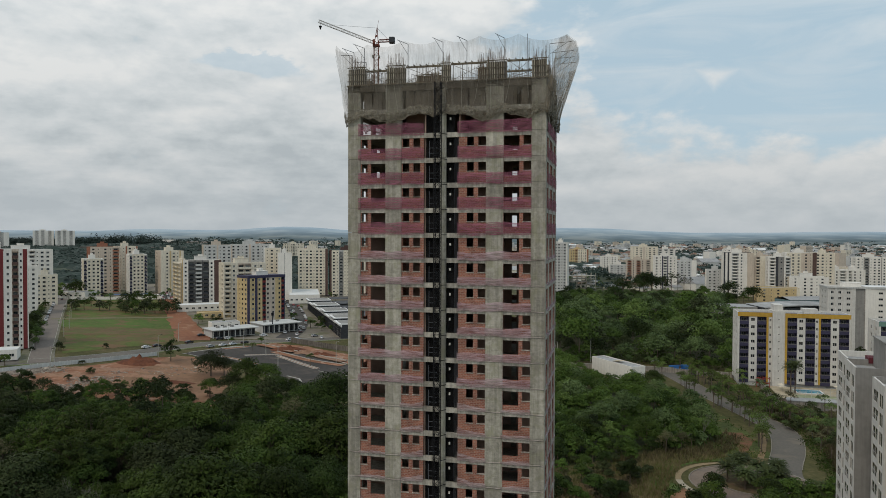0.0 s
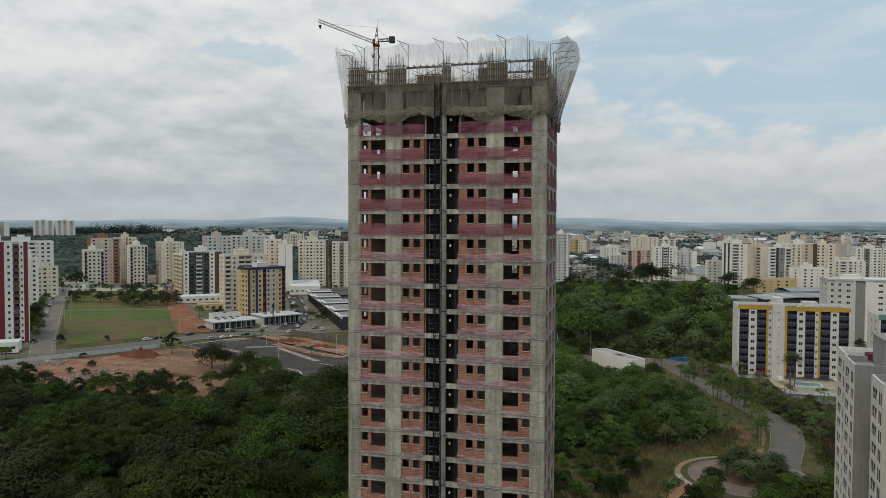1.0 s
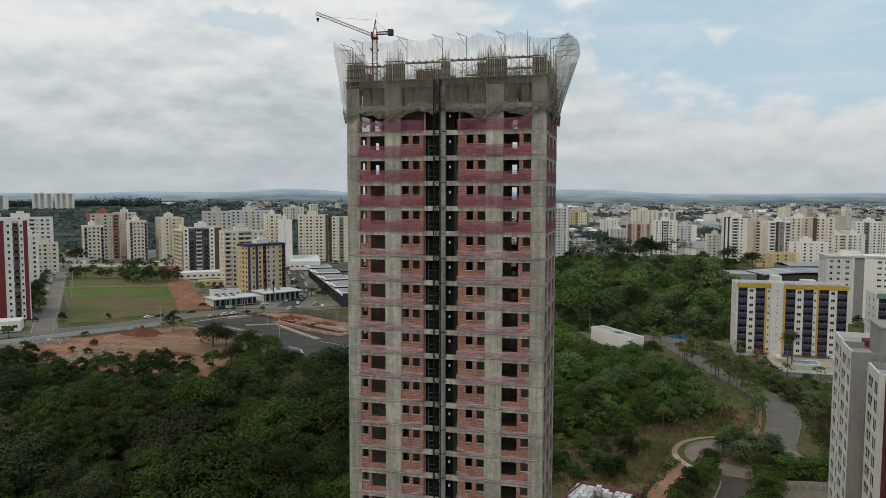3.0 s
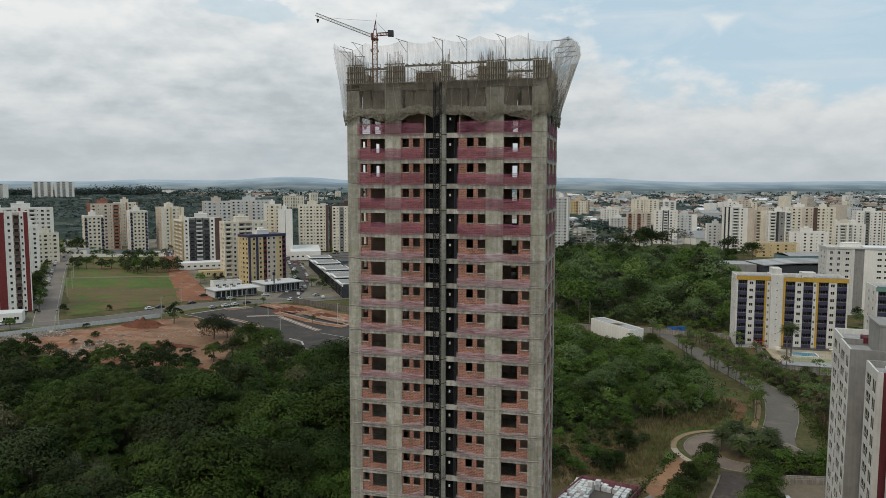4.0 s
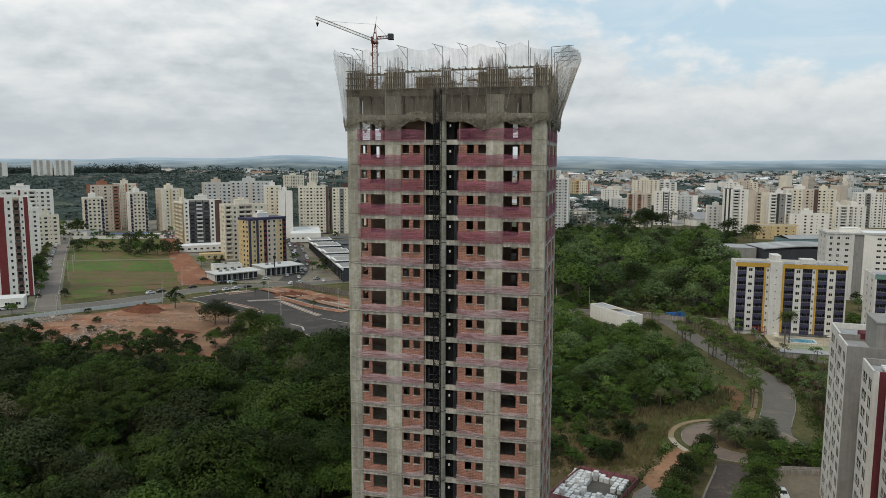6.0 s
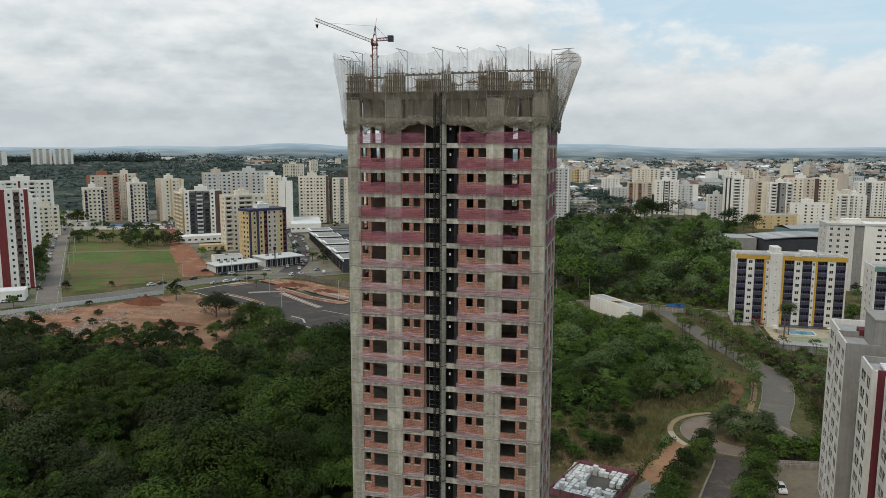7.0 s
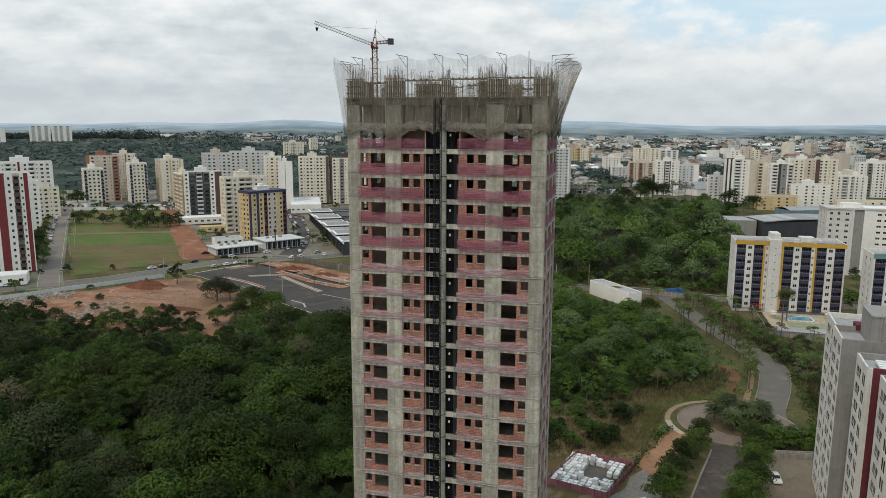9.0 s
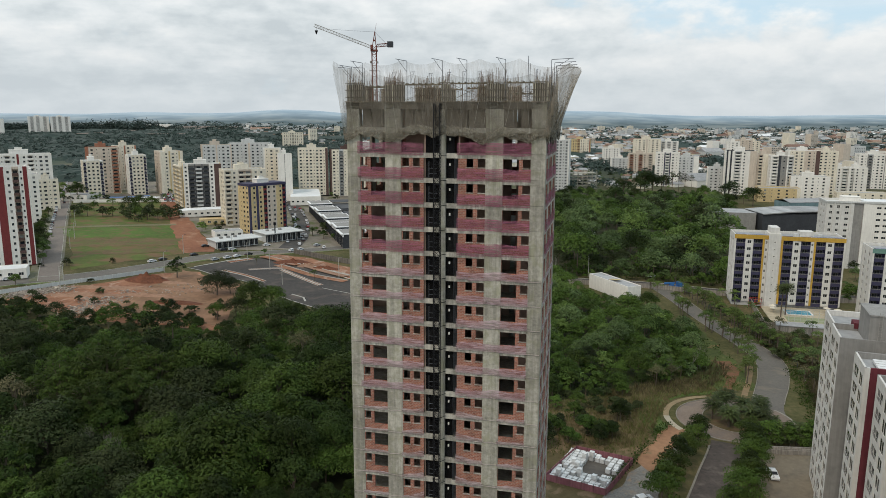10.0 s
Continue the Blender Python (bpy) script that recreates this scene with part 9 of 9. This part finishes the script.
def blades(poly, gap, tries, seed, per, tall, name, mat, label, keep=None):
    """Upright tufts of thin leaning blades."""
    pts = np.array(scatter(poly, gap, random.Random(seed), tries, keep))
    base = np.repeat(pts, per, axis=0) + rs.normal(0, gap * 0.3, (len(pts) * per, 2))
    k = len(base)
    p = np.column_stack([base, [land(a, b) + 0.05 for a, b in base]])
    a = rs.uniform(0, 2 * math.pi, k)
    h = tall * rs.uniform(0.45, 1.25, k)
    side = np.column_stack([np.cos(a), np.sin(a), np.zeros(k)]) * (h * rs.uniform(0.10, 0.2, k))[:, None]
    top = p + np.column_stack([rs.normal(0, 0.3, k) * h, rs.normal(0, 0.3, k) * h, h])
    tagged(new(name, quads_mesh(name, np.stack([p - side * 0.5, p + side * 0.5, top], axis=1), mat)), label, "grass", "", "stuff")


STRAW = leafage("dry grass blades", (0.115, 0.092, 0.043), (0.30, 0.245, 0.135), island=0.4)
GREENBLADE = leafage("green grass blades", (0.07, 0.085, 0.024), (0.17, 0.19, 0.058), island=0.35)
DRY = [(36, 170), (46, 190), (70, 197), (74, 190), (60, 184), (54, 174), (50, 164), (44, 154), (38, 156)]
SCRUB = [(10, 120), (12, 186), (34, 186), (62, 192), (82, 200), (84, 192), (76, 186), (60, 184), (52, 168), (42, 152), (36, 150), (20, 150)]
blades(DRY, 0.9, 20000, 3, 16, 1.0, "dry_grass", STRAW, "tall straw-coloured dry grass")
blades(DRY, 0.9, 20000, 13, 14, 0.8, "rough_grass", GREENBLADE, "green grass among the dry stalks", keep=lambda x, y: noise.noise((x / 5, y / 5, 8)) > -0.1)
blades(SCRUB, 0.9, 20000, 4, 10, 0.75, "dry_grass", STRAW, "low dry grass round the depot", keep=lambda x, y: noise.noise((x / 7, y / 7, 3)) > -0.05)
blades(SCRUB, 0.8, 20000, 6, 12, 0.7, "rough_grass", GREENBLADE, "rough green grass round the depot", keep=lambda x, y: noise.noise((x / 7, y / 7, 3)) < 0.12)
BRUSH = leafage("brown dry brush", (0.045, 0.038, 0.02), (0.105, 0.086, 0.048), island=0.4)
blades([(104, 240), (112, 244), (116, 232), (110, 196), (98, 166), (93, 170), (99, 190), (106, 206)], 1.1, 9000, 8, 14, 1.7, "dry_brush", BRUSH, "tall brown dry brush beside the lane")
blades([(52, 192), (70, 198), (82, 214), (84, 206), (74, 192), (62, 187), (48, 184)], 1.2, 9000, 12, 12, 1.5, "dry_brush", BRUSH, "brown dry brush at the edge of the wood")
hedge = []
for x, y in scatter([(101, 200), (107, 210), (110, 260), (103, 258), (104, 216), (97, 188), (89, 170), (95, 168)], 1.5, random.Random(9), 4000):
    c = np.column_stack([rs.normal(x, 0.5, 26), rs.normal(y, 0.5, 26), rs.uniform(0.1, 1.1, 26)])
    hedge.append(sprigs(rs, c, rs.normal(0, 1, (26, 3)) + np.array([0, 0, 0.8]), 0.26))
edge_pts = scatter([(12, 184), (34, 188), (58, 194), (78, 206), (86, 238), (80, 262), (76, 262), (80, 236), (70, 206), (54, 199), (30, 192), (12, 190)], 1.3, random.Random(19), 9000)
edge_pts += scatter([(87, 256), (80, 258), (72, 198), (84, 192), (88, 206)], 3.0, random.Random(23), 1500, keep=lambda x, y: not (81 < x < 86 and 193 < y < 215))
edge_pts += [p for a, c in zip([(53.5, 165.5), (50.5, 162), (44.5, 152.5), (39.5, 145)], [(50.5, 162), (44.5, 152.5), (39.5, 145), (34, 137)]) for p in [(a[0] + (c[0] - a[0]) * k / 9 + random.Random(k + int(a[0])).uniform(-0.9, 0.5), a[1] + (c[1] - a[1]) * k / 9) for k in range(9)]]
edge_pts += scatter([(100.5, 208), (97, 192), (92, 180), (95, 177), (100, 190), (104, 206)], 1.5, random.Random(29), 1500)
for x, y in edge_pts:
    tall = 1.5 if noise.noise((x / 4, y / 4, 6)) > 0 else 0.6
    c = np.column_stack([rs.normal(x, 0.55, 20), rs.normal(y, 0.55, 20), rs.uniform(0.05, tall, 20)])
    hedge.append(sprigs(rs, c, rs.normal(0, 1, (20, 3)) + np.array([0, 0, 0.8]), 0.28))
for x, y in scatter([(44, 337), (92, 323), (150, 304), (160, 330), (100, 350), (60, 356)], 3.2, random.Random(37), 2500):
    c = np.column_stack([rs.normal(x, 1.0, 22), rs.normal(y, 1.0, 22), rs.uniform(0.2, 2.8, 22)])
    hedge.append(sprigs(rs, c, rs.normal(0, 1, (22, 3)) + np.array([0, 0, 0.8]), 0.55))
tagged(new("undergrowth", quads_mesh("undergrowth", np.concatenate(hedge), LEAF)), "low green undergrowth beside the lane", "shrubs", "", "stuff")

# ---- the town and woods beyond ----
rnd = random.Random(99)
wood_far = []
WESTWOODS = [(-1500, 900), (-330, 700), (-150, 720), (-60, 760), (-60, 1100), (-250, 1700), (-900, 2300), (-1900, 2300)]
EASTTREES = [(40, 720), (520, 780), (1400, 1300), (2100, 3200), (100, 3200)]
TOWNTREES = [(96, 722), (330, 740), (620, 800), (620, 1150), (120, 1150)]
for poly, gap, tries in ((WESTWOODS, 11, 9000), (EASTTREES, 19, 9000), (TOWNTREES, 14, 5000)):
    for x, y in scatter(poly, gap, rnd, tries, keep=lambda x, y: noise.noise((x / 160, y / 160, 4)) > (-0.25 if x < -40 else 0.0)):
        wood_far.append((x, y, rnd.uniform(4.5, 8.5)))
q = []
rs = np.random.RandomState(21)
for x, y, r in wood_far:
    m = 26
    d = rs.normal(0, 1, (m, 3)); d[:, 2] = np.abs(d[:, 2]); d /= np.linalg.norm(d, axis=1, keepdims=True)
    c = np.array([x, y, terrain(x, y) + r * 0.45]) + d * np.array([r, r, r * 0.85]) * rs.uniform(0.7, 1.0, (m, 1))
    q.append(sprigs(rs, c, d + np.array([0, 0, 0.6]), r * 0.33, 0.3))
# blue-grey cast of these leaves is distance haze put into the colour
FARLEAF = leafage("far dark woods with haze tint", (0.026, 0.042, 0.036), (0.052, 0.074, 0.062), island=0.3)
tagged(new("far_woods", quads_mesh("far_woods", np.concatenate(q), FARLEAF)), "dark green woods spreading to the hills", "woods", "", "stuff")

def canopy(y0, y1, u0, u1, clear, seed, grain=0.0085):
    """The closed roof of a far wood: a lumpy sheet of crowns over the land, with clearings."""
    rows, y = [], y0
    while y < y1:
        row, u = [], u0
        while u < u1:
            x = u * y + 0.3 * grain * y * noise.noise((u * 300, y, 5))
            lump = noise.voronoi((x / 15 + seed, y / 19, 0.0))[0][0]
            open_ = smoothstep(clear, clear + 0.12, noise.noise((x / 160, y / 160, 4)) + 0.25 * noise.noise((x / 45, y / 45, 9)))
            edge = min(smoothstep(u0, u0 + 0.02, u), smoothstep(u1, u1 - 0.02, u), smoothstep(y0, y0 * 1.04, y), smoothstep(y1, y1 * 0.97, y))
            row.append((x, y, terrain(x, y) - 4 + (12.5 - 8.0 * lump + 2.2 * noise.noise((x / 6, y / 6, seed))) * open_ * edge))
            u += grain
        rows.append(row)
        y *= 1 + grain
    return Solid().grid(rows)


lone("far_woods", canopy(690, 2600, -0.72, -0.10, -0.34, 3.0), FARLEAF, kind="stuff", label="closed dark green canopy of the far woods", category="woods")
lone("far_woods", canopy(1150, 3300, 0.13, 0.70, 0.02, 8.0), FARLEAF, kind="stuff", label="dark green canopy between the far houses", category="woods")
bodies = {}
roofs = {}
for x, y in scatter(EASTTREES, 15, rnd, 9000, keep=lambda x, y: noise.noise((x / 160, y / 160, 4)) < 0.18) + scatter([(-60, 1150), (-700, 2300), (-900, 3200), (-60, 3200)], 24, rnd, 2500, keep=lambda x, y: noise.noise((x / 160, y / 160, 4)) < 0.0):
    w, d, h = rnd.uniform(8, 15), rnd.uniform(7, 12), rnd.choice((3, 3, 3.4, 6))
    if rnd.random() < 0.035:
        w, d, h = rnd.uniform(16, 26), rnd.uniform(12, 16), rnd.uniform(12, 34) * (1 if y < 1800 else 0.7)
    if rnd.random() < 0.03:
        w, d, h = rnd.uniform(30, 70), rnd.uniform(18, 30), 7
    T = pose(x, y, terrain(x, y), 0, 0, rnd.choice((15, 15, 105, 30)))
    wall = rnd.choice((WHITEPAINT, CREAM, BEIGE, PALEGREY))
    bodies.setdefault(wall.name, (wall, Solid()))[1].box(0, w, 0, d, 0, h, T)
    if h > 10:
        ps = bodies.setdefault(GLASS.name, (GLASS, Solid()))[1]
        for k in range(int(h / 3)):
            for i in range(int(w / 4)):
                ps.box(1.2 + 4 * i, 2.8 + 4 * i, -0.08, 0.0, 3 * k + 1, 3 * k + 2.3, T)
        roofs.setdefault(ROOFGREY.name, (ROOFGREY, Solid()))[1].box(w * .3, w * .6, d * .3, d * .7, h, h + 3, T)
    else:
        roof = rnd.choice((ROOFTILE, ROOFTILE, ROOFGREY, ROOFGREY, ROOFGREY, ROOFTILE, ROOFGREY, ROOFTILE, ROOFWHITE))
        r = roofs.setdefault(roof.name, (roof, Solid()))[1]
        k = 0.22 * d
        P = [T @ Vector(p) for p in ((-.5, -.5, h), (w + .5, -.5, h), (w + .5, d + .5, h), (-.5, d + .5, h), (0, d / 2, h + k), (w, d / 2, h + k))]
        r.quad(P[0], P[1], P[5], P[4]).quad(P[2], P[3], P[4], P[5]).quad(P[1], P[2], P[5]).quad(P[3], P[0], P[4])
for mname, (mat, s) in bodies.items():
    lone("far_houses", s, mat, kind="stuff", label="far low houses and blocks of the town", category="houses")
for mname, (mat, s) in roofs.items():
    lone("far_roofs", s, mat, kind="stuff", label="far tiled and sheet roofs of the town", category="roofs")
# pale sheds and a tilled field on the far plain
for x, y, w in ((-1560, 3000, 170), (-1330, 3020, 150)):
    hall("far_shed", x, y, 4, w, 40, 12, WHITEPAINT, ROOFWHITE, "long white shed on the far plain", "shed").location.z = terrain(x, y)
rows = []
for i in range(25):
    u = i / 24
    row = []
    for j in range(17):
        v = j / 16
        x = (-1330 + 130 * v) * (1 - u) + (-520 - 260 * v) * u
        y = 2050 + 1100 * v + 130 * u
        row.append((x, y, terrain(x, y) + 2.0))
    rows.append(row)
lone("tilled_field", Solid().grid(rows), surface("tilled earth", (0.17, 0.135, 0.112), (0.125, 0.105, 0.09), scale=0.02, big=0.004, bump=0.0), kind="structure", label="brown tilled field on the far slope", category="field")
q = []
for i in range(520):
    x, y, r = rnd.uniform(-1900, -1040), rnd.uniform(2500, 2800), rnd.uniform(8, 14)
    up = 2.2 if -1290 < x < -1120 else (1.3 if x < -1290 else 0.8)
    d = rs.normal(0, 1, (34, 3)); d[:, 2] = np.abs(d[:, 2]); d /= np.linalg.norm(d, axis=1, keepdims=True)
    c = np.array([x, y, terrain(x, y) + r * 0.4]) + d * np.array([r, r, r * up * 1.4]) * rs.uniform(0.6, 1.0, (34, 1))
    q.append(sprigs(rs, c, d + np.array([0, 0, 0.6]), r * 0.36))
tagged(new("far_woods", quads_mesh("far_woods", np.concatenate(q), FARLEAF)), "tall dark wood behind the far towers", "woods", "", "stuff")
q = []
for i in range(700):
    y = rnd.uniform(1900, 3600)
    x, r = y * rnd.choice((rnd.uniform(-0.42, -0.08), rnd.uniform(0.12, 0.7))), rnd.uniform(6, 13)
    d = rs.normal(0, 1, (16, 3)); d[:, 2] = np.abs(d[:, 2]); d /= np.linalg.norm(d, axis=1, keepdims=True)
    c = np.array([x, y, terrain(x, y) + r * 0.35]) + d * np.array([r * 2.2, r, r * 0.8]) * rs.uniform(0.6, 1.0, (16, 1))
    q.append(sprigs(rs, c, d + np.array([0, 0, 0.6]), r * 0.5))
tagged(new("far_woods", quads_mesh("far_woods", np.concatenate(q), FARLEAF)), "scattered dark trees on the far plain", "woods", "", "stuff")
s = Solid()
for i in range(1300):
    y = rnd.uniform(2700, 3500)
    x = y * (rnd.uniform(0.18, 0.75) if i % 3 else rnd.uniform(-0.30, -0.08))
    w = rnd.uniform(7, 18)
    s.box(0, w, 0, 10, 0, rnd.uniform(3, 6), pose(x, y, terrain(x, y), 0, 0, rnd.uniform(0, 40)))
lone("far_houses", s, PALEGREY, kind="stuff", label="far pale houses below the hills", category="houses")
